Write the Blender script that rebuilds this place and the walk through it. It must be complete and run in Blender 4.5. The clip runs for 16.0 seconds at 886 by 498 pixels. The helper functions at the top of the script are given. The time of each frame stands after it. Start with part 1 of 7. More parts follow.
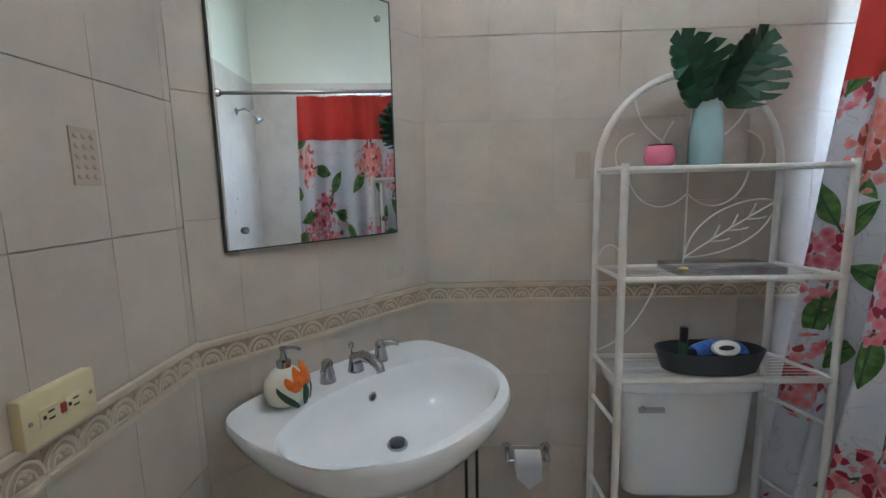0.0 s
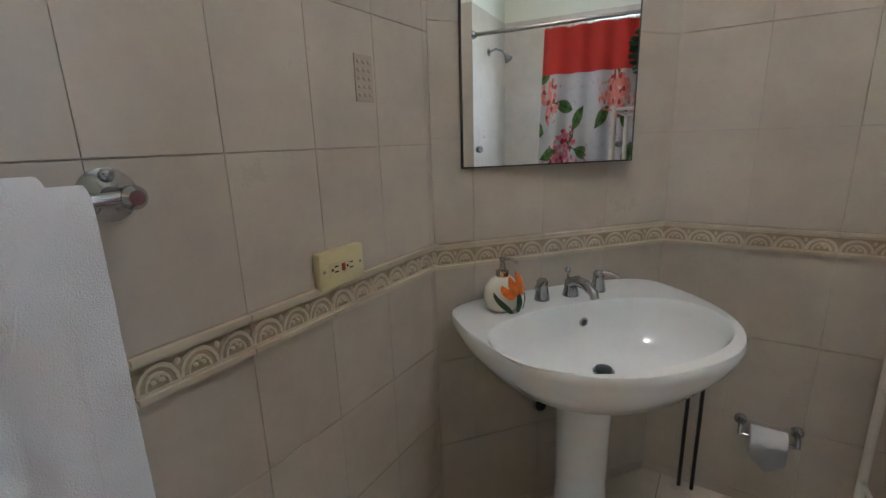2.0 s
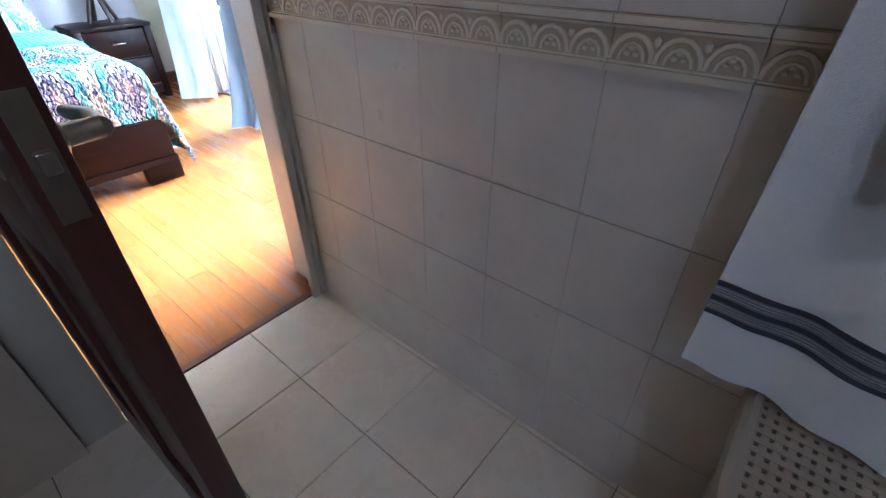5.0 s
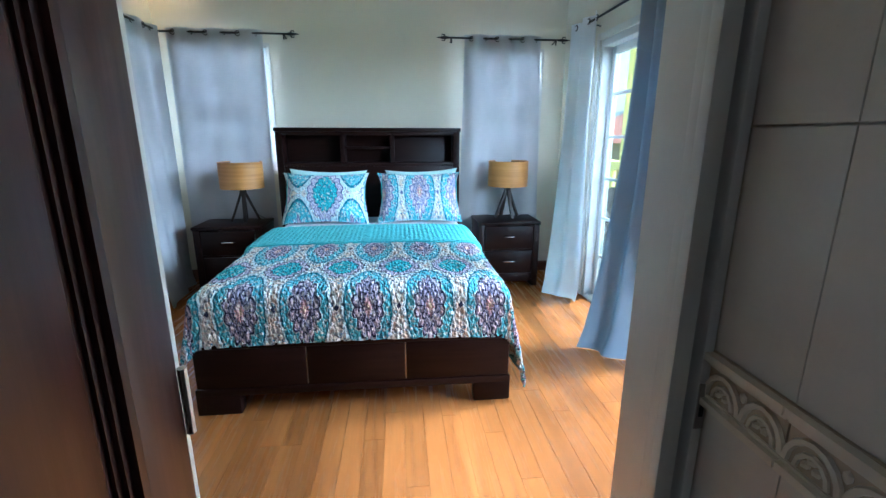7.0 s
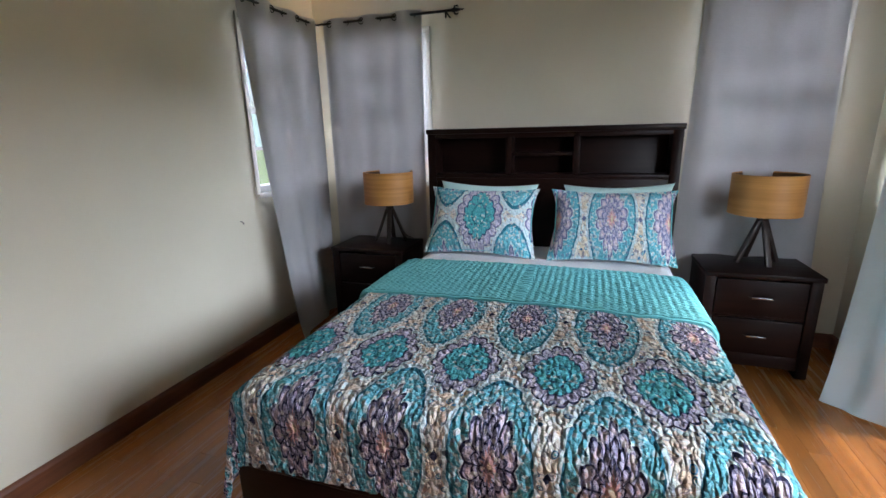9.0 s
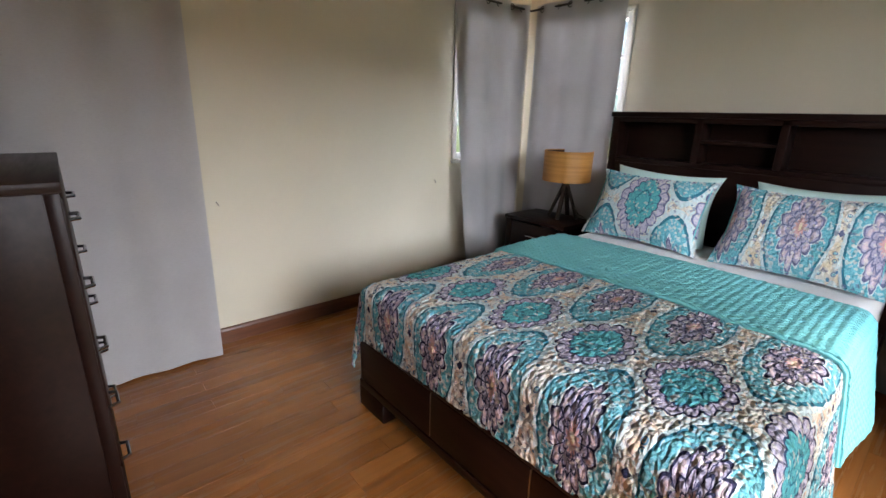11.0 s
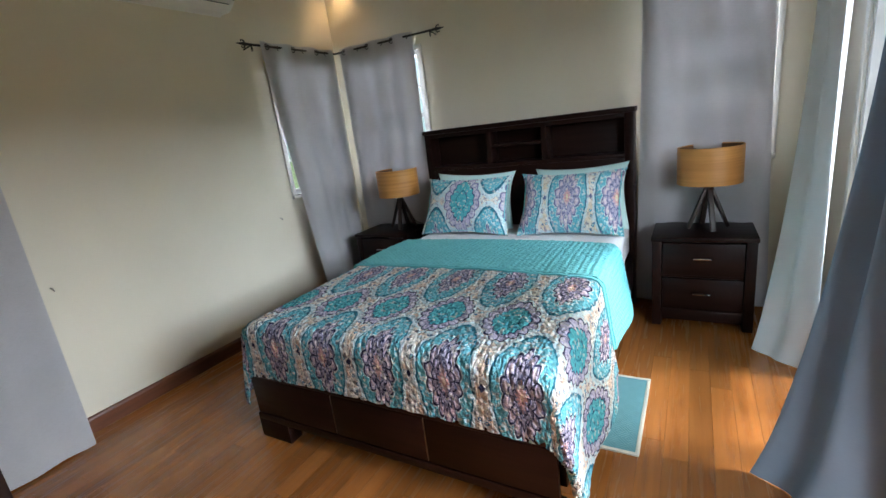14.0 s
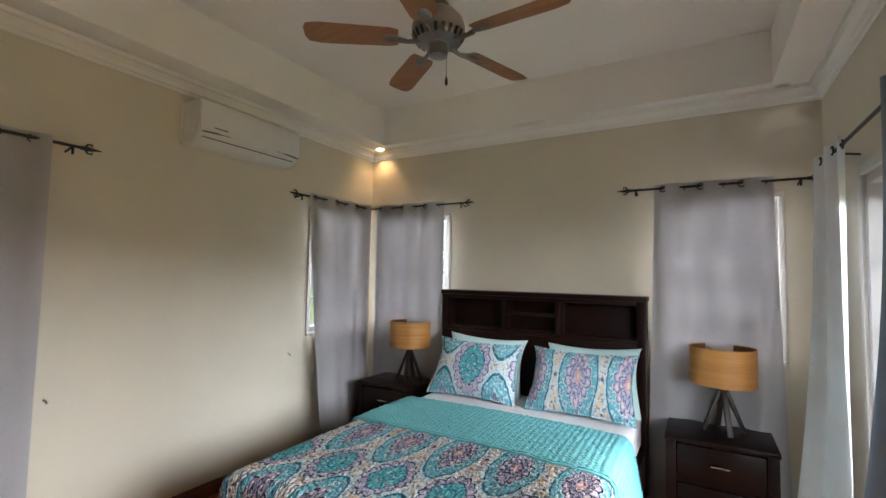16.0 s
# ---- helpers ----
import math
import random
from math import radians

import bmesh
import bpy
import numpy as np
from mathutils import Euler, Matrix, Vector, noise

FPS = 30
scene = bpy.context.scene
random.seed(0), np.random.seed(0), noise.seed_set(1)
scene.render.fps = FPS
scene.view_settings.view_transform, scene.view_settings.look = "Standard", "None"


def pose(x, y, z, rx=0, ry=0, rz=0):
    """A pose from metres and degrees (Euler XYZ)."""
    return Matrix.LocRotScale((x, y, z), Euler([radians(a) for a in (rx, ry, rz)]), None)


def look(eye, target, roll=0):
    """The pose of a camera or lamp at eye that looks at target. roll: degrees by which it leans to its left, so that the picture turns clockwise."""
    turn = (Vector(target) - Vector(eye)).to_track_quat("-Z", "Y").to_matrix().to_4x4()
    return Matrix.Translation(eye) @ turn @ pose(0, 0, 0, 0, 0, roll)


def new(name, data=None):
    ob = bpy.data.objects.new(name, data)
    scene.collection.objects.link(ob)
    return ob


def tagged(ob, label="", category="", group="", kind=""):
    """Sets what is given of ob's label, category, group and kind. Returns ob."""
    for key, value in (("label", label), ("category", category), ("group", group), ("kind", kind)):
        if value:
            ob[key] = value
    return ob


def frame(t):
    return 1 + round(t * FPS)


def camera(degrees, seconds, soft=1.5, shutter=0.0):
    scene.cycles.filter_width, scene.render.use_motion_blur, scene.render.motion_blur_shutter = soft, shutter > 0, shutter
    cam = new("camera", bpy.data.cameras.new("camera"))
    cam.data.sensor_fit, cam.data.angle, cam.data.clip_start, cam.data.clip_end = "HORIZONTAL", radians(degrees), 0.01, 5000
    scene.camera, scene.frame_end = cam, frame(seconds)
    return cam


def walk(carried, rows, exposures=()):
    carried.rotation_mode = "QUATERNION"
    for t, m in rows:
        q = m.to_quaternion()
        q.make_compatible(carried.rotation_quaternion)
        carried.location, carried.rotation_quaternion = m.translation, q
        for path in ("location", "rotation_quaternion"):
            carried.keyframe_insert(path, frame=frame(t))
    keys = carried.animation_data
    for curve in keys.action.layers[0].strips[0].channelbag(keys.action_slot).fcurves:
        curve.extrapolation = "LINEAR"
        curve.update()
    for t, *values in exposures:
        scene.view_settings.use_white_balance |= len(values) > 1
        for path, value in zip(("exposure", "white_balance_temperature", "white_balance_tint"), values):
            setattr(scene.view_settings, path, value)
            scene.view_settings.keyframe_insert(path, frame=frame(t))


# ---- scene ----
import itertools

cam = camera(89.8, 16.0)
PATH = [
    (0, (0.565, 0.091, 1.447), (0.636, -1.888, 1.167), -1.3),
    (0.5, (0.571, 0.111, 1.484), (0.473, -1.879, 1.307), -1.8),
    (1, (0.557, 0.102, 1.456), (0.481, -1.881, 1.21), -1.8),
    (1.5, (0.507, 0.092, 1.417), (0.953, -1.827, 1.072), -1.4),
    (2, (0.507, 0.115, 1.371), (1.558, -1.519, 0.895), -1.8),
    (2.5, (0.591, 0.087, 1.354), (2.098, -1.048, 0.688), -1.1),
    (3, (0.608, 0.021, 1.265), (2.257, -0.641, 0.347), -0.6),
    (3.5, (0.536, 0.007, 1.193), (2.136, -0.242, 0.02), 0.1),
    (4, (0.497, 0.076, 1.158), (1.964, 0.28, -0.186), -2.1),
    (4.5, (0.439, 0.158, 1.148), (1.848, 0.764, -0.135), -0.9),
    (4.7, (0.457, 0.166, 1.146), (1.803, 0.964, -0.099), -0.2),
    (6.8, (0.81, 0.812, 1.336), (1.124, 2.708, 0.782), 0.5),
    (7, (0.82, 0.909, 1.348), (1.015, 2.838, 0.856), 0.1),
    (7.5, (0.769, 1.175, 1.388), (0.69, 3.14, 1.027), -0.9),
    (8, (0.755, 1.449, 1.391), (0.469, 3.407, 1.101), -1.4),
    (8.5, (0.818, 1.733, 1.399), (0.406, 3.664, 1.081), -1.8),
    (9, (0.871, 1.994, 1.387), (0.259, 3.831, 0.887), -1.3),
    (9.5, (0.828, 2.127, 1.329), (0.022, 3.833, 0.665), -0.1),
    (9.7, (0.872, 2.171, 1.308), (-0.09, 3.778, 0.606), 0.4),
    (11.8, (1.742, 1.87, 1.392), (0.207, 3.043, 0.873), 0.6),
    (12, (1.756, 1.827, 1.391), (0.237, 3.019, 0.87), -0.8),
    (12.5, (1.768, 1.734, 1.406), (0.37, 3.064, 0.879), -4.1),
    (13, (1.761, 1.786, 1.413), (0.529, 3.272, 0.892), -6.0),
    (13.5, (1.752, 1.82, 1.407), (0.656, 3.411, 0.889), -6.6),
    (14, (1.745, 1.73, 1.433), (0.771, 3.397, 0.91), -7.1),
    (14.5, (1.746, 1.61, 1.423), (0.861, 3.344, 0.966), -6.4),
    (15, (1.734, 1.611, 1.453), (0.849, 3.381, 1.164), -4.2),
    (15.5, (1.747, 1.656, 1.521), (0.768, 3.398, 1.443), -1.5),
    (16, (1.727, 1.658, 1.551), (0.723, 3.384, 1.665), 1.1),
]
# seconds, stops, white balance
EXPOSURES = [
    (0, 4.45, 5450, 6), (0.8, 4.3, 5450, 6), (1.5, 4.15, 6100, 8), (2.0, 4.2, 6050, 8), (2.5, 4.25, 6100, 8), (3.5, 4.0, 6400, 14), (4.0, 4.15, 5900, 16), (4.5, 3.75, 5350, 18), (4.7, 3.65, 5250, 16),
    (6.8, 2.15, 4850, 1), (7.1, 2.05, 4850, 1), (7.5, 1.65, 4950, 3), (8.0, 1.5, 5450, 8), (8.5, 1.35, 5900, 13), (9.7, 1.25, 6500, 17), (12.0, 1.35, 6900, 18), (13.0, 1.35, 6900, 18), (13.5, 1.35, 6600, 15), (14.2, 1.2, 6250, 11), (15.2, 1.1, 6400, 12), (16.0, 1.45, 6750, 17)]
walk(cam, [(t, look(eye, target, roll)) for t, eye, target, roll in PATH], EXPOSURES)

# brightness of the place's lights
SKY, SUN, DOOR_W, SOUTH_W, WIN_L_W, BATH_W, SHOWER_W, SPOT_W = 0.15, 5.0, 980.0, 500.0, 95.0, 0.35, 1.1, 2.6


# ---------- world, sun, lamps ----------
world = bpy.data.worlds.new("sky")
scene.world = world
world.use_nodes = True
_wn = world.node_tree.nodes
_sky = _wn.new("ShaderNodeTexSky")
_sky.sky_type = "NISHITA"
_sky.sun_disc = False
_sky.sun_elevation, _sky.sun_rotation = radians(48), radians(75)
_sky.air_density, _sky.dust_density, _sky.ozone_density = 1.0, 4.0, 1.0
world.node_tree.links.new(_sky.outputs[0], _wn["Background"].inputs[0])
_wn["Background"].inputs[1].default_value = SKY


def lamp(name, kind, m, energy, colour=(1, 1, 1), angle=0.0, size=0.3, size_y=0.0, shape="DISK", cone=110):
    data = bpy.data.lights.new(name, kind)
    data.energy, data.color = energy, colour
    if kind == "SUN":
        data.angle = angle
    if kind == "AREA":
        data.shape, data.size = shape, size
        data.size_y = size_y or size
    if kind == "SPOT":
        data.spot_size, data.spot_blend, data.shadow_soft_size = radians(cone), 0.8, 0.03
    ob = new(name, data)
    ob.matrix_world = m
    return ob


lamp("sun", "SUN", look((6, 1.5, 7), (0, 0, 0)), SUN, (1, 0.96, 0.9), angle=radians(14))
# soft daylight that comes in by the balcony door and the covered windows
lamp("balcony_daylight", "AREA", look((9.5, 1.9, 3.75), (2.4, 3.0, 1.6)), DOOR_W, (0.80, 0.90, 1.0), shape="RECTANGLE", size=6.0, size_y=2.7)
lamp("balcony_daylight_south", "AREA", look((7.0, -4.5, 3.0), (2.4, 3.6, 1.3)), SOUTH_W, (0.84, 0.92, 1.0), shape="RECTANGLE", size=5.0, size_y=2.8)
for _n, _at, _to, _sx in (("west", (-2.7, 4.72, 1.8), (0, 4.72, 1.4), 0.6), ("north_left", (-0.66, 6.7, 1.8), (-0.66, 0, 0.7), 0.6), ("north_right", (1.84, 6.7, 1.8), (1.84, 0, 0.7), 0.6)):
    lamp("window_daylight_" + _n, "AREA", look(_at, _to), WIN_L_W, (0.85, 0.92, 1.0), shape="RECTANGLE", size=_sx * 1.8, size_y=1.25)
lamp("bathroom_lamp", "AREA", look((0.10, -0.60, 2.93), (0.10, -0.601, 0)), BATH_W, (1.0, 0.96, 0.93), shape="DISK", size=0.30)
lamp("shower_window_light", "AREA", look((-1.66, -1.2, 1.86), (0, -1.3, 1.5)), SHOWER_W, (0.72, 0.82, 1.0), shape="RECTANGLE", size=0.5, size_y=0.6)
lamp("spot_bulb_west", "SPOT", look((-1.05, 5.15, 2.775), (-1.06, 5.18, 0)), SPOT_W, (1.0, 0.62, 0.28))
# the east spot is unlit; this weak lamp adds a faint cool glow
lamp("spot_glow_east", "SPOT", look((2.19, 5.14, 2.775), (2.19, 5.17, 0)), SPOT_W * 0.05, (0.9, 0.95, 1.0))


# ---------- materials ----------
class Graph:
    """A node material with a short way of wiring."""

    def __init__(self, name, rough=0.6, metal=0.0, spec=0.5):
        self.mat = bpy.data.materials.new(name)
        self.mat.use_nodes = True
        self.nt = self.mat.node_tree
        self.b = self.nt.nodes["Principled BSDF"]
        self.put("Roughness", rough)
        self.put("Metallic", metal)
        self.put("Specular IOR Level", spec)

    def put(self, key, value):
        if hasattr(value, "is_linked"):
            self.nt.links.new(value, self.b.inputs[key])
        else:
            self.b.inputs[key].default_value = (*value, 1) if isinstance(value, tuple) and len(value) == 3 else value

    def node(self, kind, out=0, **sets):
        n = self.nt.nodes.new("ShaderNode" + kind)
        for key, value in sets.items():
            if key.startswith("i_"):
                sock = n.inputs[int(key[2:])] if key[2:].isdigit() else n.inputs[key[2:].replace("_", " ")]
                if hasattr(value, "is_linked"):
                    self.nt.links.new(value, sock)
                else:
                    sock.default_value = (*value, 1) if isinstance(value, tuple) and len(value) == 3 and sock.type == "RGBA" else value
            elif key == "operation":
                n.operation = value
            elif key == "feature":
                n.feature = value
            elif key == "use_clamp":
                n.use_clamp = value
        return n.outputs[out]

    def coords(self, scale=(1, 1, 1), kind="Object", rot=(0, 0, 0)):
        tc = self.nt.nodes.new("ShaderNodeTexCoord")
        return self.node("Mapping", i_0=tc.outputs[kind], i_3=scale, i_2=rot)

    def place(self, scale=(1, 1, 1)):
        return self.node("Mapping", i_0=self.node("NewGeometry"), i_3=scale)

    def noise(self, v, scale, detail=4.0, rough=0.55, out=0):
        return self.node("TexNoise", out, i_Vector=v, i_Scale=scale, i_Detail=detail, i_Roughness=rough)

    def voronoi(self, v, scale, feature="F1", out=0, rand=1.0):
        return self.node("TexVoronoi", out, feature=feature, i_Vector=v, i_Scale=scale, i_Randomness=rand)

    def math(self, op, a, b=0.0, c=0.0, clamp=False):
        return self.node("Math", operation=op, use_clamp=clamp, i_0=a, i_1=b, i_2=c)

    def ramp(self, fac, stops, mode="LINEAR"):
        n = self.nt.nodes.new("ShaderNodeValToRGB")
        n.color_ramp.interpolation = mode
        el = n.color_ramp.elements
        while len(el) < len(stops):
            el.new(0.5)
        for e, (p, c) in zip(el, stops):
            e.position, e.color = p, (*c, 1)
        self.nt.links.new(fac, n.inputs[0])
        return n.outputs[0]

    def mix(self, fac, a, b, mode="MIX"):
        n = self.nt.nodes.new("ShaderNodeMix")
        n.data_type, n.blend_type = "RGBA", mode
        for sock, value in ((n.inputs[0], fac), (n.inputs[6], a), (n.inputs[7], b)):
            if hasattr(value, "is_linked"):
                self.nt.links.new(value, sock)
            else:
                sock.default_value = (*value, 1) if isinstance(value, tuple) else value
        return n.outputs[2]

    def bump(self, h, strength=0.3, dist=0.01):
        self.put("Normal", self.node("Bump", i_Strength=strength, i_Distance=dist, i_Height=h))

    def random(self):
        n = self.nt.nodes.new("ShaderNodeObjectInfo")
        return n.outputs["Random"]

    def translucent(self, colour, amount):
        t = self.nt.nodes.new("ShaderNodeBsdfTranslucent")
        if hasattr(colour, "is_linked"):
            self.nt.links.new(colour, t.inputs[0])
        else:
            t.inputs[0].default_value = (*colour, 1)
        m = self.nt.nodes.new("ShaderNodeMixShader")
        m.inputs[0].default_value = amount
        self.nt.links.new(self.b.outputs[0], m.inputs[1])
        self.nt.links.new(t.outputs[0], m.inputs[2])
        self.nt.links.new(m.outputs[0], self.nt.nodes["Material Output"].inputs[0])


def shade(c, k):
    return tuple(max(0.0, min(1.0, x * k)) for x in c)


def plain(name, c, rough=0.5, metal=0.0, vary=0.12, scale=9.0, bump=0.0, fine=120.0, spec=0.5):
    g = Graph(name, rough, metal, spec)
    v = g.coords()
    n = g.noise(v, scale, 5.0)
    g.put("Base Color", g.ramp(n, [(0.3, shade(c, 1 - vary)), (0.7, shade(c, 1 + vary))]))
    if bump:
        g.bump(g.noise(v, fine, 3.0), bump, 0.004)
    return g.mat


def wall_paint(name, c):
    g = Graph(name, 0.72)
    v = g.place()
    big, small = g.noise(v, 0.9, 3.0), g.noise(v, 14.0, 5.0)
    col = g.ramp(big, [(0.3, shade(c, 0.94)), (0.7, shade(c, 1.04))])
    col = g.mix(g.ramp(small, [(0.62, (0, 0, 0)), (0.8, (0.14, 0.14, 0.14))]), col, shade(c, 0.86))
    g.put("Base Color", col)
    g.bump(g.noise(v, 190.0, 2.0), 0.10, 0.003)
    return g.mat


def tile_mat(name, c, rough=0.32, vary=0.07):
    g = Graph(name, rough)
    v = g.place()
    cloud = g.noise(v, 5.0, 6.0, 0.65)
    fleck = g.noise(v, 60.0, 4.0, 0.7)
    col = g.ramp(cloud, [(0.28, shade(c, 0.86)), (0.55, c), (0.75, shade(c, 1.08))])
    col = g.mix(g.ramp(fleck, [(0.6, (0, 0, 0)), (0.75, (0.35, 0.35, 0.35))]), col, shade(c, 0.8))
    r = g.ramp(g.random(), [(0, shade((1, 1, 1), 1 - vary)), (1, (1, 1, 1))])
    g.put("Base Color", g.mix(1.0, col, r, "MULTIPLY"))
    g.put("Roughness", g.ramp(cloud, [(0.3, (rough + 0.1,) * 3), (0.7, (rough - 0.06,) * 3)]))
    g.bump(g.noise(v, 35.0, 4.0), 0.06, 0.004)
    return g.mat


def wood(name, dark, light, rough=0.4, grain=(2.0, 30.0, 30.0), vary=0.25, bump=0.12, world_space=False, spec=0.5):
    g = Graph(name, rough, 0.0, spec)
    v = g.place(grain) if world_space else g.coords(grain)
    rnd = g.random()
    off = g.node("CombineXYZ", i_0=g.math("MULTIPLY", rnd, 37.0), i_1=g.math("MULTIPLY", rnd, 53.0), i_2=g.math("MULTIPLY", rnd, 11.0))
    v = g.node("VectorMath", operation="ADD", i_0=v, i_1=off)
    n = g.noise(v, 1.0, 8.0, 0.62)
    band = g.noise(v, 0.3, 2.0, 0.5)
    col = g.ramp(n, [(0.25, dark), (0.72, light)])
    col = g.mix(g.ramp(band, [(0.35, (0, 0, 0)), (0.75, (0.5, 0.5, 0.5))]), col, shade(dark, 0.85))
    col = g.mix(1.0, col, g.ramp(rnd, [(0, shade((1, 1, 1), 1 - vary)), (1, (1, 1, 1))]), "MULTIPLY")
    g.put("Base Color", col)
    g.put("Roughness", g.ramp(n, [(0.2, (rough + 0.08,) * 3), (0.8, (rough - 0.06,) * 3)]))
    g.bump(n, bump, 0.002)
    return g.mat


def cloth(name, c, weave=700.0, rough=0.9, vary=0.06, see=0.0, slub=0.0, nap=0.002):
    g = Graph(name, rough, 0.0, 0.2)
    v = g.coords()
    n = g.noise(v, 3.0, 4.0)
    col = g.ramp(n, [(0.3, shade(c, 1 - vary)), (0.7, shade(c, 1 + vary))])
    if slub:
        s = g.noise(g.coords((60, 60, 420)), 1.0, 3.0)
        col = g.mix(g.ramp(s, [(0.45, (0, 0, 0)), (0.75, (slub,) * 3)]), col, shade(c, 0.78))
    g.put("Base Color", col)
    w = g.noise(v, weave, 2.0)
    g.bump(w, 0.25 if nap < 0.004 else 0.9, nap)
    if see:
        g.translucent(col, see)
    return g.mat


def quilt_mat(name, across=0.30, along=0.80, shift=(0.0, 0.0), size=1.0, relief=0.028, soft=False):
    """Printed cotton: plum flower medallions in aqua ogees, and teal medallions in lavender rings, in staggered rows."""
    g = Graph(name, 0.88, 0.0, 0.2)
    uv = g.coords(kind="UV")
    wob = g.noise(uv, 26.0, 3.0, out=1)
    wob = g.node("VectorMath", operation="MULTIPLY_ADD", i_0=wob, i_1=(0.018, 0.018, 0.0), i_2=uv)
    sep = g.nt.nodes.new("ShaderNodeSeparateXYZ")
    g.nt.links.new(wob, sep.inputs[0])

    def cell(sock, period, move):
        f = g.math("FRACT", g.math("ADD", g.math("DIVIDE", g.math("SUBTRACT", sock, move + 0.009), period), 40.5))
        return g.math("MULTIPLY", g.math("SUBTRACT", f, 0.5), period)

    def medallion(x, y, w, h, point, lobes, deep):
        """1 on a lobed edge with pointed ends, and the angle round its middle."""
        x, y = g.math("DIVIDE", x, w * size), g.math("DIVIDE", y, h * size)
        a = g.math("ARCTAN2", y, x)
        d = g.math("ADD", g.math("POWER", g.math("ABSOLUTE", x), point), g.math("POWER", g.math("ABSOLUTE", y), point))
        d = g.math("POWER", d, 1.0 / point)
        if lobes:
            d = g.math("MULTIPLY", d, g.math("MULTIPLY_ADD", g.math("ABSOLUTE", g.math("SINE", g.math("MULTIPLY", a, lobes / 2))), -deep, 1.0 + deep * 0.6))
        return d, a

    def band(d, lo, hi):
        return g.math("MULTIPLY", g.math("GREATER_THAN", d, lo), g.math("LESS_THAN", d, hi))

    aqua, teal, deep_teal, ice = (0.22, 0.58, 0.67), (0.085, 0.41, 0.50), (0.03, 0.20, 0.28), (0.62, 0.76, 0.78)
    navy, plum, pink = (0.030, 0.034, 0.085), (0.31, 0.27, 0.38), (0.70, 0.42, 0.41)
    cream, peach, lav = (0.82, 0.78, 0.70), (0.78, 0.58, 0.42), (0.52, 0.50, 0.66)
    if soft:
        navy, plum, peach = (0.17, 0.19, 0.33), (0.42, 0.39, 0.53), (0.78, 0.66, 0.46)
    px, py = cell(sep.outputs[0], across, shift[0]), cell(sep.outputs[1], along, shift[1])
    tx, ty = cell(sep.outputs[0], across, shift[0] + across / 2), cell(sep.outputs[1], along, shift[1] + along / 2)
    grain = g.noise(uv, 120.0, 3.0, 0.6)
    spots = g.nt.nodes.new("ShaderNodeSeparateColor")
    g.nt.links.new(g.voronoi(uv, 85.0, out=1), spots.inputs[0])
    # cream ground with peach clouds, ice scrolls and small blue sprigs
    col = g.mix(g.ramp(g.noise(uv, 17.0, 2.0), [(0.46, (0, 0, 0)), (0.58, (0.85, 0.85, 0.85))]), cream, peach)
    col = g.mix(g.ramp(g.noise(uv, 31.0, 2.0), [(0.55, (0, 0, 0)), (0.62, (0.8, 0.8, 0.8))]), col, ice)
    curl = g.math("ABSOLUTE", g.math("SUBTRACT", g.noise(uv, 24.0, 1.0), 0.5))
    col = g.mix(g.math("MULTIPLY", g.math("LESS_THAN", curl, 0.014), 0.6), col, (0.16, 0.17, 0.26))
    sprig = g.voronoi(uv, 27.0)
    col = g.mix(band(sprig, 0.17, 0.26), col, (0.08, 0.22, 0.36))
    col = g.mix(g.math("LESS_THAN", sprig, 0.12), col, aqua)
    # aqua ogee with a plum flower
    o, _a = medallion(px, py, 0.122, 0.325, 1.75, 0, 0.0)
    body = g.mix(g.ramp(grain, [(0.4, (0, 0, 0)), (0.58, (1, 1, 1))]), teal, aqua)
    body = g.mix(g.math("MULTIPLY", g.math("LESS_THAN", spots.outputs[0], 0.16), 0.7), body, ice)
    col = g.mix(g.math("LESS_THAN", o, 1.0), col, body)
    col = g.mix(band(o, 0.90, 0.96), col, deep_teal)
    col = g.mix(band(o, 0.96, 1.05), col, ice)
    d, a = medallion(px, py, 0.074, 0.185, 1.35, 14, 0.22)
    petal = g.math("ABSOLUTE", g.math("SINE", g.math("MULTIPLY", a, 7.0)))
    flower = g.mix(g.ramp(grain, [(0.42, (0, 0, 0)), (0.6, (1, 1, 1))]), plum, lav)
    flower = g.mix(g.math("MULTIPLY", g.math("LESS_THAN", petal, 0.17), band(d, 0.30, 0.95)), flower, navy)
    flower = g.mix(band(d, 0.60, 0.66), flower, navy)
    flower = g.mix(band(d, 0.36, 0.41), flower, navy)
    flower = g.mix(g.math("MULTIPLY", band(d, 0.70, 0.86), g.math("GREATER_THAN", petal, 0.6)), flower, (0.72, 0.60, 0.66))
    flower = g.mix(g.math("LESS_THAN", g.math("MULTIPLY_ADD", petal, -0.10, d), 0.20), flower, pink)
    flower = g.mix(g.math("LESS_THAN", d, 0.10), flower, peach)
    col = g.mix(g.math("LESS_THAN", d, 1.0), col, flower)
    col = g.mix(band(d, 0.95, 1.04), col, navy)
    col = g.mix(band(d, 1.04, 1.10), col, ice)
    # teal medallion in a lavender ring
    d, a = medallion(tx, ty, 0.112, 0.185, 1.55, 16, 0.13)
    petal = g.math("ABSOLUTE", g.math("SINE", g.math("MULTIPLY", a, 8.0)))
    ring = g.mix(g.ramp(grain, [(0.4, (0, 0, 0)), (0.6, (1, 1, 1))]), lav, (0.66, 0.60, 0.70))
    ring = g.mix(g.math("MULTIPLY", g.math("LESS_THAN", petal, 0.22), 0.8), ring, navy)
    ring = g.mix(g.math("GREATER_THAN", spots.outputs[1], 0.80), ring, plum)
    heart = g.mix(g.ramp(grain, [(0.38, (0, 0, 0)), (0.6, (1, 1, 1))]), teal, (0.13, 0.58, 0.60))
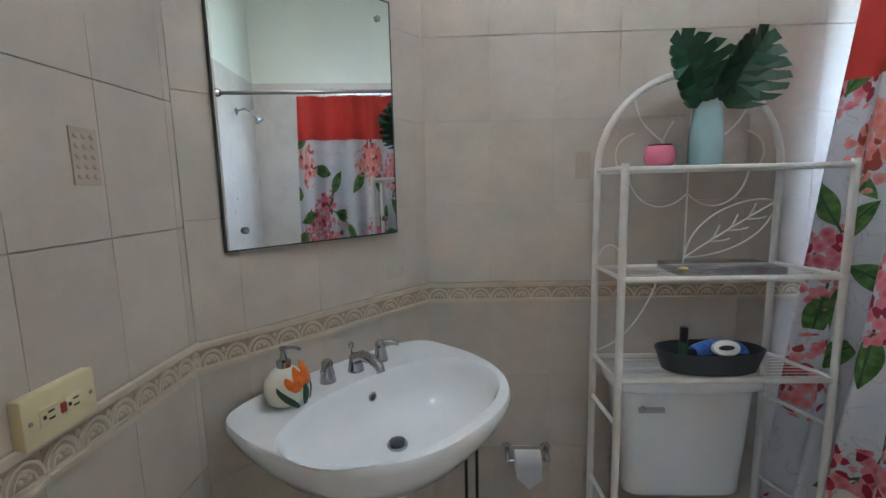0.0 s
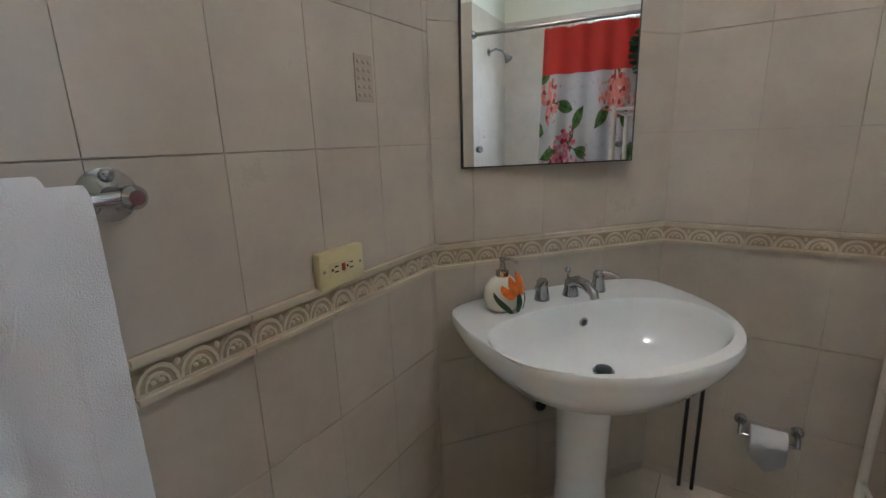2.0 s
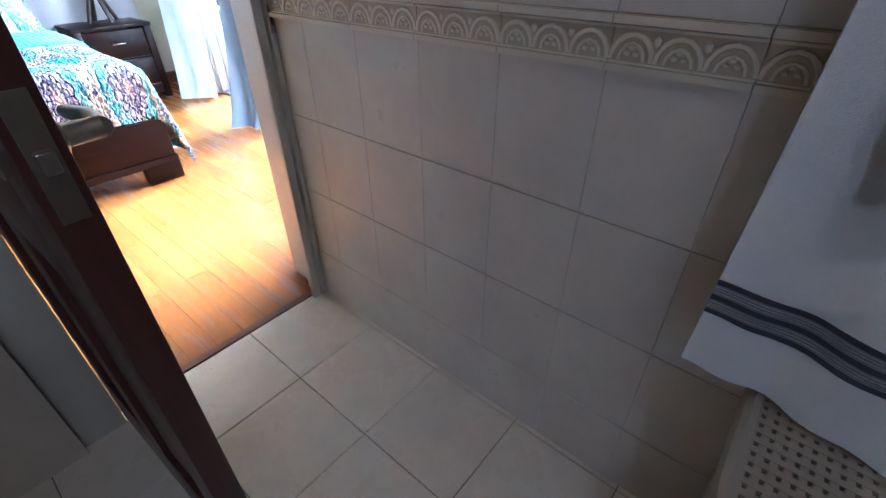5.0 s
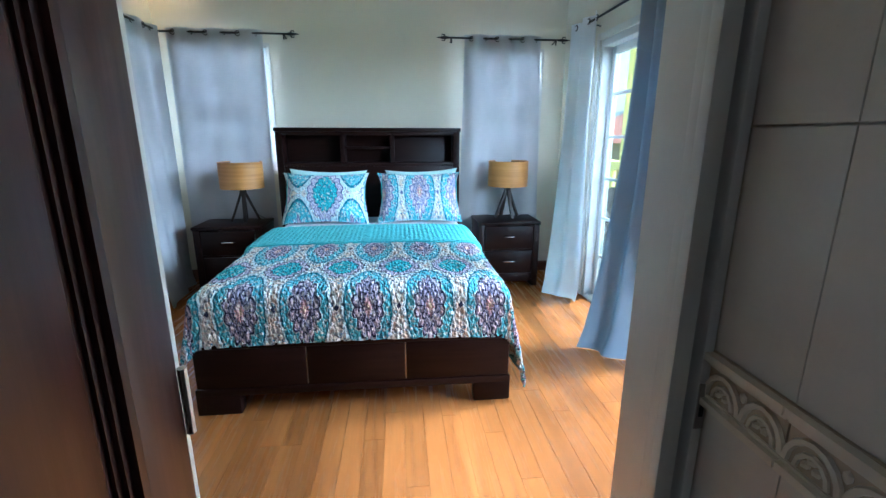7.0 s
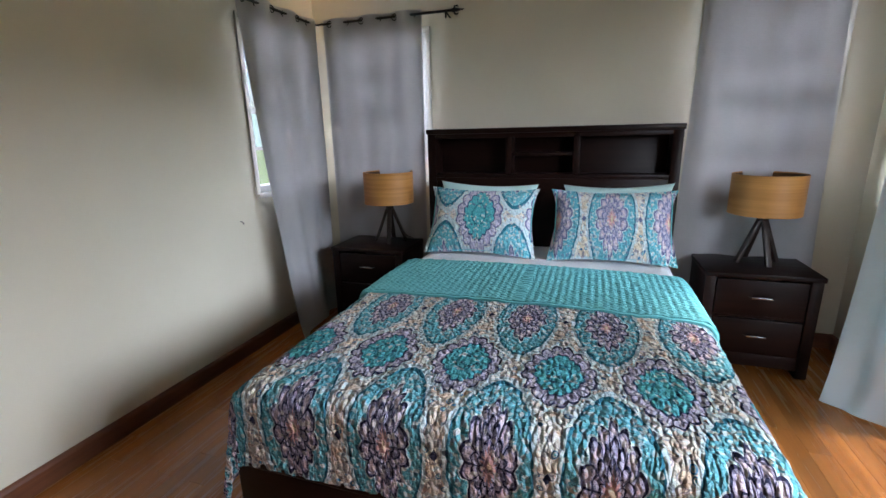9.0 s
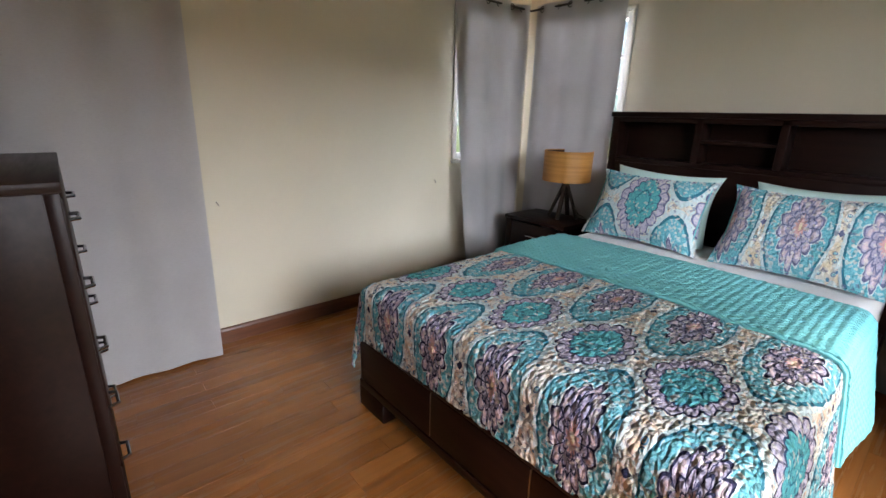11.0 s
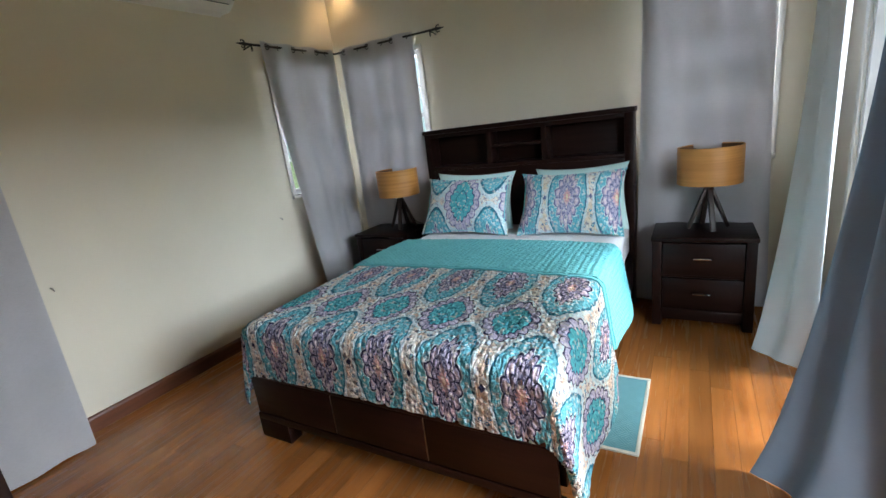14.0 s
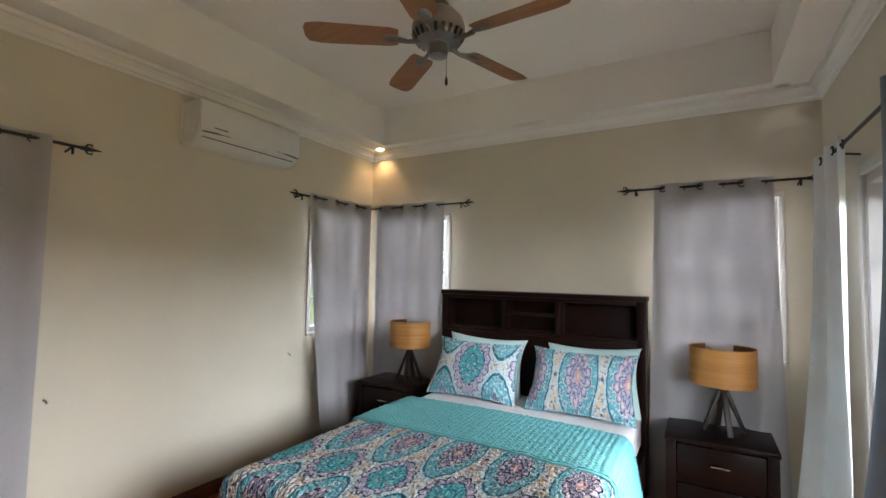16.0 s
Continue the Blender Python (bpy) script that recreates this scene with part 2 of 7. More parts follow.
    heart = g.mix(g.math("MULTIPLY", g.math("LESS_THAN", petal, 0.16), 0.6), heart, deep_teal)
    heart = g.mix(band(d, 0.28, 0.33), heart, deep_teal)
    col = g.mix(g.math("LESS_THAN", d, 1.0), col, g.mix(g.math("LESS_THAN", d, 0.68), ring, heart))
    col = g.mix(band(d, 0.66, 0.71), col, (0.05, 0.10, 0.20))
    col = g.mix(band(d, 0.96, 1.02), col, navy)
    col = g.mix(band(d, 1.04, 1.12), col, ice)
    # navy sprig between the flowers
    sx, sy = g.math("DIVIDE", g.math("ABSOLUTE", tx), 0.013), g.math("DIVIDE", g.math("ABSOLUTE", py), 0.020)
    col = g.mix(g.math("LESS_THAN", g.math("ADD", sx, sy), 1.0), col, navy)
    col = g.mix(g.math("MULTIPLY", g.math("GREATER_THAN", spots.outputs[2], 0.90), 0.55), col, cream)
    col = g.mix(g.math("MULTIPLY", g.math("LESS_THAN", spots.outputs[2], 0.05), 0.6), col, navy)
    thread = g.ramp(g.noise(uv, 300.0, 2.0, 0.7), [(0.35, (0.80, 0.80, 0.82)), (0.6, (1, 1, 1))])
    g.put("Base Color", g.mix(1.0, col, thread, "MULTIPLY"))
    worm = g.node("VectorMath", operation="MULTIPLY_ADD", i_0=g.noise(uv, 30.0, 2.0, out=1), i_1=(0.022, 0.022, 0.0), i_2=uv)
    st = g.voronoi(g.node("VectorMath", operation="MULTIPLY", i_0=worm, i_1=(1.0, 0.60, 1.0)), 76.0)
    st = g.math("ADD", st, g.math("MULTIPLY", g.noise(uv, 230.0, 2.0), 0.2))
    g.bump(g.math("MULTIPLY", st, -1.0), 1.0, relief)
    return g.mat


def teal_quilt_mat():
    """Plain cotton with rows of zigzag stitching."""
    g = Graph("teal_quilted_cotton", 0.85, 0.0, 0.25)
    uv = g.coords(kind="UV")
    wob = g.node("VectorMath", operation="MULTIPLY_ADD", i_0=g.noise(uv, 20.0, 2.0, out=1), i_1=(0.008, 0.008, 0.0), i_2=uv)
    sep = g.nt.nodes.new("ShaderNodeSeparateXYZ")
    g.nt.links.new(wob, sep.inputs[0])
    zig = g.math("DIVIDE", g.math("PINGPONG", sep.outputs[1], 0.015), 0.015)
    at = g.math("FRACT", g.math("ADD", g.math("DIVIDE", sep.outputs[0], 0.034), g.math("MULTIPLY_ADD", zig, 0.45, 30.0)))
    st = g.math("MULTIPLY", g.math("ABSOLUTE", g.math("SUBTRACT", at, 0.5)), 2.0)
    st = g.math("POWER", st, 0.6)
    c = (0.16, 0.53, 0.565)
    # stitch grooves coloured darker and ridges lighter: their shade put into the colour
    col = g.ramp(st, [(0.0, shade(c, 0.70)), (0.25, c), (0.9, shade(c, 1.10))])
    g.put("Base Color", g.mix(g.ramp(g.noise(uv, 5.0), [(0.3, (0, 0, 0)), (0.7, (0.4, 0.4, 0.4))]), col, shade(c, 0.88)))
    g.bump(g.math("ADD", st, g.math("MULTIPLY", g.noise(uv, 160.0, 2.0), 0.4)), 0.7, 0.010)
    return g.mat


def shower_cloth_mat():
    """White polyester with a red band on top, flower heads made of small florets, leaves and stems."""
    g = Graph("printed_polyester", 0.6, 0.0, 0.4)
    uv = g.coords(kind="UV")
    sep = g.nt.nodes.new("ShaderNodeSeparateXYZ")
    g.nt.links.new(uv, sep.inputs[0])

    def split(sock, kind="ShaderNodeSeparateColor"):
        n = g.nt.nodes.new(kind)
        g.nt.links.new(sock, n.inputs[0])
        return n.outputs

    col = g.mix(g.noise(uv, 5.0), (0.80, 0.80, 0.82), (0.70, 0.70, 0.73))
    sketch = g.math("LESS_THAN", g.math("ABSOLUTE", g.math("SUBTRACT", g.noise(uv, 8.0, 2.0), 0.5)), 0.007)
    col = g.mix(g.math("MULTIPLY", sketch, 0.4), col, (0.42, 0.42, 0.45))
    floret, fcol = g.voronoi(uv, 30.0), split(g.voronoi(uv, 30.0, out=1))
    for scale, move, size in ((3.3, (0.0, 0.0, 0.0), 0.088), (2.3, (0.37, 0.21, 0.0), 0.060)):
        at = g.node("VectorMath", operation="MULTIPLY_ADD", i_0=uv, i_1=(0.62, 0.62, 0.0), i_2=move)
        rnd = split(g.voronoi(at, scale, out=1, rand=0.75))
        mid = g.voronoi(at, scale, out=2, rand=0.75)
        d = split(g.node("VectorMath", operation="SUBTRACT", i_0=at, i_1=mid), "ShaderNodeSeparateXYZ")
        r = g.math("SQRT", g.math("ADD", g.math("MULTIPLY", d[0], d[0]), g.math("MULTIPLY", d[1], d[1])))
        turn = g.math("ADD", g.math("MULTIPLY", g.math("ARCTAN2", d[1], d[0]), 5.0 / (2 * math.pi)), g.math("MULTIPLY_ADD", rnd[0], 5.0, 5.0))
        sector = g.math("FLOOR", turn)
        side = g.math("MULTIPLY", g.math("MULTIPLY", g.math("SUBTRACT", g.math("FRACT", turn), 0.5), 2 * math.pi / 5.0), r)
        wide = g.math("MULTIPLY", g.math("SINE", g.math("MULTIPLY", g.math("SUBTRACT", r, 0.065), math.pi / 0.125)), 0.027)
        has = g.math("GREATER_THAN", g.math("FRACT", g.math("MULTIPLY", g.math("ADD", sector, rnd[1]), 0.37)), 0.45)
        inside = g.math("MULTIPLY", g.math("LESS_THAN", r, 0.19), g.math("GREATER_THAN", r, 0.06))
        leaf = g.math("MULTIPLY", g.math("MULTIPLY", g.math("LESS_THAN", g.math("ABSOLUTE", side), wide), has), inside)
        rib = g.math("LESS_THAN", g.math("ABSOLUTE", side), 0.0016)
        green = g.ramp(g.noise(uv, 24.0), [(0.3, (0.035, 0.11, 0.025)), (0.7, (0.20, 0.36, 0.11))])
        col = g.mix(leaf, col, g.mix(rib, green, (0.04, 0.10, 0.03)))
        stem = g.math("MULTIPLY", g.math("LESS_THAN", g.math("ABSOLUTE", side), 0.0028), g.math("MULTIPLY", g.math("LESS_THAN", r, 0.14), has))
        col = g.mix(stem, col, (0.05, 0.13, 0.05))
        hue = g.ramp(rnd[2], [(0.0, (0.50, 0.015, 0.06)), (0.35, (0.70, 0.06, 0.20)), (0.6, (0.78, 0.20, 0.13)), (0.85, (0.80, 0.28, 0.20)), (1.0, (0.60, 0.03, 0.10))])
        tone = g.mix(g.ramp(floret, [(0.0, (0, 0, 0)), (0.6, (0.55, 0.55, 0.55))]), hue, (0.92, 0.55, 0.55))
        tone = g.mix(g.math("LESS_THAN", fcol[0], 0.25), tone, g.mix(0.6, hue, (0.25, 0.01, 0.02)))
        rag = g.math("ADD", r, g.math("MULTIPLY", g.math("SUBTRACT", fcol[1], 0.5), 0.05))
        head = g.math("MULTIPLY", g.math("LESS_THAN", rag, size), g.math("LESS_THAN", g.math("ADD", floret, g.math("MULTIPLY", g.noise(uv, 160.0, 1.0), 0.3)), 0.86))
        col = g.mix(head, col, tone)
    red = g.mix(g.noise(uv, 3.0), (0.62, 0.05, 0.045), (0.72, 0.08, 0.06))
    col = g.mix(g.math("GREATER_THAN", sep.outputs[1], 1.72), col, red)
    g.put("Base Color", col)
    g.bump(g.noise(uv, 400.0, 2.0), 0.15, 0.002)
    g.translucent(col, 0.35)
    return g.mat


def glass_mat(name, tint=(0.96, 0.98, 0.98), gloss=0.06):
    g = Graph(name)
    nt = g.nt
    tr, gl, mx = nt.nodes.new("ShaderNodeBsdfTransparent"), nt.nodes.new("ShaderNodeBsdfGlossy"), nt.nodes.new("ShaderNodeMixShader")
    tr.inputs[0].default_value = (*tint, 1)
    gl.inputs["Roughness"].default_value = 0.02
    mx.inputs[0].default_value = gloss
    nt.links.new(tr.outputs[0], mx.inputs[1])
    nt.links.new(gl.outputs[0], mx.inputs[2])
    nt.links.new(mx.outputs[0], nt.nodes["Material Output"].inputs[0])
    return g.mat


def glow(name, c, strength):
    g = Graph(name)
    g.put("Base Color", c)
    g.put("Emission Color", c)
    g.put("Emission Strength", strength)
    return g.mat


CREAM = wall_paint("cream_wall_paint", (0.68, 0.63, 0.51))
CEIL = wall_paint("white_ceiling_paint", (0.86, 0.845, 0.80))
BATHPAINT = wall_paint("pale_green_cream_paint", (0.74, 0.74, 0.62))
WHITEWOOD = plain("white_gloss_trim_paint", (0.60, 0.58, 0.53), 0.4, vary=0.05, bump=0.05)
TILE = tile_mat("beige_wall_tile", (0.545, 0.485, 0.415))
TILEPLAIN = tile_mat("beige_shower_tile", (0.545, 0.485, 0.415))
# tan glaze of the recesses, darkened to put their shade into the colour
BORDERRECESS = tile_mat("tan_border_recess_shade", (0.44, 0.345, 0.24), 0.45)
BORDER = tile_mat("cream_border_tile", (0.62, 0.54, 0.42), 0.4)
INSET = tile_mat("tan_relief_inset", (0.47, 0.40, 0.32), 0.45)
GROUT = plain("grey_beige_grout", (0.47, 0.41, 0.35), 0.9, vary=0.15, scale=30.0)
FTILE = tile_mat("ivory_floor_tile", (0.68, 0.60, 0.51), 0.28)
FGROUT = plain("dark_floor_grout", (0.20, 0.16, 0.13), 0.9, vary=0.2, scale=30.0)
BAMBOO = wood("honey_bamboo_plank", (0.30, 0.100, 0.022), (0.49, 0.188, 0.047), 0.25, (36.0, 1.6, 1.0), 0.30, 0.08, True, 0.65)
ESPRESSO = wood("espresso_stained_wood", (0.009, 0.0035, 0.0028), (0.021, 0.008, 0.006), 0.34, (3.0, 40.0, 40.0), 0.15, spec=0.13)
REDDISH = wood("red_brown_baseboard_wood", (0.10, 0.032, 0.016), (0.20, 0.075, 0.035), 0.35, (3.0, 3.0, 50.0), 0.1)
MAHOGANY = wood("dark_mahogany_door_wood", (0.038, 0.012, 0.010), (0.090, 0.030, 0.024), 0.36, (40.0, 40.0, 2.5), 0.1, spec=0.35)
CHROME = plain("chrome", (0.42, 0.43, 0.45), 0.10, 1.0, 0.03)
STEEL = plain("brushed_nickel", (0.36, 0.33, 0.30), 0.3, 1.0, 0.08, bump=0.05)
NICKEL = plain("dark_brushed_nickel", (0.30, 0.275, 0.25), 0.3, 1.0, 0.1, bump=0.05)
IRON = plain("black_iron", (0.018, 0.017, 0.017), 0.45, 0.3, 0.2, bump=0.1)
GREYCLOTH = cloth("grey_linen_curtain", (0.53, 0.52, 0.53), 600.0, see=0.26, slub=0.35)
WHITECLOTH = cloth("white_sheer_curtain", (0.86, 0.87, 0.89), 600.0, see=0.25)
BLUECLOTH = cloth("blue_grey_curtain", (0.28, 0.345, 0.42), 600.0, see=0.24, slub=0.25)
SHEET = cloth("white_cotton_sheet", (0.80, 0.80, 0.83), 900.0)
TERRY = cloth("white_terry_cloth", (0.78, 0.78, 0.80), 520.0, nap=0.004)
MINT = cloth("pale_mint_cotton", (0.55, 0.78, 0.76), 900.0)
QUILT = quilt_mat("medallion_quilt_print", shift=(0.0, 0.045))
SHAM_A = quilt_mat("sham_print_teal", 0.44, 0.90, (0.22, 0.47), 1.30, 0.012, True)
SHAM_B = quilt_mat("sham_print_pink", 0.31, 0.90, (0.0, 0.02), 1.12, 0.012, True)
TEALQ = teal_quilt_mat()
SHOWERCLOTH = shower_cloth_mat()
VENEER = wood("honey_veneer", (0.46, 0.195, 0.045), (0.66, 0.32, 0.09), 0.45, (2.0, 2.0, 60.0), 0.05)
# brown that holds the shadow inside the lamp drums
SHADOWBROWN = plain("inner_shadow_brown", (0.15, 0.075, 0.032), 0.7)
LEGWOOD = wood("walnut_leg_wood", (0.020, 0.012, 0.009), (0.048, 0.029, 0.021), 0.45, (40.0, 40.0, 3.0), 0.1)
BLADE = wood("oak_blade_wood", (0.40, 0.20, 0.10), (0.56, 0.32, 0.19), 0.4, (3.0, 40.0, 40.0), 0.08)
CERAMIC = plain("white_glazed_ceramic", (0.80, 0.82, 0.83), 0.07, vary=0.02, spec=0.6)
PLASTIC = plain("white_plastic", (0.76, 0.75, 0.72), 0.35, vary=0.03)
IVORY = plain("ivory_plastic", (0.66, 0.58, 0.34), 0.4, vary=0.05)
BLACK = plain("black_plastic", (0.012, 0.012, 0.013), 0.35, vary=0.1)
TAUPE = plain("taupe_plastic", (0.30, 0.255, 0.20), 0.45, vary=0.06)
RACK = plain("white_enamelled_tube", (0.70, 0.68, 0.63), 0.3, vary=0.08, bump=0.05)
BAG = plain("black_plastic_film", (0.004, 0.004, 0.005), 0.4, vary=0.2)
LEAF = plain("dark_green_leaf", (0.010, 0.048, 0.020), 0.55, vary=0.3, scale=30.0)
LEAFLIGHT = plain("lime_green_leaf", (0.20, 0.42, 0.07), 0.4, vary=0.2)
VASE = plain("pale_blue_glaze", (0.33, 0.50, 0.52), 0.22, vary=0.08)
PINKGLASS = plain("pink_glass", (0.78, 0.22, 0.32), 0.1, vary=0.12)
SLATE = plain("dark_grey_plastic", (0.035, 0.042, 0.048), 0.5, vary=0.1)
GLASS = glass_mat("clear_glass")
DOORGLASS = glass_mat("tinted_door_glass", (0.70, 0.74, 0.73), 0.07)
FROST = glass_mat("clear_acrylic", (0.85, 0.86, 0.88), 0.12)
ALU = plain("white_aluminium_frame", (0.50, 0.50, 0.49), 0.35, vary=0.04)
MIRROR = plain("mirror_silver", (0.90, 0.92, 0.91), 0.015, 1.0, 0.0)


# ---------- building blocks ----------
def thing(name, m, label, category, group=""):
    ob = new(name)
    ob.empty_display_size = 0.1
    ob.matrix_world = m
    return tagged(ob, label, category, group)


def mesh_of(name, bm, material, smooth=False):
    bm.normal_update()
    me = bpy.data.meshes.new(name)
    bm.to_mesh(me)
    bm.free()
    me.materials.append(material)
    if smooth:
        for p in me.polygons:
            p.use_smooth = True
        me.set_sharp_from_angle(angle=radians(42))
    return me


def part(name, bm, material, parent, label="", smooth=True):
    ob = new(name, mesh_of(name, bm, material, smooth))
    ob.parent = parent
    return tagged(ob, label)


def struct(name, bm, material, label="", smooth=False):
    return tagged(new(name, mesh_of(name, bm, material, smooth)), label, kind="structure")


def stuff(name, bm, material, parent=None, label=""):
    ob = new(name, mesh_of(name, bm, material))
    ob.parent = parent
    return tagged(ob, label, kind="stuff")


def add_box(bm, a, b, bevel=0.0, m=None):
    start = len(bm.verts)
    made = bmesh.ops.create_cube(bm, size=1)["verts"]
    for v in made:
        v.co = Vector([(p + q) / 2 + (q - p) * k for p, q, k in zip(a, b, v.co)])
    if bevel:
        edges = list({e for v in made for e in v.link_edges})
        bmesh.ops.bevel(bm, geom=edges, offset=bevel, segments=2, affect="EDGES", profile=0.5)
    if m is not None:
        bm.verts.ensure_lookup_table()
        for v in bm.verts[start:]:
            v.co = m @ v.co
    return bm


def box(a, b, bevel=0.0, m=None):
    return add_box(bmesh.new(), a, b, bevel, m)


def boxes(*pairs, bevel=0.0):
    bm = bmesh.new()
    for a, b in pairs:
        one = box(a, b, bevel)
        me = bpy.data.meshes.new("join")
        one.to_mesh(me)
        one.free()
        bm.from_mesh(me)
        bpy.data.meshes.remove(me)
    return bm


def lathe(profile, n=28, bm=None, at=(0, 0, 0), closed=True, sx=1.0, sy=1.0, m=None):
    """A turned solid from (radius, height) pairs."""
    bm = bm or bmesh.new()
    rings = []
    for r, z in profile:
        ring = []
        for i in range(n):
            a = 2 * math.pi * i / n
            p = Vector((at[0] + r * sx * math.cos(a), at[1] + r * sy * math.sin(a), at[2] + z))
            ring.append(bm.verts.new(m @ p if m is not None else p))
        rings.append(ring)
    for lo, hi in zip(rings, rings[1:]):
        for i in range(n):
            bm.faces.new((lo[i], lo[(i + 1) % n], hi[(i + 1) % n], hi[i]))
    if closed:
        bm.faces.new(rings[0][::-1])
        bm.faces.new(rings[-1])
    return bm


def tube(points, r, n=8, bm=None, loop=False):
    """A round bar along points; r may be one radius or one for each point."""
    bm = bm or bmesh.new()
    pts = [Vector(p) for p in points]
    rs = r if isinstance(r, (list, tuple)) else [r] * len(pts)
    rings, up = [], None
    count = len(pts)
    for i, p in enumerate(pts):
        a = pts[(i - 1) % count] if (i or loop) else p
        b = pts[(i + 1) % count] if (i < count - 1 or loop) else p
        d = (b - a).normalized()
        if up is None:
            up = d.orthogonal().normalized()
        up = (up - d * up.dot(d)).normalized()
        side = d.cross(up)
        rings.append([bm.verts.new(p + rs[i] * (up * math.cos(2 * math.pi * k / n) + side * math.sin(2 * math.pi * k / n))) for k in range(n)])
    pairs = list(zip(rings, rings[1:])) + ([(rings[-1], rings[0])] if loop else [])
    for lo, hi in pairs:
        for k in range(n):
            bm.faces.new((lo[k], lo[(k + 1) % n], hi[(k + 1) % n], hi[k]))
    if not loop:
        bm.faces.new(rings[0][::-1])
        bm.faces.new(rings[-1])
    return bm


def circle(c, r, axis="z", n=20, a0=0.0, a1=2 * math.pi):
    out = []
    for i in range(n):
        a = a0 + (a1 - a0) * i / (n if a1 - a0 > 6.28 else n - 1)
        p, q = r * math.cos(a), r * math.sin(a)
        d = {"x": (0, p, q), "y": (p, 0, q), "z": (p, q, 0)}[axis]
        out.append(tuple(c[k] + d[k] for k in range(3)))
    return out


def grid(fn, nu, nv, uv=None, thick=0.0, close_u=False):
    """A sheet from fn(u, v), u and v from 0 to 1, with a UV map in metres and a thickness."""
    bm = bmesh.new()
    vs = [[bm.verts.new(fn(i / nu, j / nv)) for i in range(nu + 1)] for j in range(nv + 1)]
    layer = bm.loops.layers.uv.new("UVMap")
    for j in range(nv):
        for i in range(nu):
            f = bm.faces.new((vs[j][i], vs[j][i + 1], vs[j + 1][i + 1], vs[j + 1][i]))
            if uv:
                for loop, (a, b) in zip(f.loops, ((i, j), (i + 1, j), (i + 1, j + 1), (i, j + 1))):
                    loop[layer].uv = uv(a / nu, b / nv)
    if thick:
        bm.normal_update()
        top_faces = list(bm.faces)
        back = [[bm.verts.new(v.co - v.normal * thick) for v in line] for line in vs]
        for f, (i, j) in zip(top_faces, ((i, j) for j in range(nv) for i in range(nu))):
            g = bm.faces.new((back[j][i], back[j + 1][i], back[j + 1][i + 1], back[j][i + 1]))
            if uv:
                for loop, (a, b) in zip(g.loops, ((i, j), (i, j + 1), (i + 1, j + 1), (i + 1, j))):
                    loop[layer].uv = uv(a / nu, b / nv)
        rim = [(0, i) for i in range(nu)] + [(j, nu) for j in range(nv)] + [(nv, i) for i in range(nu, 0, -1)] + [(j, 0) for j in range(nv, 0, -1)]
        for (j0, i0), (j1, i1) in zip(rim, rim[1:] + rim[:1]):
            g = bm.faces.new((vs[j0][i0], back[j0][i0], back[j1][i1], vs[j1][i1]))
            if uv:
                for loop, (a, b) in zip(g.loops, ((i0, j0), (i0, j0), (i1, j1), (i1, j1))):
                    loop[layer].uv = uv(a / nu, b / nv)
    return bm


def blob(centre, r, sub=2, squash=(1, 1, 1), rough=0.0, bm=None, seed=0.0):
    bm = bm or bmesh.new()
    made = bmesh.ops.create_icosphere(bm, subdivisions=sub, radius=1)["verts"]
    for v in made:
        k = 1 + rough * noise.noise(v.co * 2.3 + Vector((seed, seed * 1.7, 0)))
        v.co = Vector(centre) + Vector((v.co.x * squash[0], v.co.y * squash[1], v.co.z * squash[2])) * r * k
    return bm


def child(name, data, parent, m, label=""):
    ob = new(name, data)
    ob.parent = parent
    ob.matrix_basis = m
    return tagged(ob, label)


# ---------- the plan, in metres ----------
XW, XE, YN, YS = -1.22, 2.40, 5.24, 1.64     # bedroom: west, east, north faces; bedroom side of the doorway
YSW = 1.59                                    # south wall beside the doorway
ZC, ZS = 3.15, 2.80                           # tray ceiling, soffit
XT, YB = 1.245, -1.67                         # bathroom: towel wall, back wall
C1, C2 = Vector((1.245, -0.985)), Vector((0.69, -1.67))  # ends of the slanted wall behind the basin
ZB = 3.05                                     # bathroom ceiling

# ---------- bedroom shell ----------
WT = 0.16


def wall_with_holes(name, axis, at, out, lo, hi, top, holes, material, label, bottom=0.0):
    """A wall in the plane axis = at, thick towards out, from lo to hi along the other axis, with openings (a, b, z0, z1)."""
    cuts = sorted({lo, hi, *[h[0] for h in holes], *[h[1] for h in holes]})
    bm = bmesh.new()

    def slab(a, b, z0, z1):
        if b - a < 1e-4 or z1 - z0 < 1e-4:
            return
        p, q = sorted((at, at + out))
        if axis == "x":
            add_box(bm, (p, a, z0), (q, b, z1))
        else:
            add_box(bm, (a, p, z0), (b, q, z1))

    for a, b in zip(cuts, cuts[1:]):
        inside = sorted([(h[2], h[3]) for h in holes if h[0] <= a + 1e-6 and h[1] >= b - 1e-6])
        z = bottom
        for z0, z1 in inside:
            slab(a, b, z, z0)
            z = z1
        slab(a, b, z, top)
    return struct(name, bm, material, label)


WIN_W = (4.425, 5.06, 1.03, 2.10)
WIN_W2 = (1.80, 2.48, 1.03, 2.10)
WIN_L = (-1.02, -0.30, 1.03, 2.10)
WIN_R = (1.48, 2.165, 1.03, 2.10)
DOOR_E = (2.12, 4.46, 0.0, 2.06)
wall_with_holes("wall_west", "x", XW, -WT, 1.41, YN + WT, 3.2, [WIN_W, WIN_W2], CREAM, "cream painted bedroom wall")
wall_with_holes("wall_north", "y", YN, WT, XW, XE + WT, 3.2, [WIN_L, WIN_R], CREAM, "cream painted wall behind the bed")
wall_with_holes("wall_east", "x", XE, WT, 0.70, YN, 3.2, [DOOR_E], CREAM, "cream painted wall with a balcony door")
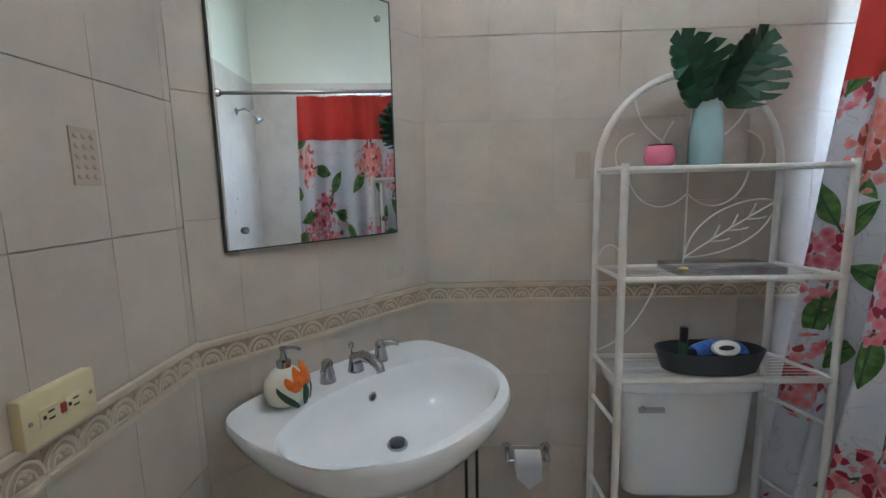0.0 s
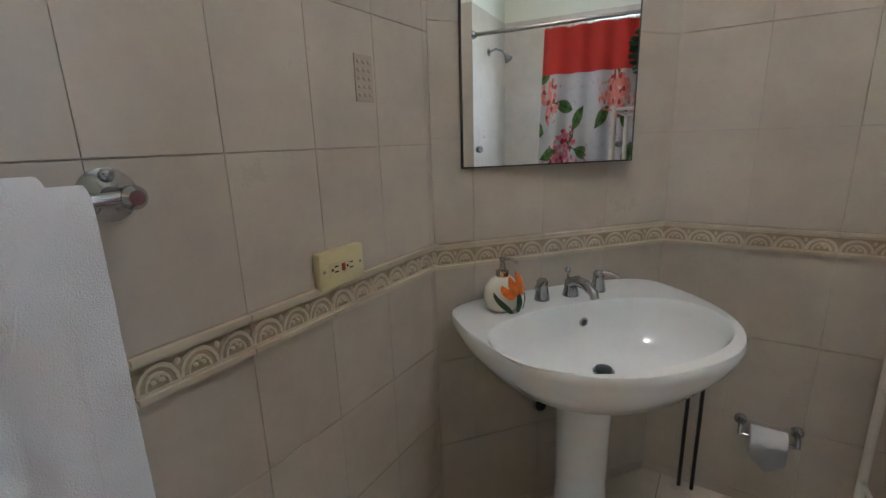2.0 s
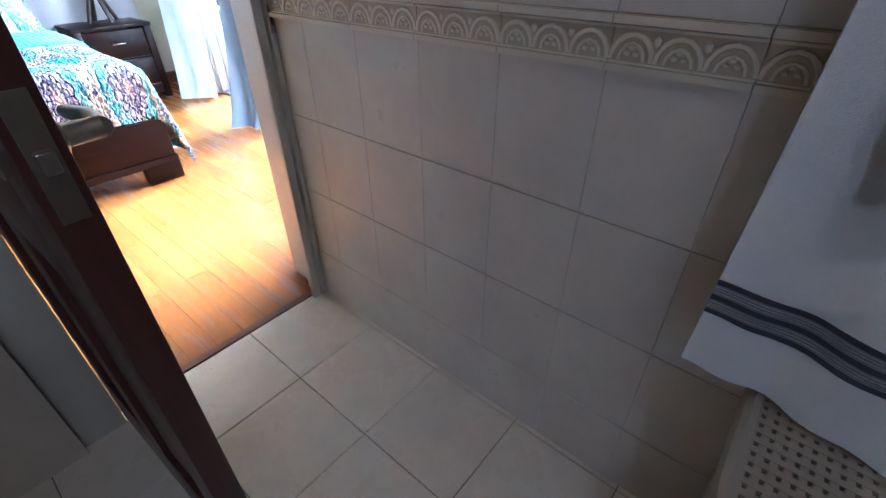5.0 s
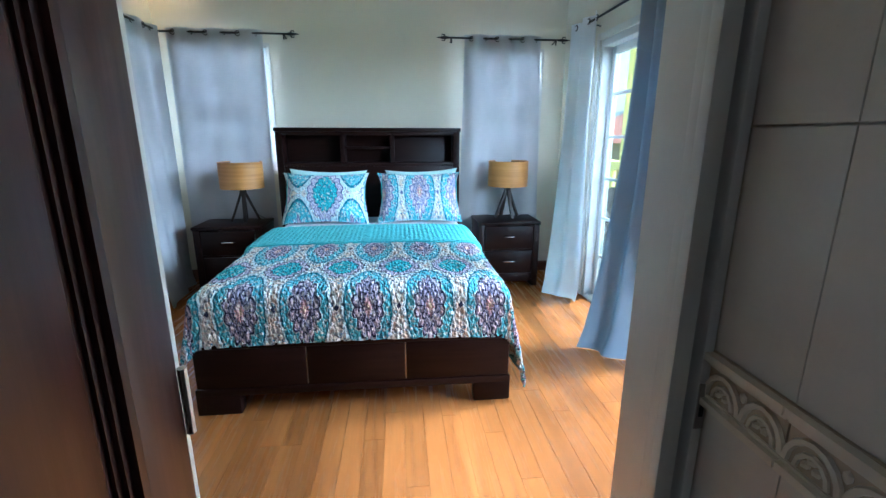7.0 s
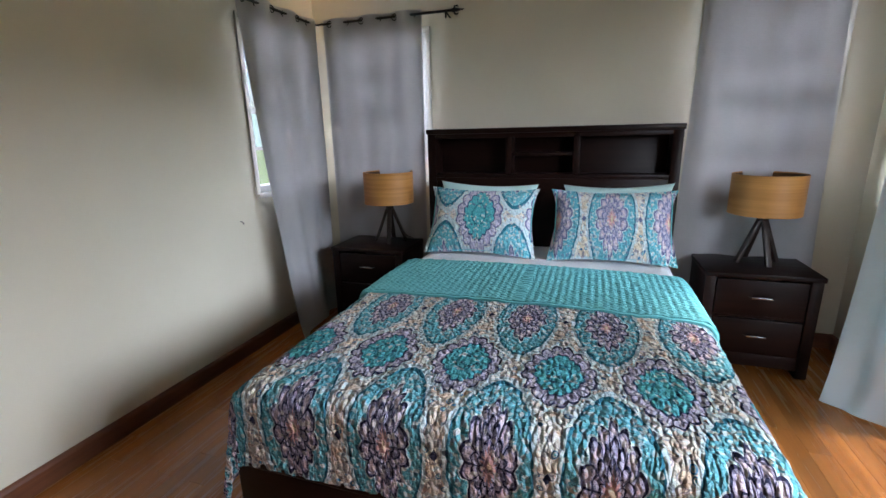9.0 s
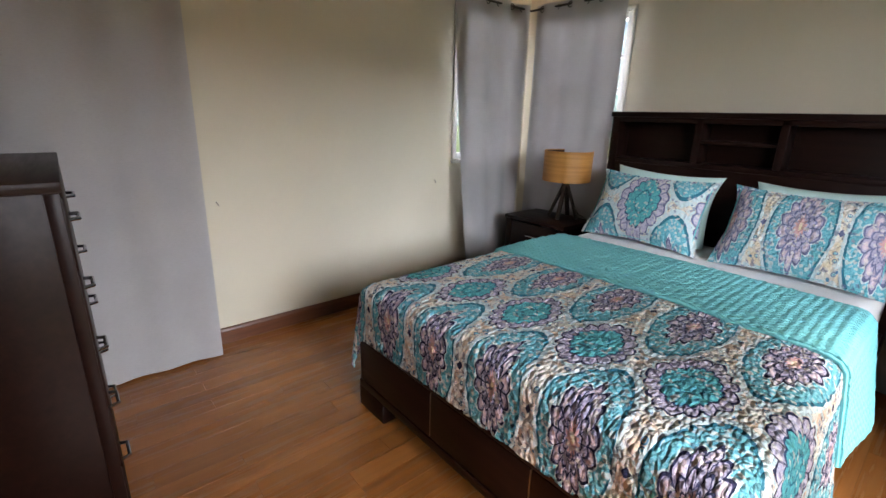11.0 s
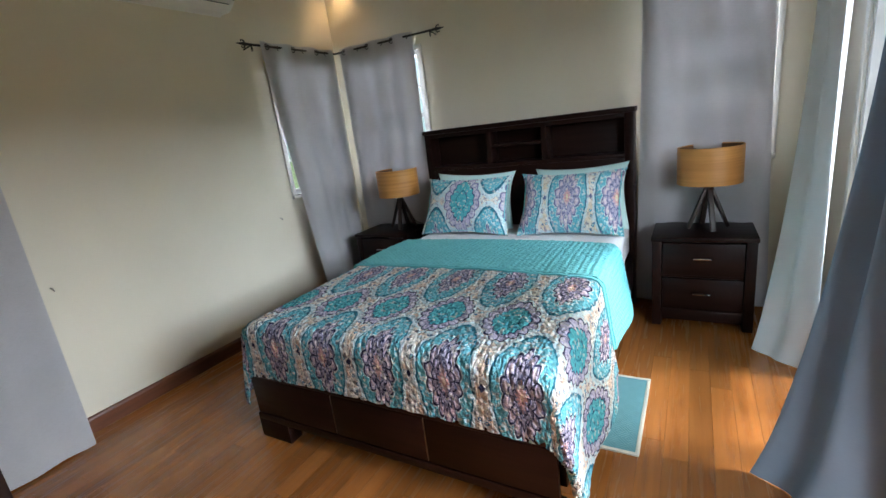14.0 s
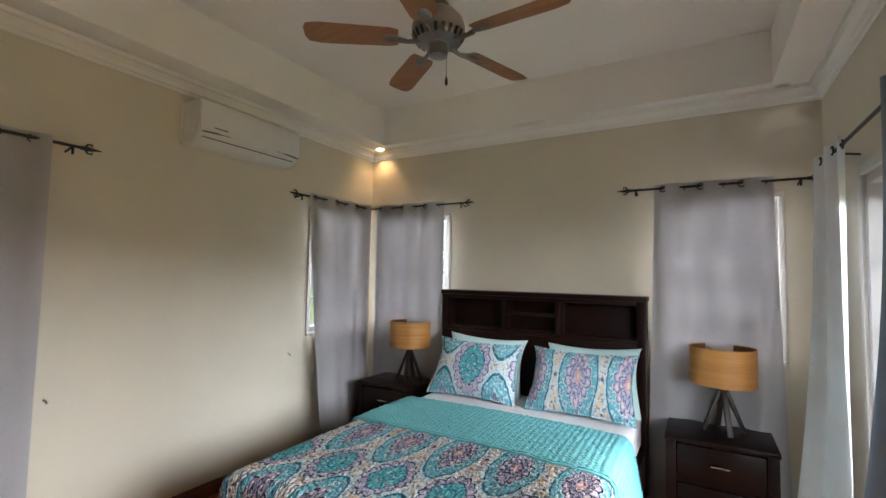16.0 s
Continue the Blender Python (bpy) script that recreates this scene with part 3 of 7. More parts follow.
wall_with_holes("wall_south", "y", YSW, -0.17, XW, 1.262, 3.2, [(0.42, 1.2618, 0.0, 2.08)], CREAM, "cream painted wall with the bathroom doorway")
struct("wall_entry", box((1.262, 0.70, 0), (1.40, YS, 3.2)), CREAM, "cream painted wall end beside the doorway")
struct("wall_entry_end", box((1.40, 0.56, 0), (XE + WT, 0.70, 3.2)), CREAM, "cream painted wall of the entry")
# ceiling: soffit ring, tray sides, tray top in one mesh
bm = boxes(((XW - 0.1, YN - 0.17, ZS), (XE + 0.1, YN + 0.1, ZC)), ((XW - 0.1, 0.6, ZS), (-0.95, YN - 0.17, ZC)),
           ((2.13, 0.6, ZS), (XE + 0.1, YN - 0.17, ZC)), ((-0.95, 0.6, ZS), (2.13, 1.95, ZC)), ((XW - 0.1, 0.6, ZC), (XE + 0.1, YN + 0.1, ZC + 0.1)))
struct("ceiling", bm, CEIL, "white tray ceiling with a lower soffit")


def moulding(name, path, profile, material, label):
    """Profile (out, z) swept along a polyline of ((x, y), inward normal) corners."""
    bm = bmesh.new()
    rows = [[bm.verts.new((x + nx * o, y + ny * o, z)) for o, z in profile] for (x, y), (nx, ny) in path]
    for a, b in zip(rows, rows[1:]):
        for k in range(len(profile)):
            j = (k + 1) % len(profile)
            bm.faces.new((a[k], a[j], b[j], b[k]))
    bm.faces.new(rows[0])
    bm.faces.new(rows[-1][::-1])
    bmesh.ops.recalc_face_normals(bm, faces=bm.faces)
    return struct(name, bm, material, label)


crown = [(0.0, 2.705), (0.012, 2.705), (0.018, 2.722), (0.028, 2.727), (0.036, 2.75), (0.056, 2.771), (0.075, 2.777), (0.08, 2.799), (0.0, 2.799)]
moulding("trim", [((XW, YSW), (1, 0)), ((XW, YN), (1, -1)), ((XE, YN), (-1, -1)), ((XE, 0.72), (-1, 0))], crown, CEIL, "white crown moulding round the bedroom ceiling")
skirt = [(0.0, 0.0), (0.018, 0.0), (0.018, 0.078), (0.013, 0.09), (0.004, 0.096), (0.0, 0.096)]
moulding("baseboard", [((XW, YSW + 0.01), (1, 0)), ((XW, YN), (1, -1)), ((XE, YN), (-1, -1)), ((XE, 4.50), (-1, 0))], skirt, REDDISH, "red-brown wooden baseboard along the walls")

# ---------- bathroom shell ----------
struct("wall_towel", box((XT + 0.008, -1.35, 0), (1.262, 1.425, ZB)), GROUT, "tiled bathroom wall with a towel bar")
n2 = Vector((C1.y - C2.y, C2.x - C1.x)).normalized()      # points away from the room
if n2.dot(Vector((0.0, 0.0)) - C1) > 0:
    n2 = -n2
bm = bmesh.new()
fl = [C1 + n2 * 0.008, C2 + n2 * 0.008, C2 + n2 * 0.12, C1 + n2 * 0.12]
lo = [bm.verts.new((p.x, p.y, 0)) for p in fl]
hi = [bm.verts.new((p.x, p.y, ZB)) for p in fl]
for k in range(4):
    bm.faces.new((lo[k], lo[(k + 1) % 4], hi[(k + 1) % 4], hi[k]))
bm.faces.new(lo[::-1])
bm.faces.new(hi)
bmesh.ops.recalc_face_normals(bm, faces=bm.faces)
wall_slant = struct("wall_slanted", bm, GROUT, "slanted tiled wall behind the washbasin")
wall_back = struct("wall_back", box((-1.75, YB - 0.14, 0), (0.80, YB - 0.008, ZB)), GROUT, "tiled bathroom wall behind the toilet")
XS, YE = -1.60, -0.25
SWIN = (-1.46, -0.94, 1.55, 2.22)
wall_with_holes("wall_shower", "x", XS, -0.14, YB, YE, 2.33, [SWIN], TILEPLAIN, "tiled wall of the shower")
struct("wall_shower_upper", box((XS - 0.14, YB, 2.33), (XS, YE, ZB)), BATHPAINT, "cream painted wall above the shower tiles")
struct("wall_shower_end", boxes(((XS - 0.14, YE, 0), (-0.86, YE + 0.12, 2.33))), TILEPLAIN, "tiled end wall of the shower")
struct("wall_shower_end_upper", box((XS - 0.14, YE, 2.33), (-0.86, YE + 0.12, ZB)), BATHPAINT, "cream painted end wall above the tiles")
struct("wall_bath_west", box((-0.98, YE + 0.12, 0), (-0.86, 1.42, ZB)), BATHPAINT, "cream painted bathroom wall")
struct("wall_bath_south", box((-0.86, 1.38, 0), (0.40, 1.419, ZB)), TILEPLAIN, "tiled wall beside the bathroom door")
struct("bathroom_ceiling", box((-1.75, -1.8, ZB), (1.262, 1.42, ZB + 0.1)), CEIL, "white bathroom ceiling")

# ---------- washbasin corner ----------
def slant_pose(u, v, z):
    """A pose on the slanted wall: u along it from its middle towards the toilet, v out into the room."""
    mid = (C1 + C2) / 2
    d = (C2 - C1).normalized()
    p = mid + d * u - n2 * v
    return pose(p.x, p.y, z, 0, 0, math.degrees(math.atan2(d.y, d.x)))


# in slant_pose the local x runs along the wall and local -y points into the room if the turn makes it so
_d = (C2 - C1).normalized()
_left = Vector((-_d.y, _d.x))
VS = 1.0 if _left.dot(-n2) > 0 else -1.0


def wash_basin():
    root = thing("pedestal_basin", slant_pose(-0.05, 0.0, 0.0), "white ceramic pedestal washbasin with a wide oval bowl", "washbasin")
    W, D = 0.385, 0.615

    def outline(a, k=1.0, z=0.0):
        # a flat back and a round front
        c, s = math.cos(a), math.sin(a)
        x = W * math.copysign(abs(c) ** 0.82, c) * k
        y = 0.20 + (D - 0.20) * (abs(s) ** 0.95) * k if s >= 0 else 0.20 - 0.196 * (abs(s) ** 0.42) * k
        return x, VS * y, z

    n = 56
    bm = bmesh.new()
    rings = []
    for k, z in ((0.30, 0.66), (0.55, 0.675), (0.80, 0.73), (0.94, 0.80), (0.995, 0.845), (1.0, 0.862), (0.99, 0.872)):
        rings.append([bm.verts.new(outline(2 * math.pi * i / n, k, z)) for i in range(n)])
    cx, cy = -0.02, 0.345

    def bowl(a, k, z):
        c, s = math.cos(a), math.sin(a)
        ry = 0.232 if s >= 0 else 0.165
        x = cx + 0.334 * math.copysign(abs(c) ** 0.9, c) * k
        y = cy + ry * math.copysign(abs(s) ** 0.9, s) * k
        return x, VS * y, z

    for k, z in ((1.02, 0.874), (1.0, 0.868), (0.97, 0.84), (0.92, 0.79), (0.80, 0.745), (0.55, 0.722), (0.25, 0.715), (0.08, 0.712)):
        rings.append([bm.verts.new(bowl(2 * math.pi * i / n, k, z)) for i in range(n)])
    for lo_, hi_ in zip(rings, rings[1:]):
        for i in range(n):
            bm.faces.new((lo_[i], lo_[(i + 1) % n], hi_[(i + 1) % n], hi_[i]))
    bm.faces.new(rings[0][::-1])
    bm.faces.new(rings[-1])
    bmesh.ops.recalc_face_normals(bm, faces=bm.faces)
    basin = part("basin", bm, CERAMIC, root)
    bm = lathe([(0.125, 0.0), (0.12, 0.03), (0.095, 0.07), (0.082, 0.3), (0.088, 0.55), (0.12, 0.68)], 32, at=(0, VS * 0.24, 0), sy=0.85)
    part("pedestal", bm, CERAMIC, root)
    bm = lathe([(0.030, 0.712), (0.030, 0.720), (0.024, 0.722)], 24, at=(0.0, VS * 0.32, 0))
    drain = part("drain", bm, CHROME, root)
    part("stopper", lathe([(0.023, 0.722), (0.023, 0.729), (0.015, 0.733)], 20, at=(0.0, VS * 0.32, 0)), SLATE, drain)
    ring = tube(circle((0.02, VS * 0.1935, 0.815), 0.0125, "y", 16), 0.003, 6, loop=True)
    over = part("overflow_ring", ring, CHROME, root)
    bm = bmesh.new()
    lathe([(0.012, -0.002), (0.012, 0.004)], 16, bm, m=Matrix.Translation((0.02, VS * 0.191, 0.815)) @ pose(0, 0, 0, 90, 0, 0))
    part("overflow_hole", bm, BLACK, over)
    return root


def tap_set():
    root = thing("faucet_set", slant_pose(0.0, 0.0, 0.868), "chrome widespread faucet with two lever handles", "faucet")
    v = 0.105
    bm = lathe([(0.027, 0.0), (0.026, 0.01), (0.021, 0.03), (0.019, 0.055), (0.012, 0.062)], 20, at=(-0.02, VS * v, 0))
    tube([(-0.02, VS * v, 0.042), (-0.02, VS * (v + 0.035), 0.062), (-0.02, VS * (v + 0.08), 0.062), (-0.02, VS * (v + 0.115), 0.046), (-0.02, VS * (v + 0.122), 0.030)], [0.019, 0.018, 0.016, 0.0145, 0.013], 12, bm)
    part("spout", bm, CHROME, root)
    part("lift_rod", lathe([(0.003, 0.05), (0.003, 0.075), (0.009, 0.078), (0.010, 0.088), (0.004, 0.094)], 12, at=(-0.02, VS * (v - 0.018), 0)), CHROME, root)
    for x in (-0.125, 0.085):
        bm = lathe([(0.025, 0.0), (0.024, 0.01), (0.017, 0.05), (0.018, 0.065), (0.011, 0.074)], 20, at=(x, VS * v, 0))
        s = -1 if x < 0 else 1
        tube([(x, VS * v, 0.064), (x + s * 0.02, VS * (v + 0.02), 0.068), (x + s * 0.045, VS * (v + 0.04), 0.058)], [0.010, 0.009, 0.0065], 10, bm)
        part("handle", bm, CHROME, root)


def soap_pump():
    root = thing("soap_dispenser", slant_pose(-0.275, 0.13, 0.872), "cream ceramic soap dispenser with a painted orange tulip", "soap dispenser")
    body = part("bottle", lathe([(0.03, 0.0), (0.05, 0.015), (0.057, 0.045), (0.052, 0.075), (0.032, 0.098), (0.018, 0.106)], 28), plain("cream_ceramic_glaze", (0.74, 0.71, 0.60), 0.2, vary=0.04), root)
    bm = lathe([(0.019, 0.104), (0.019, 0.122), (0.010, 0.126), (0.006, 0.150), (0.009, 0.152), (0.009, 0.160)], 16)
    tube([(0, 0, 0.156), (0.02, VS * 0.02, 0.158), (0.033, VS * 0.033, 0.150)], 0.0042, 8, bm)
    part("pump", bm, CHROME, root, "chrome pump head")
    orange, green = plain("orange_petal", (0.72, 0.16, 0.012), 0.4, vary=0.25, scale=60.0), plain("painted_dark_leaf", (0.015, 0.05, 0.025), 0.4, vary=0.2)

    def petal(a, z, w, h, tilt, mat_, nm):
        def fn(s, t):
            x = (s - 0.5) * w * math.sin(math.pi * min(0.98, 0.12 + 0.86 * t)) ** 0.7
            b = math.radians(a) + x / 0.055
            zz = z + t * h
            bulge = 0.0575 if zz < 0.06 else 0.0575 - 0.42 * (zz - 0.06) * (0.6 if nm == "petal" else 1.0)
            b += (t - 0.2) * tilt
            r = bulge + 0.004 + 0.006 * math.sin(math.pi * t)
            return r * math.cos(b), r * math.sin(b), zz
        part(nm, grid(fn, 6, 6, thick=0.0015), mat_, body)

    f = 60 * VS
    for a, z, h, tilt in ((f - 20, 0.055, 0.062, -0.25), (f + 18, 0.055, 0.060, 0.3), (f, 0.06, 0.068, 0.0), (f + 34, 0.05, 0.042, 0.5), (f - 34, 0.05, 0.042, -0.5)):
        petal(a, z, 0.028, h, tilt, orange, "petal")
    for a, tilt in ((f - 40, -0.9), (f + 30, 0.35), (f - 8, 0.0)):
        petal(a, 0.008, 0.020, 0.062, tilt, green, "leaf")


def wall_mirror():
    root = thing("wall_mirror", slant_pose(0.0, 0.023, 1.29) @ pose(0, 0, 0, 0, 0, -2.9), "rectangular frameless wall mirror held by four clips", "mirror")
    a, b, h = -0.345, 0.238, 0.765
    part("glass", box((a, 0, 0), (b, VS * 0.006, h)) if VS > 0 else box((a, -0.006, 0), (b, 0, h)), MIRROR, root, smooth=False)
    for lo_, hi_ in (((a - 0.004, -0.02, -0.004), (b + 0.004, 0.007, 0)), ((a - 0.004, -0.02, h), (b + 0.004, 0.007, h + 0.004)), ((a - 0.004, -0.02, 0), (a, 0.007, h)), ((b, -0.02, 0), (b + 0.004, 0.007, h))):
        bm = box(lo_, hi_)
        for v in bm.verts:
            v.co.y *= VS
        bmesh.ops.recalc_face_normals(bm, faces=bm.faces)
        part("edge", bm, SLATE, root, smooth=False)
    for x in (a + 0.05, b - 0.05):
        for z in (0.05, h - 0.06):
            bm = lathe([(0.010, 0.0), (0.010, 0.006), (0.006, 0.011)], 14, m=Matrix.Translation((x, VS * 0.006, z)) @ pose(0, 0, 0, -90 * VS, 0, 0))
            part("clip", bm, CHROME, root)


def supply_valve():
    root = thing("supply_valve", slant_pose(-0.10, 0.0, 0.47), "grey metal supply valve with a hose under the basin", "pipe fitting")
    bm = tube([(0, 0, 0), (0, VS * 0.06, 0)], 0.014, 10)
    tube([(0, VS * 0.05, -0.02), (0, VS * 0.05, 0.03)], 0.017, 10, bm)
    part("valve", bm, STEEL, root)
    part("hose", tube([(0, VS * 0.05, 0.03), (0.02, VS * 0.07, 0.08), (0.05, VS * 0.09, 0.14), (0.05, VS * 0.1, 0.22)], 0.006, 8), PLASTIC, root)
    part("knob", lathe([(0.018, 0.0), (0.02, 0.012), (0.012, 0.02)], 12, m=Matrix.Translation((0, VS * 0.065, 0)) @ pose(0, 0, 0, -90 * VS, 0, 0)), BLACK, root)


wash_basin()
tap_set()
soap_pump()
wall_mirror()
supply_valve()

# thin dark drain pipes beside the pedestal
for dx in (0.0, 0.045):
    ob = new("drain_pipe", mesh_of("drain_pipe", tube([(0.55 - dx, -1.64, 0.0), (0.55 - dx, -1.64, 0.60), (0.57 - dx, -1.60, 0.66)], 0.007, 8), IRON, True))
    tagged(ob, "thin dark metal pipe against the tiled wall", "pipe")


# ---------- toilet corner ----------
def toilet():
    cx = -0.265
    root = thing("toilet", pose(cx, YB, 0), "white ceramic toilet with a square cistern", "toilet")
    bm = bmesh.new()
    rings = []
    for k, z in ((0.86, 0.27), (0.9, 0.28), (1.0, 0.68), (1.0, 0.69)):
        w, d = 0.245 * k, 0.20 * k
        ring = []
        for i in range(32):
            a = 2 * math.pi * i / 32
            c, s = math.cos(a), math.sin(a)
            ring.append(bm.verts.new((w * math.copysign(abs(c) ** 0.35, c), 0.115 + d * 0.5 * math.copysign(abs(s) ** 0.35, s), z)))
        rings.append(ring)
    for lo_, hi_ in zip(rings, rings[1:]):
        for i in range(32):
            bm.faces.new((lo_[i], lo_[(i + 1) % 32], hi_[(i + 1) % 32], hi_[i]))
    bm.faces.new(rings[0][::-1])
    bm.faces.new(rings[-1])
    part("cistern", bm, CERAMIC, root)
    bm = bmesh.new()
    rings = []
    for k, z in ((1.0, 0.688), (1.06, 0.695), (1.08, 0.712), (1.06, 0.728), (0.98, 0.735), (0.5, 0.738)):
        ring = []
        for i in range(32):
            a = 2 * math.pi * i / 32
            c, s = math.cos(a), math.sin(a)
            ring.append(bm.verts.new((0.255 * k * math.copysign(abs(c) ** 0.35, c), 0.118 + 0.108 * k * math.copysign(abs(s) ** 0.35, s), z)))
        rings.append(ring)
    for lo_, hi_ in zip(rings, rings[1:]):
        for i in range(32):
            bm.faces.new((lo_[i], lo_[(i + 1) % 32], hi_[(i + 1) % 32], hi_[i]))
    bm.faces.new(rings[0][::-1])
    bm.faces.new(rings[-1])
    part("cistern_lid", bm, CERAMIC, root)
    bm = lathe([(0.10, 0.0), (0.11, 0.02), (0.10, 0.08), (0.13, 0.16), (0.175, 0.235), (0.18, 0.25)], 32, at=(0, 0.42, 0), sy=1.2)
    part("bowl", bm, CERAMIC, root)
    part("seat_lid", lathe([(0.175, 0.25), (0.185, 0.254), (0.185, 0.266), (0.165, 0.272), (0.05, 0.274)], 32, at=(0, 0.43, 0), sy=1.2), CERAMIC, root)
    bm = lathe([(0.010, 0.0), (0.010, 0.02)], 10, m=Matrix.Translation((0.17, 0.215, 0.63)) @ pose(0, 0, 0, -90, 0, 0))
    add_box(bm, (0.10, 0.225, 0.622), (0.19, 0.237, 0.638))
    part("flush_lever", bm, CHROME, root)


def rack():
    root = thing("bathroom_rack", pose(0, 0, 0), "white tubular metal over-toilet rack with an arched leaf-pattern back", "shelf rack")
    xl, xr, yb, yf = 0.050, -0.605, -1.585, -1.35
    xm, r = (xl + xr) / 2, (xl - xr) / 2
    arch = [(xl, yb, 0.0), (xl, yb, 1.49)] + [(xm + r * math.cos(a), yb, 1.49 + 0.335 * math.sin(a)) for a in [math.pi * k / 20 for k in range(1, 20)]] + [(xr, yb, 1.49), (xr, yb, 0.0)]
    part("back_frame", tube(arch, 0.0125, 10), RACK, root)
    for x in (0.036, -0.67):
        part("front_post", tube([(x, yf, 0.0), (x, yf, 1.505)], 0.0125, 10), RACK, root)
        part("foot", lathe([(0.015, 0.0), (0.015, 0.012)], 10, at=(x, yf, 0)), BLACK, root)
        for z in (1.49, 1.135, 0.785, 0.62, 0.28):
            part("side_rail", tube([(x, yf, z), (xl if x > 0 else xr, yb, z)], 0.008, 8), RACK, root)
    for z in (1.485, 1.130, 0.780):
        part("front_rail", tube([(0.036, yf, z), (-0.67, yf, z)], 0.010, 8), RACK, root)
        part("back_rail", tube([(xl, yb, z), (xr, yb, z)], 0.008, 8), RACK, root)
        sh = part("shelf_wires", tube([(0.036, yf, z + 0.004), (xl, yb, z + 0.004)], 0.003, 6), RACK, root)
        count = 9
        for k in range(1, count):
            y = yf + (yb - yf) * k / count
            part("wire", tube([(0.04, y, z + 0.002), (-0.655, y, z + 0.002)], 0.0019, 6), RACK, sh)
    for z in (0.10,):
        part("back_rail", tube([(xl, yb, z), (xr, yb, z)], 0.008, 8), RACK, root)

    def wire(pts, n=14):
        out = []
        for k in range(n + 1):
            t = k / n
            p = [Vector(q) for q in pts]
            while len(p) > 1:
                p = [a.lerp(b, t) for a, b in zip(p, p[1:])]
            out.append(p[0])
        part("leaf_wire", tube(out, 0.0032, 6), RACK, root)

    y = yb
    z0 = 1.16
    wire([(xm, y, z0), (xm - 0.02, y, 1.36), (xm - 0.30, y, 1.40), (xr + 0.01, y, 1.36)])
    wire([(xm, y, z0), (xm - 0.24, y, 1.17), (xm - 0.33, y, 1.30), (xr + 0.01, y, 1.36)])
    wire([(xm, y, z0), (xm - 0.16, y, 1.27), (xr + 0.01, y, 1.36)])
    for t in (0.3, 0.5, 0.7):
        a = Vector((xm, y, z0)).lerp(Vector((xr + 0.01, y, 1.36)), t)
        wire([tuple(a), (a.x - 0.02, y, a.z + 0.03), (a.x - 0.03, y, a.z + 0.06)], 4)
        wire([tuple(a), (a.x - 0.05, y, a.z), (a.x - 0.07, y, a.z + 0.01)], 4)
    for s in (1, -1):
        wire([(xm, y, 1.40), (xm + s * 0.09, y, 1.30), (xm + s * 0.21, y, 1.37), (xm + s * 0.22, y, 1.49)])
        wire([(xm + s * 0.05, y, 1.49), (xm + s * 0.06, y, 1.62), (xm + s * 0.19, y, 1.60), (xm + s * 0.20, y, 1.745)])
        wire([(xm + s * 0.20, y, 1.62), (xm + s * 0.30, y, 1.59), (xm + s * 0.26, y, 1.49), (xm + s * 0.24, y, 1.49)])
        wire([(xm + s * 0.06, y, 1.66), (xm + s * 0.12, y, 1.58), (xm + s * 0.10, y, 1.53), (xm + s * 0.05, y, 1.49)])
    wire([(xm, y, 1.135), (xm, y, 1.30), (xm, y, 1.49), (xm, y, 1.82)])
    wire([(xl, y, 0.80), (xm + 0.22, y, 0.82), (xm + 0.12, y, 0.95), (xm + 0.08, y, 1.13)])
    wire([(xl, y, 1.13), (xl - 0.03, y, 1.28), (xl - 0.1, y, 1.20), (xl - 0.12, y, 1.13)])


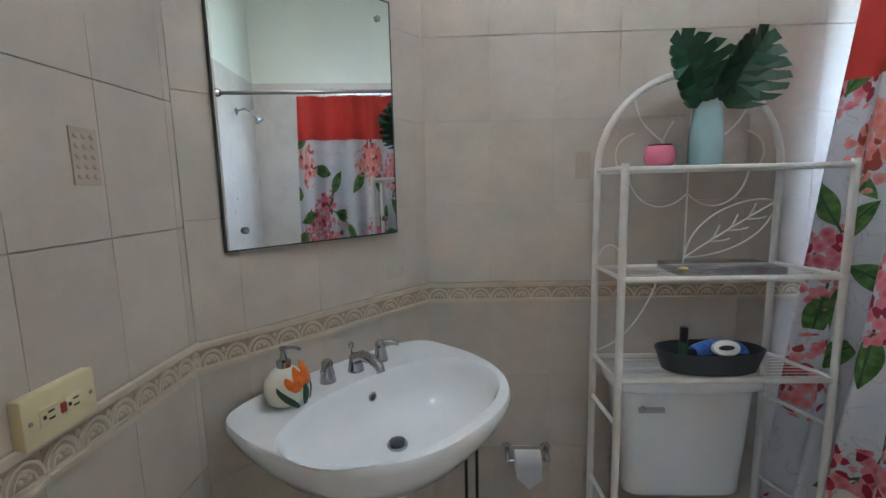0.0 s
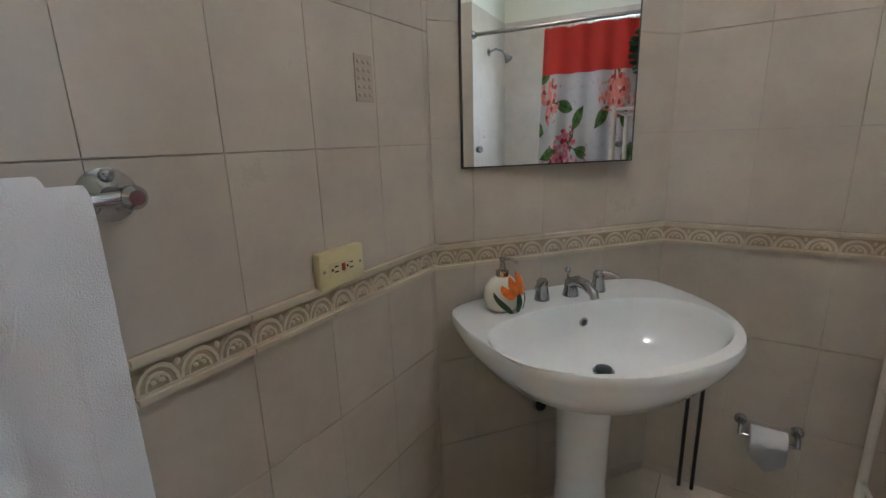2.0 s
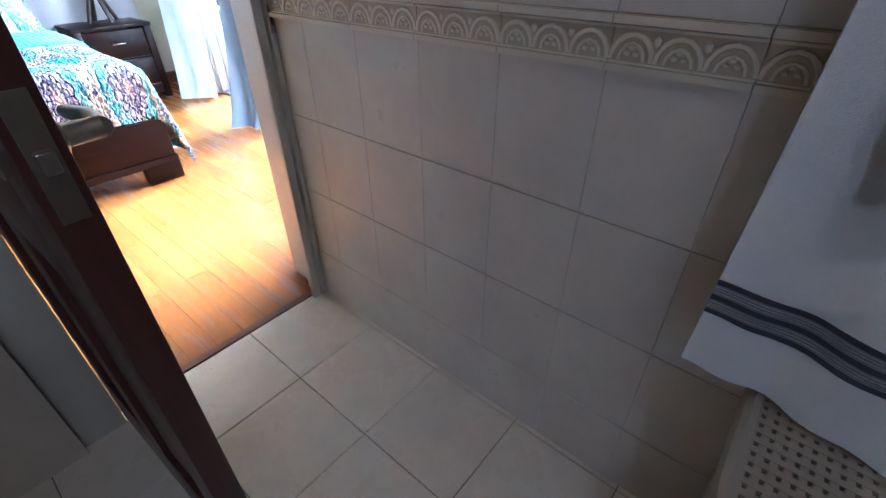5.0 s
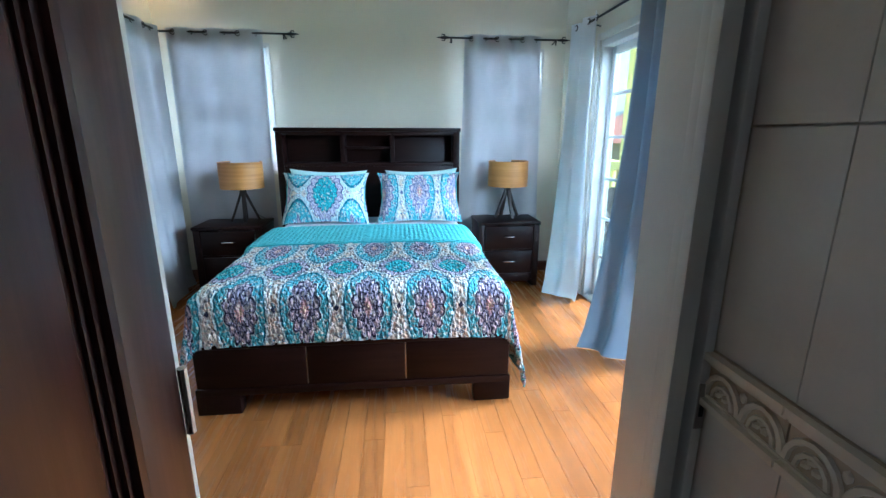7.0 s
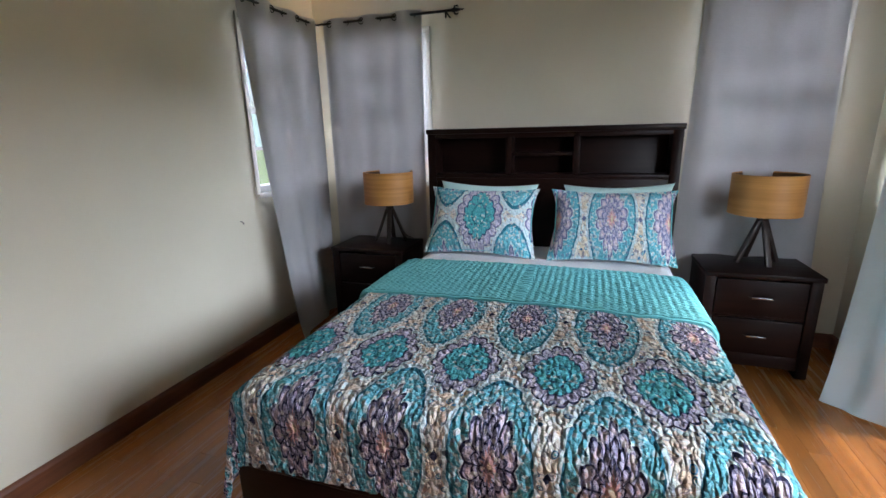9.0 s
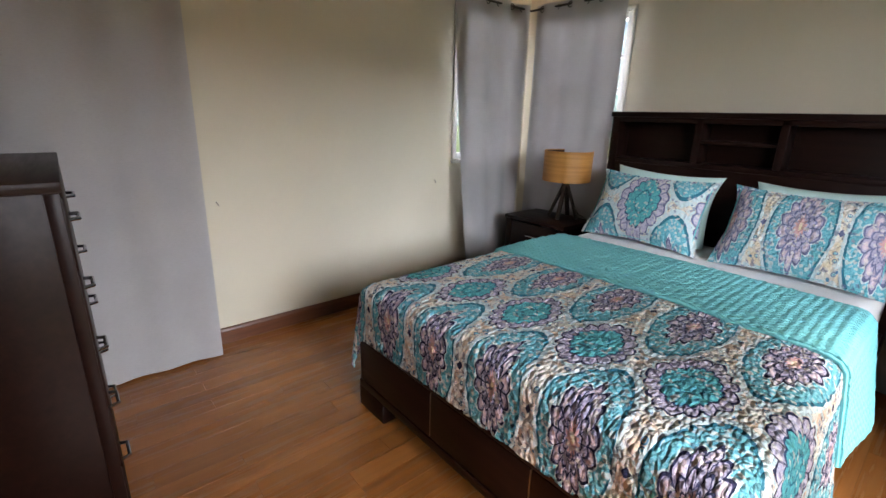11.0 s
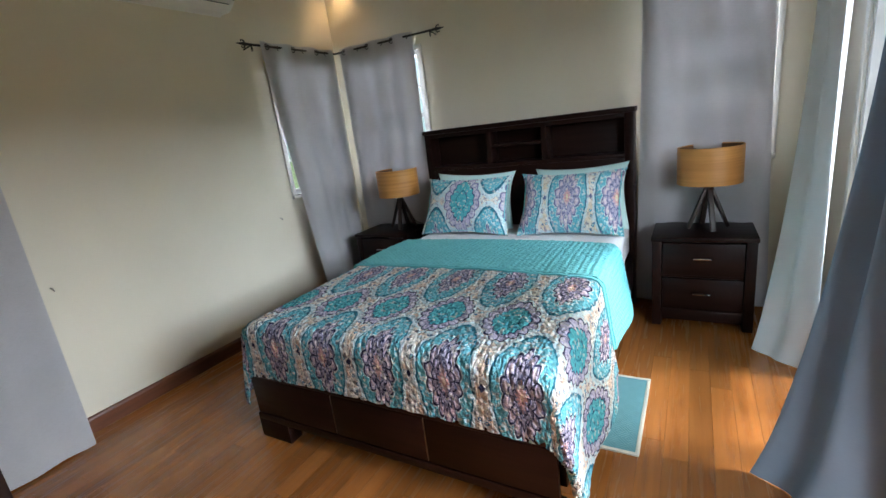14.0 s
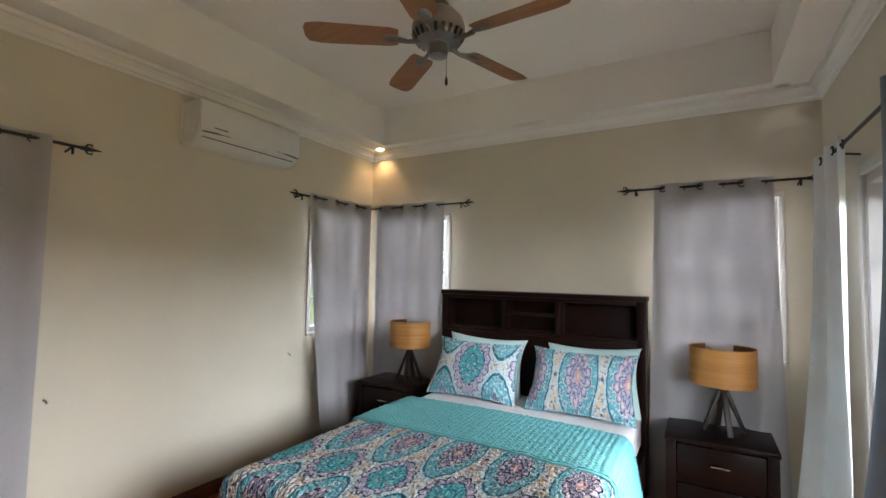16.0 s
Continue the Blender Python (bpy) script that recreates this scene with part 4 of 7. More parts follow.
def monstera_vase():
    root = thing("leaf_vase", pose(-0.295, -1.513, 1.494), "pale blue textured vase with two monstera leaves on the top shelf", "vase")
    bm = lathe([(0.05, 0.0), (0.053, 0.01), (0.053, 0.10), (0.044, 0.19), (0.038, 0.215), (0.041, 0.225), (0.034, 0.222), (0.03, 0.12)], 28, closed=False)
    bm.verts.ensure_lookup_table()
    for v in bm.verts:
        a = math.atan2(v.co.y, v.co.x)
        v.co.x *= 1 + 0.025 * math.sin(14 * a + 90 * v.co.z)
        v.co.y *= 1 + 0.025 * math.sin(14 * a + 90 * v.co.z)
    bmesh.ops.holes_fill(bm, edges=[e for e in bm.edges if e.is_boundary and e.verts[0].co.z < 0.01], sides=0)
    part("vase", bm, VASE, root)

    def leaf(m, w, h):
        """A heart-shaped leaf with slits from its edge."""
        bm = bmesh.new()
        lobes = 7
        for s in (-1, 1):
            for k in range(lobes):
                t0, t1 = k / lobes, (k + 0.86) / lobes
                def half(t):
                    return w * math.sin(math.pi * min(1.0, 0.16 + 0.84 * t) ** 0.82) ** 0.75
                y0, y1 = h * t0, h * t1
                pts = []
                for f_, yy in ((0.0, y0), (0.35, y0 - 0.012), (0.8, y0 + 0.004), (1.0, y0 + 0.018)):
                    pts.append((s * f_ * half(t0), yy - 0.10 * h * f_ * (1 - t0) + 0.02 * f_))
                top = []
                for f_, yy in ((1.0, y1 + 0.006), (0.78, y1 + 0.002), (0.66, h * (k + 0.97) / lobes), (0.0, h * (k + 1) / lobes)):
                    top.append((s * f_ * half(t1), yy - 0.10 * h * f_ * (1 - t1) + 0.02 * f_))
                vs = [bm.verts.new(m @ Vector((x, y, 0.16 * abs(x) - 1.1 * x * x / w))) for x, y in pts + top]
                f = bm.faces.new(vs if s > 0 else vs[::-1])
        bmesh.ops.triangulate(bm, faces=bm.faces)
        bmesh.ops.solidify(bm, geom=list(bm.faces), thickness=0.0012)
        part("leaf", bm, LEAF, root, "glossy dark green monstera leaf", smooth=False)

    leaf(Matrix.Translation((0.035, 0.03, 0.215)) @ pose(0, 0, 0, 84, 0, 0) @ pose(0, 0, 0, 0, 0, -24), 0.105, 0.225)
    leaf(Matrix.Translation((-0.03, 0.03, 0.215)) @ pose(0, 0, 0, 84, 0, 0) @ pose(0, 0, 0, 0, 0, 30), 0.108, 0.24)
    for dx, hh in ((0.0, 0.40), (0.012, 0.34)):
        part("stem", tube([(0, 0, 0.10), (dx - 0.004, 0.01, 0.26), (dx - 0.01, 0.015, hh)], [0.004, 0.006, 0.002], 6), LEAFLIGHT, root, "lime green stem")


def candle_jar():
    root = thing("candle_jar", pose(-0.135, -1.50, 1.494), "squat pink glass candle holder on the top shelf", "candle holder")
    part("jar", lathe([(0.03, 0.0), (0.046, 0.01), (0.052, 0.035), (0.048, 0.062), (0.038, 0.074), (0.036, 0.074), (0.044, 0.06), (0.046, 0.035), (0.03, 0.012)], 26), PINKGLASS, root)
    part("rim_band", lathe([(0.039, 0.072), (0.040, 0.078), (0.036, 0.078)], 26), plain("dark_red_metal", (0.12, 0.02, 0.03), 0.3, 0.6), root)
    part("candle", lathe([(0.024, 0.012), (0.024, 0.05), (0.004, 0.05)], 16), plain("pink_wax", (0.75, 0.30, 0.38), 0.6), root)


def toiletry_tray():
    root = thing("storage_tray", pose(-0.31, -1.44, 0.786), "dark grey plastic boat-shaped tray on the lower shelf", "tray")
    bm = bmesh.new()
    rings = []
    for k, z in ((0.80, 0.0), (0.86, 0.004), (1.0, 0.078), (0.975, 0.078), (0.85, 0.010)):
        ring = []
        for i in range(40):
            a = 2 * math.pi * i / 40
            c, s = math.cos(a), math.sin(a)
            ring.append(bm.verts.new((0.185 * k * math.copysign(abs(c) ** 0.75, c), 0.085 * k * math.copysign(abs(s) ** 0.9, s), z)))
        rings.append(ring)
    for lo_, hi_ in zip(rings, rings[1:]):
        for i in range(40):
            bm.faces.new((lo_[i], lo_[(i + 1) % 40], hi_[(i + 1) % 40], hi_[i]))
    bm.faces.new(rings[0][::-1])
    bm.faces.new(rings[-1])
    part("tray", bm, SLATE, root)
    bottle = thing("small_bottle", pose(-0.225, -1.45, 0.798), "small green bottle with a black cap in the tray", "bottle")
    part("bottle", lathe([(0.018, 0.0), (0.018, 0.075), (0.012, 0.085)], 16), plain("green_glass", (0.06, 0.13, 0.07), 0.15), bottle)
    part("cap", lathe([(0.014, 0.085), (0.014, 0.135), (0.012, 0.138)], 16), BLACK, bottle)
    pack = thing("wipes_pack", pose(-0.335, -1.43, 0.798, 0, 0, 4), "blue and white soft wipes pack in the tray", "packet")
    blue = plain("blue_print_film", (0.08, 0.20, 0.62), 0.3, vary=0.5, scale=45.0)
    bm = grid(lambda u, v: (0.09 * (1 - 2 * u), -0.03 + 0.06 * v, 0.055 + 0.045 * math.sin(math.pi * v) ** 0.5 * math.sin(math.pi * (0.04 + 0.92 * u)) ** 0.4), 14, 8)
    bmesh.ops.solidify(bm, geom=list(bm.faces), thickness=0.05)
    part("pouch", bm, blue, pack)
    part("lid", lathe([(0.042, 0.0), (0.045, 0.006), (0.040, 0.012), (0.01, 0.013)], 26, at=(0, 0, 0), sx=1.15, sy=0.62, m=Matrix.Translation((0.0, 0.034, 0.078)) @ pose(0, 0, 0, -62, 0, 0)), PLASTIC, pack)
    part("label_mark", lathe([(0.022, 0.012), (0.020, 0.0148)], 20, sx=1.3, sy=0.40, m=Matrix.Translation((0.0, 0.034, 0.078)) @ pose(0, 0, 0, -62, 0, 0)), BLACK, pack)
    clear = thing("clear_tray", pose(-0.33, -1.45, 1.136), "flat clear acrylic tray on the middle shelf", "tray")
    bm = boxes(((-0.17, -0.09, 0.0), (0.17, 0.09, 0.004)), ((-0.17, -0.09, 0.004), (-0.166, 0.09, 0.025)), ((0.166, -0.09, 0.004), (0.17, 0.09, 0.025)), ((-0.166, -0.09, 0.004), (0.166, -0.086, 0.025)), ((-0.166, 0.086, 0.004), (0.166, 0.09, 0.025)))
    part("tray", bm, FROST, clear)
    soap = thing("soap_bar", pose(-0.20, -1.43, 1.141, 0, 0, 20), "small yellow soap piece on the clear tray", "soap")
    part("bar", blob((0, 0, 0.007), 1.0, 2, (0.022, 0.014, 0.007)), plain("yellow_soap", (0.72, 0.55, 0.10), 0.4), soap)


def paper_holder():
    root = thing("paper_holder", pose(0.296, YB, 0.345), "chrome toilet paper holder with a part-used white roll", "paper holder")
    for x in (-0.082, 0.082):
        bm = lathe([(0.020, 0.0), (0.020, 0.006), (0.012, 0.012)], 16, m=pose(x, 0, 0, -90, 0, 0))
        tube([(x, 0.008, 0), (x, 0.05, -0.01), (x, 0.06, -0.03)], 0.008, 10, bm)
        part("bracket", bm, CHROME, root)
    part("spindle", tube([(-0.08, 0.055, -0.028), (0.08, 0.055, -0.028)], 0.006, 10), CHROME, root)
    roll = part("paper_roll", lathe([(0.018, -0.052), (0.042, -0.052), (0.042, 0.052), (0.018, 0.052)], 30, m=Matrix.Translation((0, 0.055, -0.028)) @ pose(0, 0, 0, 0, 90, 0)), TERRY, root)
    bm = bmesh.new()
    pts = [(-0.052, 0.098, -0.03), (0.052, 0.098, -0.03), (0.052, 0.100, -0.075), (0.0, 0.102, -0.125), (-0.052, 0.100, -0.085)]
    bm.faces.new([bm.verts.new(p) for p in pts])
    bmesh.ops.solidify(bm, geom=list(bm.faces), thickness=0.001)
    part("loose_sheet", bm, TERRY, roll, smooth=False)


toilet()
rack()
monstera_vase()
candle_jar()
toiletry_tray()
paper_holder()


# ---------- shower ----------
def shower_curtain():
    rod = thing("shower_rod", pose(-0.87, 0, 2.11), "chrome shower rod between two tiled walls", "rod")
    part("bar", tube([(0, YB + 0.005, 0), (0, YE - 0.005, 0)], 0.0145, 12), STEEL, rod)
    for y, s in ((YB, 1), (YE, -1)):
        part("flange", lathe([(0.03, 0.0), (0.03, 0.008), (0.018, 0.03)], 18, m=Matrix.Translation((0, y, 0)) @ pose(0, 0, 0, -90 * s, 0, 0)), CHROME, rod)
    root = thing("shower_curtain", pose(-0.80, YB + 0.03, 0.06), "white shower curtain with a red top band and pink flower print", "curtain")
    L, H, folds = 0.825, 2.02, 6

    def fn(u, v):
        z = H * (1 - v)
        y = 0.03 + u * L + 0.03 * v * (u - 0.3)
        amp = 0.018 + 0.030 * v * (0.6 + 0.4 * u)
        x = amp * math.sin(2 * math.pi * folds * u + 0.8 * v) + 0.014 * math.sin(2 * math.pi * 2.3 * u + 3 * v) + 0.13 * v - 0.06 * (1 - v)
        return x, y, z

    cloth_ = part("cloth", grid(fn, 130, 60, lambda u, v: (u * 1.4, 2.02 * (1 - v)), 0.0015), SHOWERCLOTH, root)
    part("liner", grid(lambda u, v: (fn(u, v)[0] - 0.03 - 0.02 * v, fn(u, v)[1] - 0.015, fn(u, v)[2]), 60, 10, thick=0.001), WHITECLOTH, root, "thin white liner")
    for k in range(7):
        y = 0.05 + L * k / 6.4
        part("ring", tube(circle((-0.07, y, H + 0.018), 0.026, "x", 18), 0.0022, 6, loop=True), CHROME, root)
    head = thing("wall_shower", pose(-1.2, YE, 2.04), "chrome shower head on a bent arm", "shower head")
    part("arm", tube([(0, 0, 0), (0, -0.06, 0.02), (0, -0.11, 0.0), (0, -0.14, -0.03)], 0.009, 10), CHROME, head)
    part("head", lathe([(0.012, 0.0), (0.016, 0.02), (0.034, 0.05), (0.034, 0.06)], 18, m=Matrix.Translation((0, -0.135, -0.025)) @ pose(0, 0, 0, 145, 0, 0)), CHROME, head)
    part("wall_plate", lathe([(0.03, 0.0), (0.025, 0.008)], 16, m=pose(0, 0, 0, 90, 0, 0)), CHROME, head)


shower_curtain()
win = tagged(new("window_shower"), "white framed bathroom window", kind="structure")
win.location = (XS - 0.07, -1.2, 1.885)
for a, b in (((-0.02, -0.26, -0.335), (0.02, -0.22, 0.335)), ((-0.02, 0.22, -0.335), (0.02, 0.26, 0.335)), ((-0.02, -0.22, -0.335), (0.02, 0.22, -0.295)), ((-0.02, -0.22, 0.295), (0.02, 0.22, 0.335))):
    part("window_frame", box(a, b), ALU, win, smooth=False)

# bathroom ceiling lamp
cl = thing("ceiling_light", pose(0.10, -0.60, ZB), "round flush ceiling light in the bathroom", "ceiling light")
part("base", lathe([(0.17, -0.03), (0.17, 0.0)], 28), PLASTIC, cl)
part("diffuser", lathe([(0.13, -0.095), (0.155, -0.075), (0.16, -0.03)], 28), glow("lit_opal_glass", (1.0, 0.93, 0.86), 1.0), cl)


# ---------- towel wall ----------
def towel_bar():
    root = thing("towel_bar", pose(XT, 0.14, 1.310), "chrome towel bar on round wall brackets", "towel bar")
    part("bar", tube([(-0.074, -0.315, 0.0), (-0.074, 0.345, 0.0)], 0.0095, 14), CHROME, root)
    for y in (-0.30, 0.33):
        bm = lathe([(0.038, 0.0), (0.038, 0.006), (0.030, 0.010), (0.013, 0.014), (0.011, 0.058), (0.015, 0.064), (0.016, 0.084), (0.010, 0.091)], 24, m=Matrix.Translation((0, y, 0)) @ pose(0, 0, 0, 0, -90, 0))
        br = part("bracket", bm, CHROME, root)
        for a in (90, 210, 330):
            part("screw_boss", blob((-0.012, y + 0.028 * math.cos(radians(a)), 0.028 * math.sin(radians(a))), 0.010), CHROME, br)


def hung(name, y0, y1, x, ztop, zbot, back, seed, label, stripes=False, taper=0.0, lift=0.0, lean=0.02):
    """A towel folded over the bar: front drop, round top, back drop."""
    root = thing(name, pose(XT, 0, 0), label, "towel")
    rr = -x - 0.058

    def fn(u, v):
        y = y0 + (y1 - y0) * u
        drop = ztop - zbot
        s = v * (drop + 0.10 + back)
        if s < drop:
            f = 1 - s / drop
            z = zbot + s + lift * (u - 0.5) * f
            w = f * (0.013 * math.sin(6.5 * u + seed) + 0.006 * math.sin(17 * u + seed * 2)) + 0.005 * noise.noise(Vector((u * 4, v * 6, seed))) + 0.0022 * noise.noise(Vector((u * 9, v * 46, seed + 3)))
            return -(0.083 + rr * 0.5) - 0.022 * f ** 0.7 - w, y + taper * f * (u - 0.5) + lean * f, z
        if s < drop + 0.10:
            a = math.pi * (s - drop) / 0.10
            return -0.074 - (0.009 + rr * 0.5) * math.cos(a), y, ztop + (0.016 + rr * 0.3) * math.sin(a)
        f = (s - drop - 0.10) / back
        return -0.060 + rr * 0.3 + 0.004 * math.sin(9 * u + seed), y, ztop - back * f

    total = ztop - zbot + 0.10 + back
    bm = grid(fn, 40, 90, lambda u, v: (u, v * total), 0.007)
    body = part("terry_body", bm, TERRY, root)
    if stripes:
        dark, mid = cloth("charcoal_stripe_cloth", (0.05, 0.05, 0.07), 500.0), cloth("grey_stripe_cloth", (0.22, 0.22, 0.25), 500.0)
        lines = [(0.105, 0.113, dark), (0.131, 0.139, dark), (0.157, 0.165, dark)]
        lines += [(z + 0.0046 * k, z + 0.0046 * k + 0.0028, mid) for z in (0.1138, 0.1398) for k in range(4)]
        for a, b, mm in lines:
            def band(u, v, a=a, b=b):
                p = fn(u, (a + (b - a) * v) / total)
                return p[0] - 0.0085, p[1], p[2]
            part("stripe", grid(band, 40, 2, thick=0.002), mm, body)


towel_bar()
hung("bath_towel", -0.108, 0.197, -0.074, 1.304, 0.585, 0.55, 0.4, "white terry bath towel with three dark stripes on the bar", True, 0.0, 0.03)
hung("hand_towel", -0.065, 0.165, -0.112, 1.306, 0.920, 0.35, 2.1, "white hand towel folded over the bath towel", False, -0.085, 0.012, -0.02)
hung("face_towel", -0.03, 0.112, -0.140, 1.308, 1.15, 0.15, 4.0, "small white face towel folded on top", False, -0.02, -0.05)


def outlet():
    root = thing("wall_outlet", pose(XT, -0.578, 1.10), "ivory double wall outlet above the tile border", "outlet")
    part("plate", box((-0.022, -0.068, -0.042), (0.0, 0.068, 0.042), 0.004), IVORY, root)
    for y in (-0.022, 0.024):
        soc = part("socket_face", box((-0.0245, y - 0.018, -0.015), (-0.021, y + 0.018, 0.015), 0.001), IVORY, root)
        for dz in (-0.006, 0.006):
            part("slot", box((-0.0252, y - 0.007, dz - 0.0015), (-0.0243, y + 0.004, dz + 0.0015)), BLACK, soc)
        part("ground_hole", box((-0.0252, y + 0.008, -0.003), (-0.0243, y + 0.013, 0.003)), BLACK, soc)
    part("reset_button", box((-0.026, -0.004, -0.008), (-0.021, 0.005, 0.008)), plain("red_button", (0.35, 0.03, 0.03), 0.4), root)
    for y in (-0.056, 0.056):
        part("screw", lathe([(0.004, 0.0), (0.003, 0.002)], 10, m=Matrix.Translation((-0.022, y, 0)) @ pose(0, 0, 0, 0, -90, 0)), STEEL, root)


def hamper():
    x0, x1, y0, y1, h = 0.895, 1.225, -0.285, 0.118, 0.575
    cx, cy = (x0 + x1) / 2, (y0 + y1) / 2
    root = thing("laundry_hamper", pose(cx, cy, 0), "taupe plastic laundry hamper with a perforated lid", "hamper")
    hx, hy = (x1 - x0) / 2, (y1 - y0) / 2

    def rounded(kx, ky, z, n=48, p=0.28):
        return [(kx * math.copysign(abs(math.cos(a)) ** p, math.cos(a)), ky * math.copysign(abs(math.sin(a)) ** p, math.sin(a)), z) for a in [2 * math.pi * i / n for i in range(n)]]

    bm = bmesh.new()
    rows = [[bm.verts.new(c) for c in rounded(hx * k, hy * k, z)] for k, z in ((0.74, 0.0), (0.75, 0.01), (0.93, 0.52), (0.95, 0.545), (0.90, 0.545), (0.70, 0.02))]
    for lo_, hi_ in zip(rows, rows[1:]):
        for i in range(48):
            bm.faces.new((lo_[i], lo_[(i + 1) % 48], hi_[(i + 1) % 48], hi_[i]))
    bm.faces.new(rows[0][::-1])
    # body in darker taupe than its weave: shade of the gaps as colour
    body = part("body", bm, plain("taupe_gap_shade", (0.20, 0.17, 0.135), 0.6), root)
    # upright slats woven over the body, evenly spaced round it
    fine_ring = [Vector(c) for c in rounded(hx, hy, 0.0, 720)]
    way = list(itertools.accumulate((q - p).length for p, q in zip(fine_ring, fine_ring[1:])))
    count = 86
    for i in range(count):
        at = fine_ring[next(k for k, w in enumerate(way) if w >= way[-1] * i / count)]
        part("slat", tube([(at.x * 0.752, at.y * 0.752, 0.01), (at.x * 0.937, at.y * 0.937, 0.54)], 0.0058, 6), TAUPE, body)
    for j in range(33):
        z = 0.012 + 0.0162 * j
        k = 0.752 + 0.185 * z / 0.53
        part("hoop", tube(rounded(hx * k, hy * k, z), 0.0052, 6, loop=True), TAUPE, body)
    # lid: a plate built of bars, its holes open down to a dark sheet
    lid = part("lid", tube(rounded(hx - 0.012, hy - 0.012, h - 0.012, 64), 0.014, 8, loop=True), TAUPE, root)
    nx, ny = 15, 22
    for i in range(nx + 1):
        x = -hx + 0.022 + (2 * hx - 0.044) * i / nx
        part("lid_bar", box((x - 0.0055, -hy + 0.02, h - 0.010), (x + 0.0055, hy - 0.02, h - 0.004)), TAUPE, lid, smooth=False)
    for j in range(ny + 1):
        y = -hy + 0.022 + (2 * hy - 0.044) * j / ny
        part("cross_bar", box((-hx + 0.02, y - 0.005, h - 0.0115), (hx - 0.02, y + 0.005, h - 0.0045)), TAUPE, lid, smooth=False)
    # dark sheet below the bars, coloured as the shade seen through the holes
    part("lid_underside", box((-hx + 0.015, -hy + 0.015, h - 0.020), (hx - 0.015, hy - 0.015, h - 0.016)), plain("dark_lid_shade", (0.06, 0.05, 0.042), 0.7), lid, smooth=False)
    part("lid_badge", box((-0.035, -0.04, h - 0.005), (-0.012, 0.04, h - 0.001), 0.002), TAUPE, lid)
    part("lid_catch", box((-hx - 0.004, -0.055, h - 0.03), (-hx + 0.012, 0.055, h - 0.008), 0.004), TAUPE, lid)


def waste_bin():
    root = thing("waste_bin", pose(1.04, -0.503, 0), "taupe perforated waste bin lined with a black bag", "waste bin")
    part("body", lathe([(0.085, 0.0), (0.09, 0.005), (0.118, 0.245), (0.113, 0.245), (0.086, 0.008)], 36), TAUPE, root)
    hole = plain("dark_perforation", (0.03, 0.026, 0.022), 0.8)
    dot = mesh_of("hole", box((-0.0012, -0.0075, -0.0075), (0.0012, 0.0075, 0.0075)), hole)
    for j in range(7):
        z = 0.045 + 0.025 * j
        for i in range(24):
            a = 2 * math.pi * (i + 0.5 * (j % 2)) / 24
            r_ = 0.09 + (z - 0.005) / 0.24 * 0.028 + 0.0005
            child("hole", dot, root, Matrix.Translation((r_ * math.cos(a), r_ * math.sin(a), z)) @ pose(0, 0, 0, 0, 0, math.degrees(a)) @ pose(0, 0, 0, 45, 0, 0))

    def fn(u, v):
        a = 2 * math.pi * u
        wob = 0.006 * noise.noise(Vector((3 * math.cos(a), 3 * math.sin(a), 4 * v))) + 0.0012 * math.sin(13 * a)
        prof = ((0.113, 0.16), (0.124, 0.20), (0.127, 0.25), (0.120, 0.268), (0.108, 0.262), (0.10, 0.20), (0.085, 0.09), (0.03, 0.05), (0.001, 0.045))
        k = v * (len(prof) - 1)
        i = min(int(k), len(prof) - 2)
        f = k - i
        r = prof[i][0] * (1 - f) + prof[i + 1][0] * f + wob
        z = prof[i][1] * (1 - f) + prof[i + 1][1] * f + (0.012 * math.sin(3 * a) if v < 0.2 else 0.0) + wob * 0.5
        return max(0.0005, r) * math.cos(a), max(0.0005, r) * math.sin(a), z

    part("bag", grid(fn, 60, 32), BAG, root)


outlet()
hamper()
waste_bin()


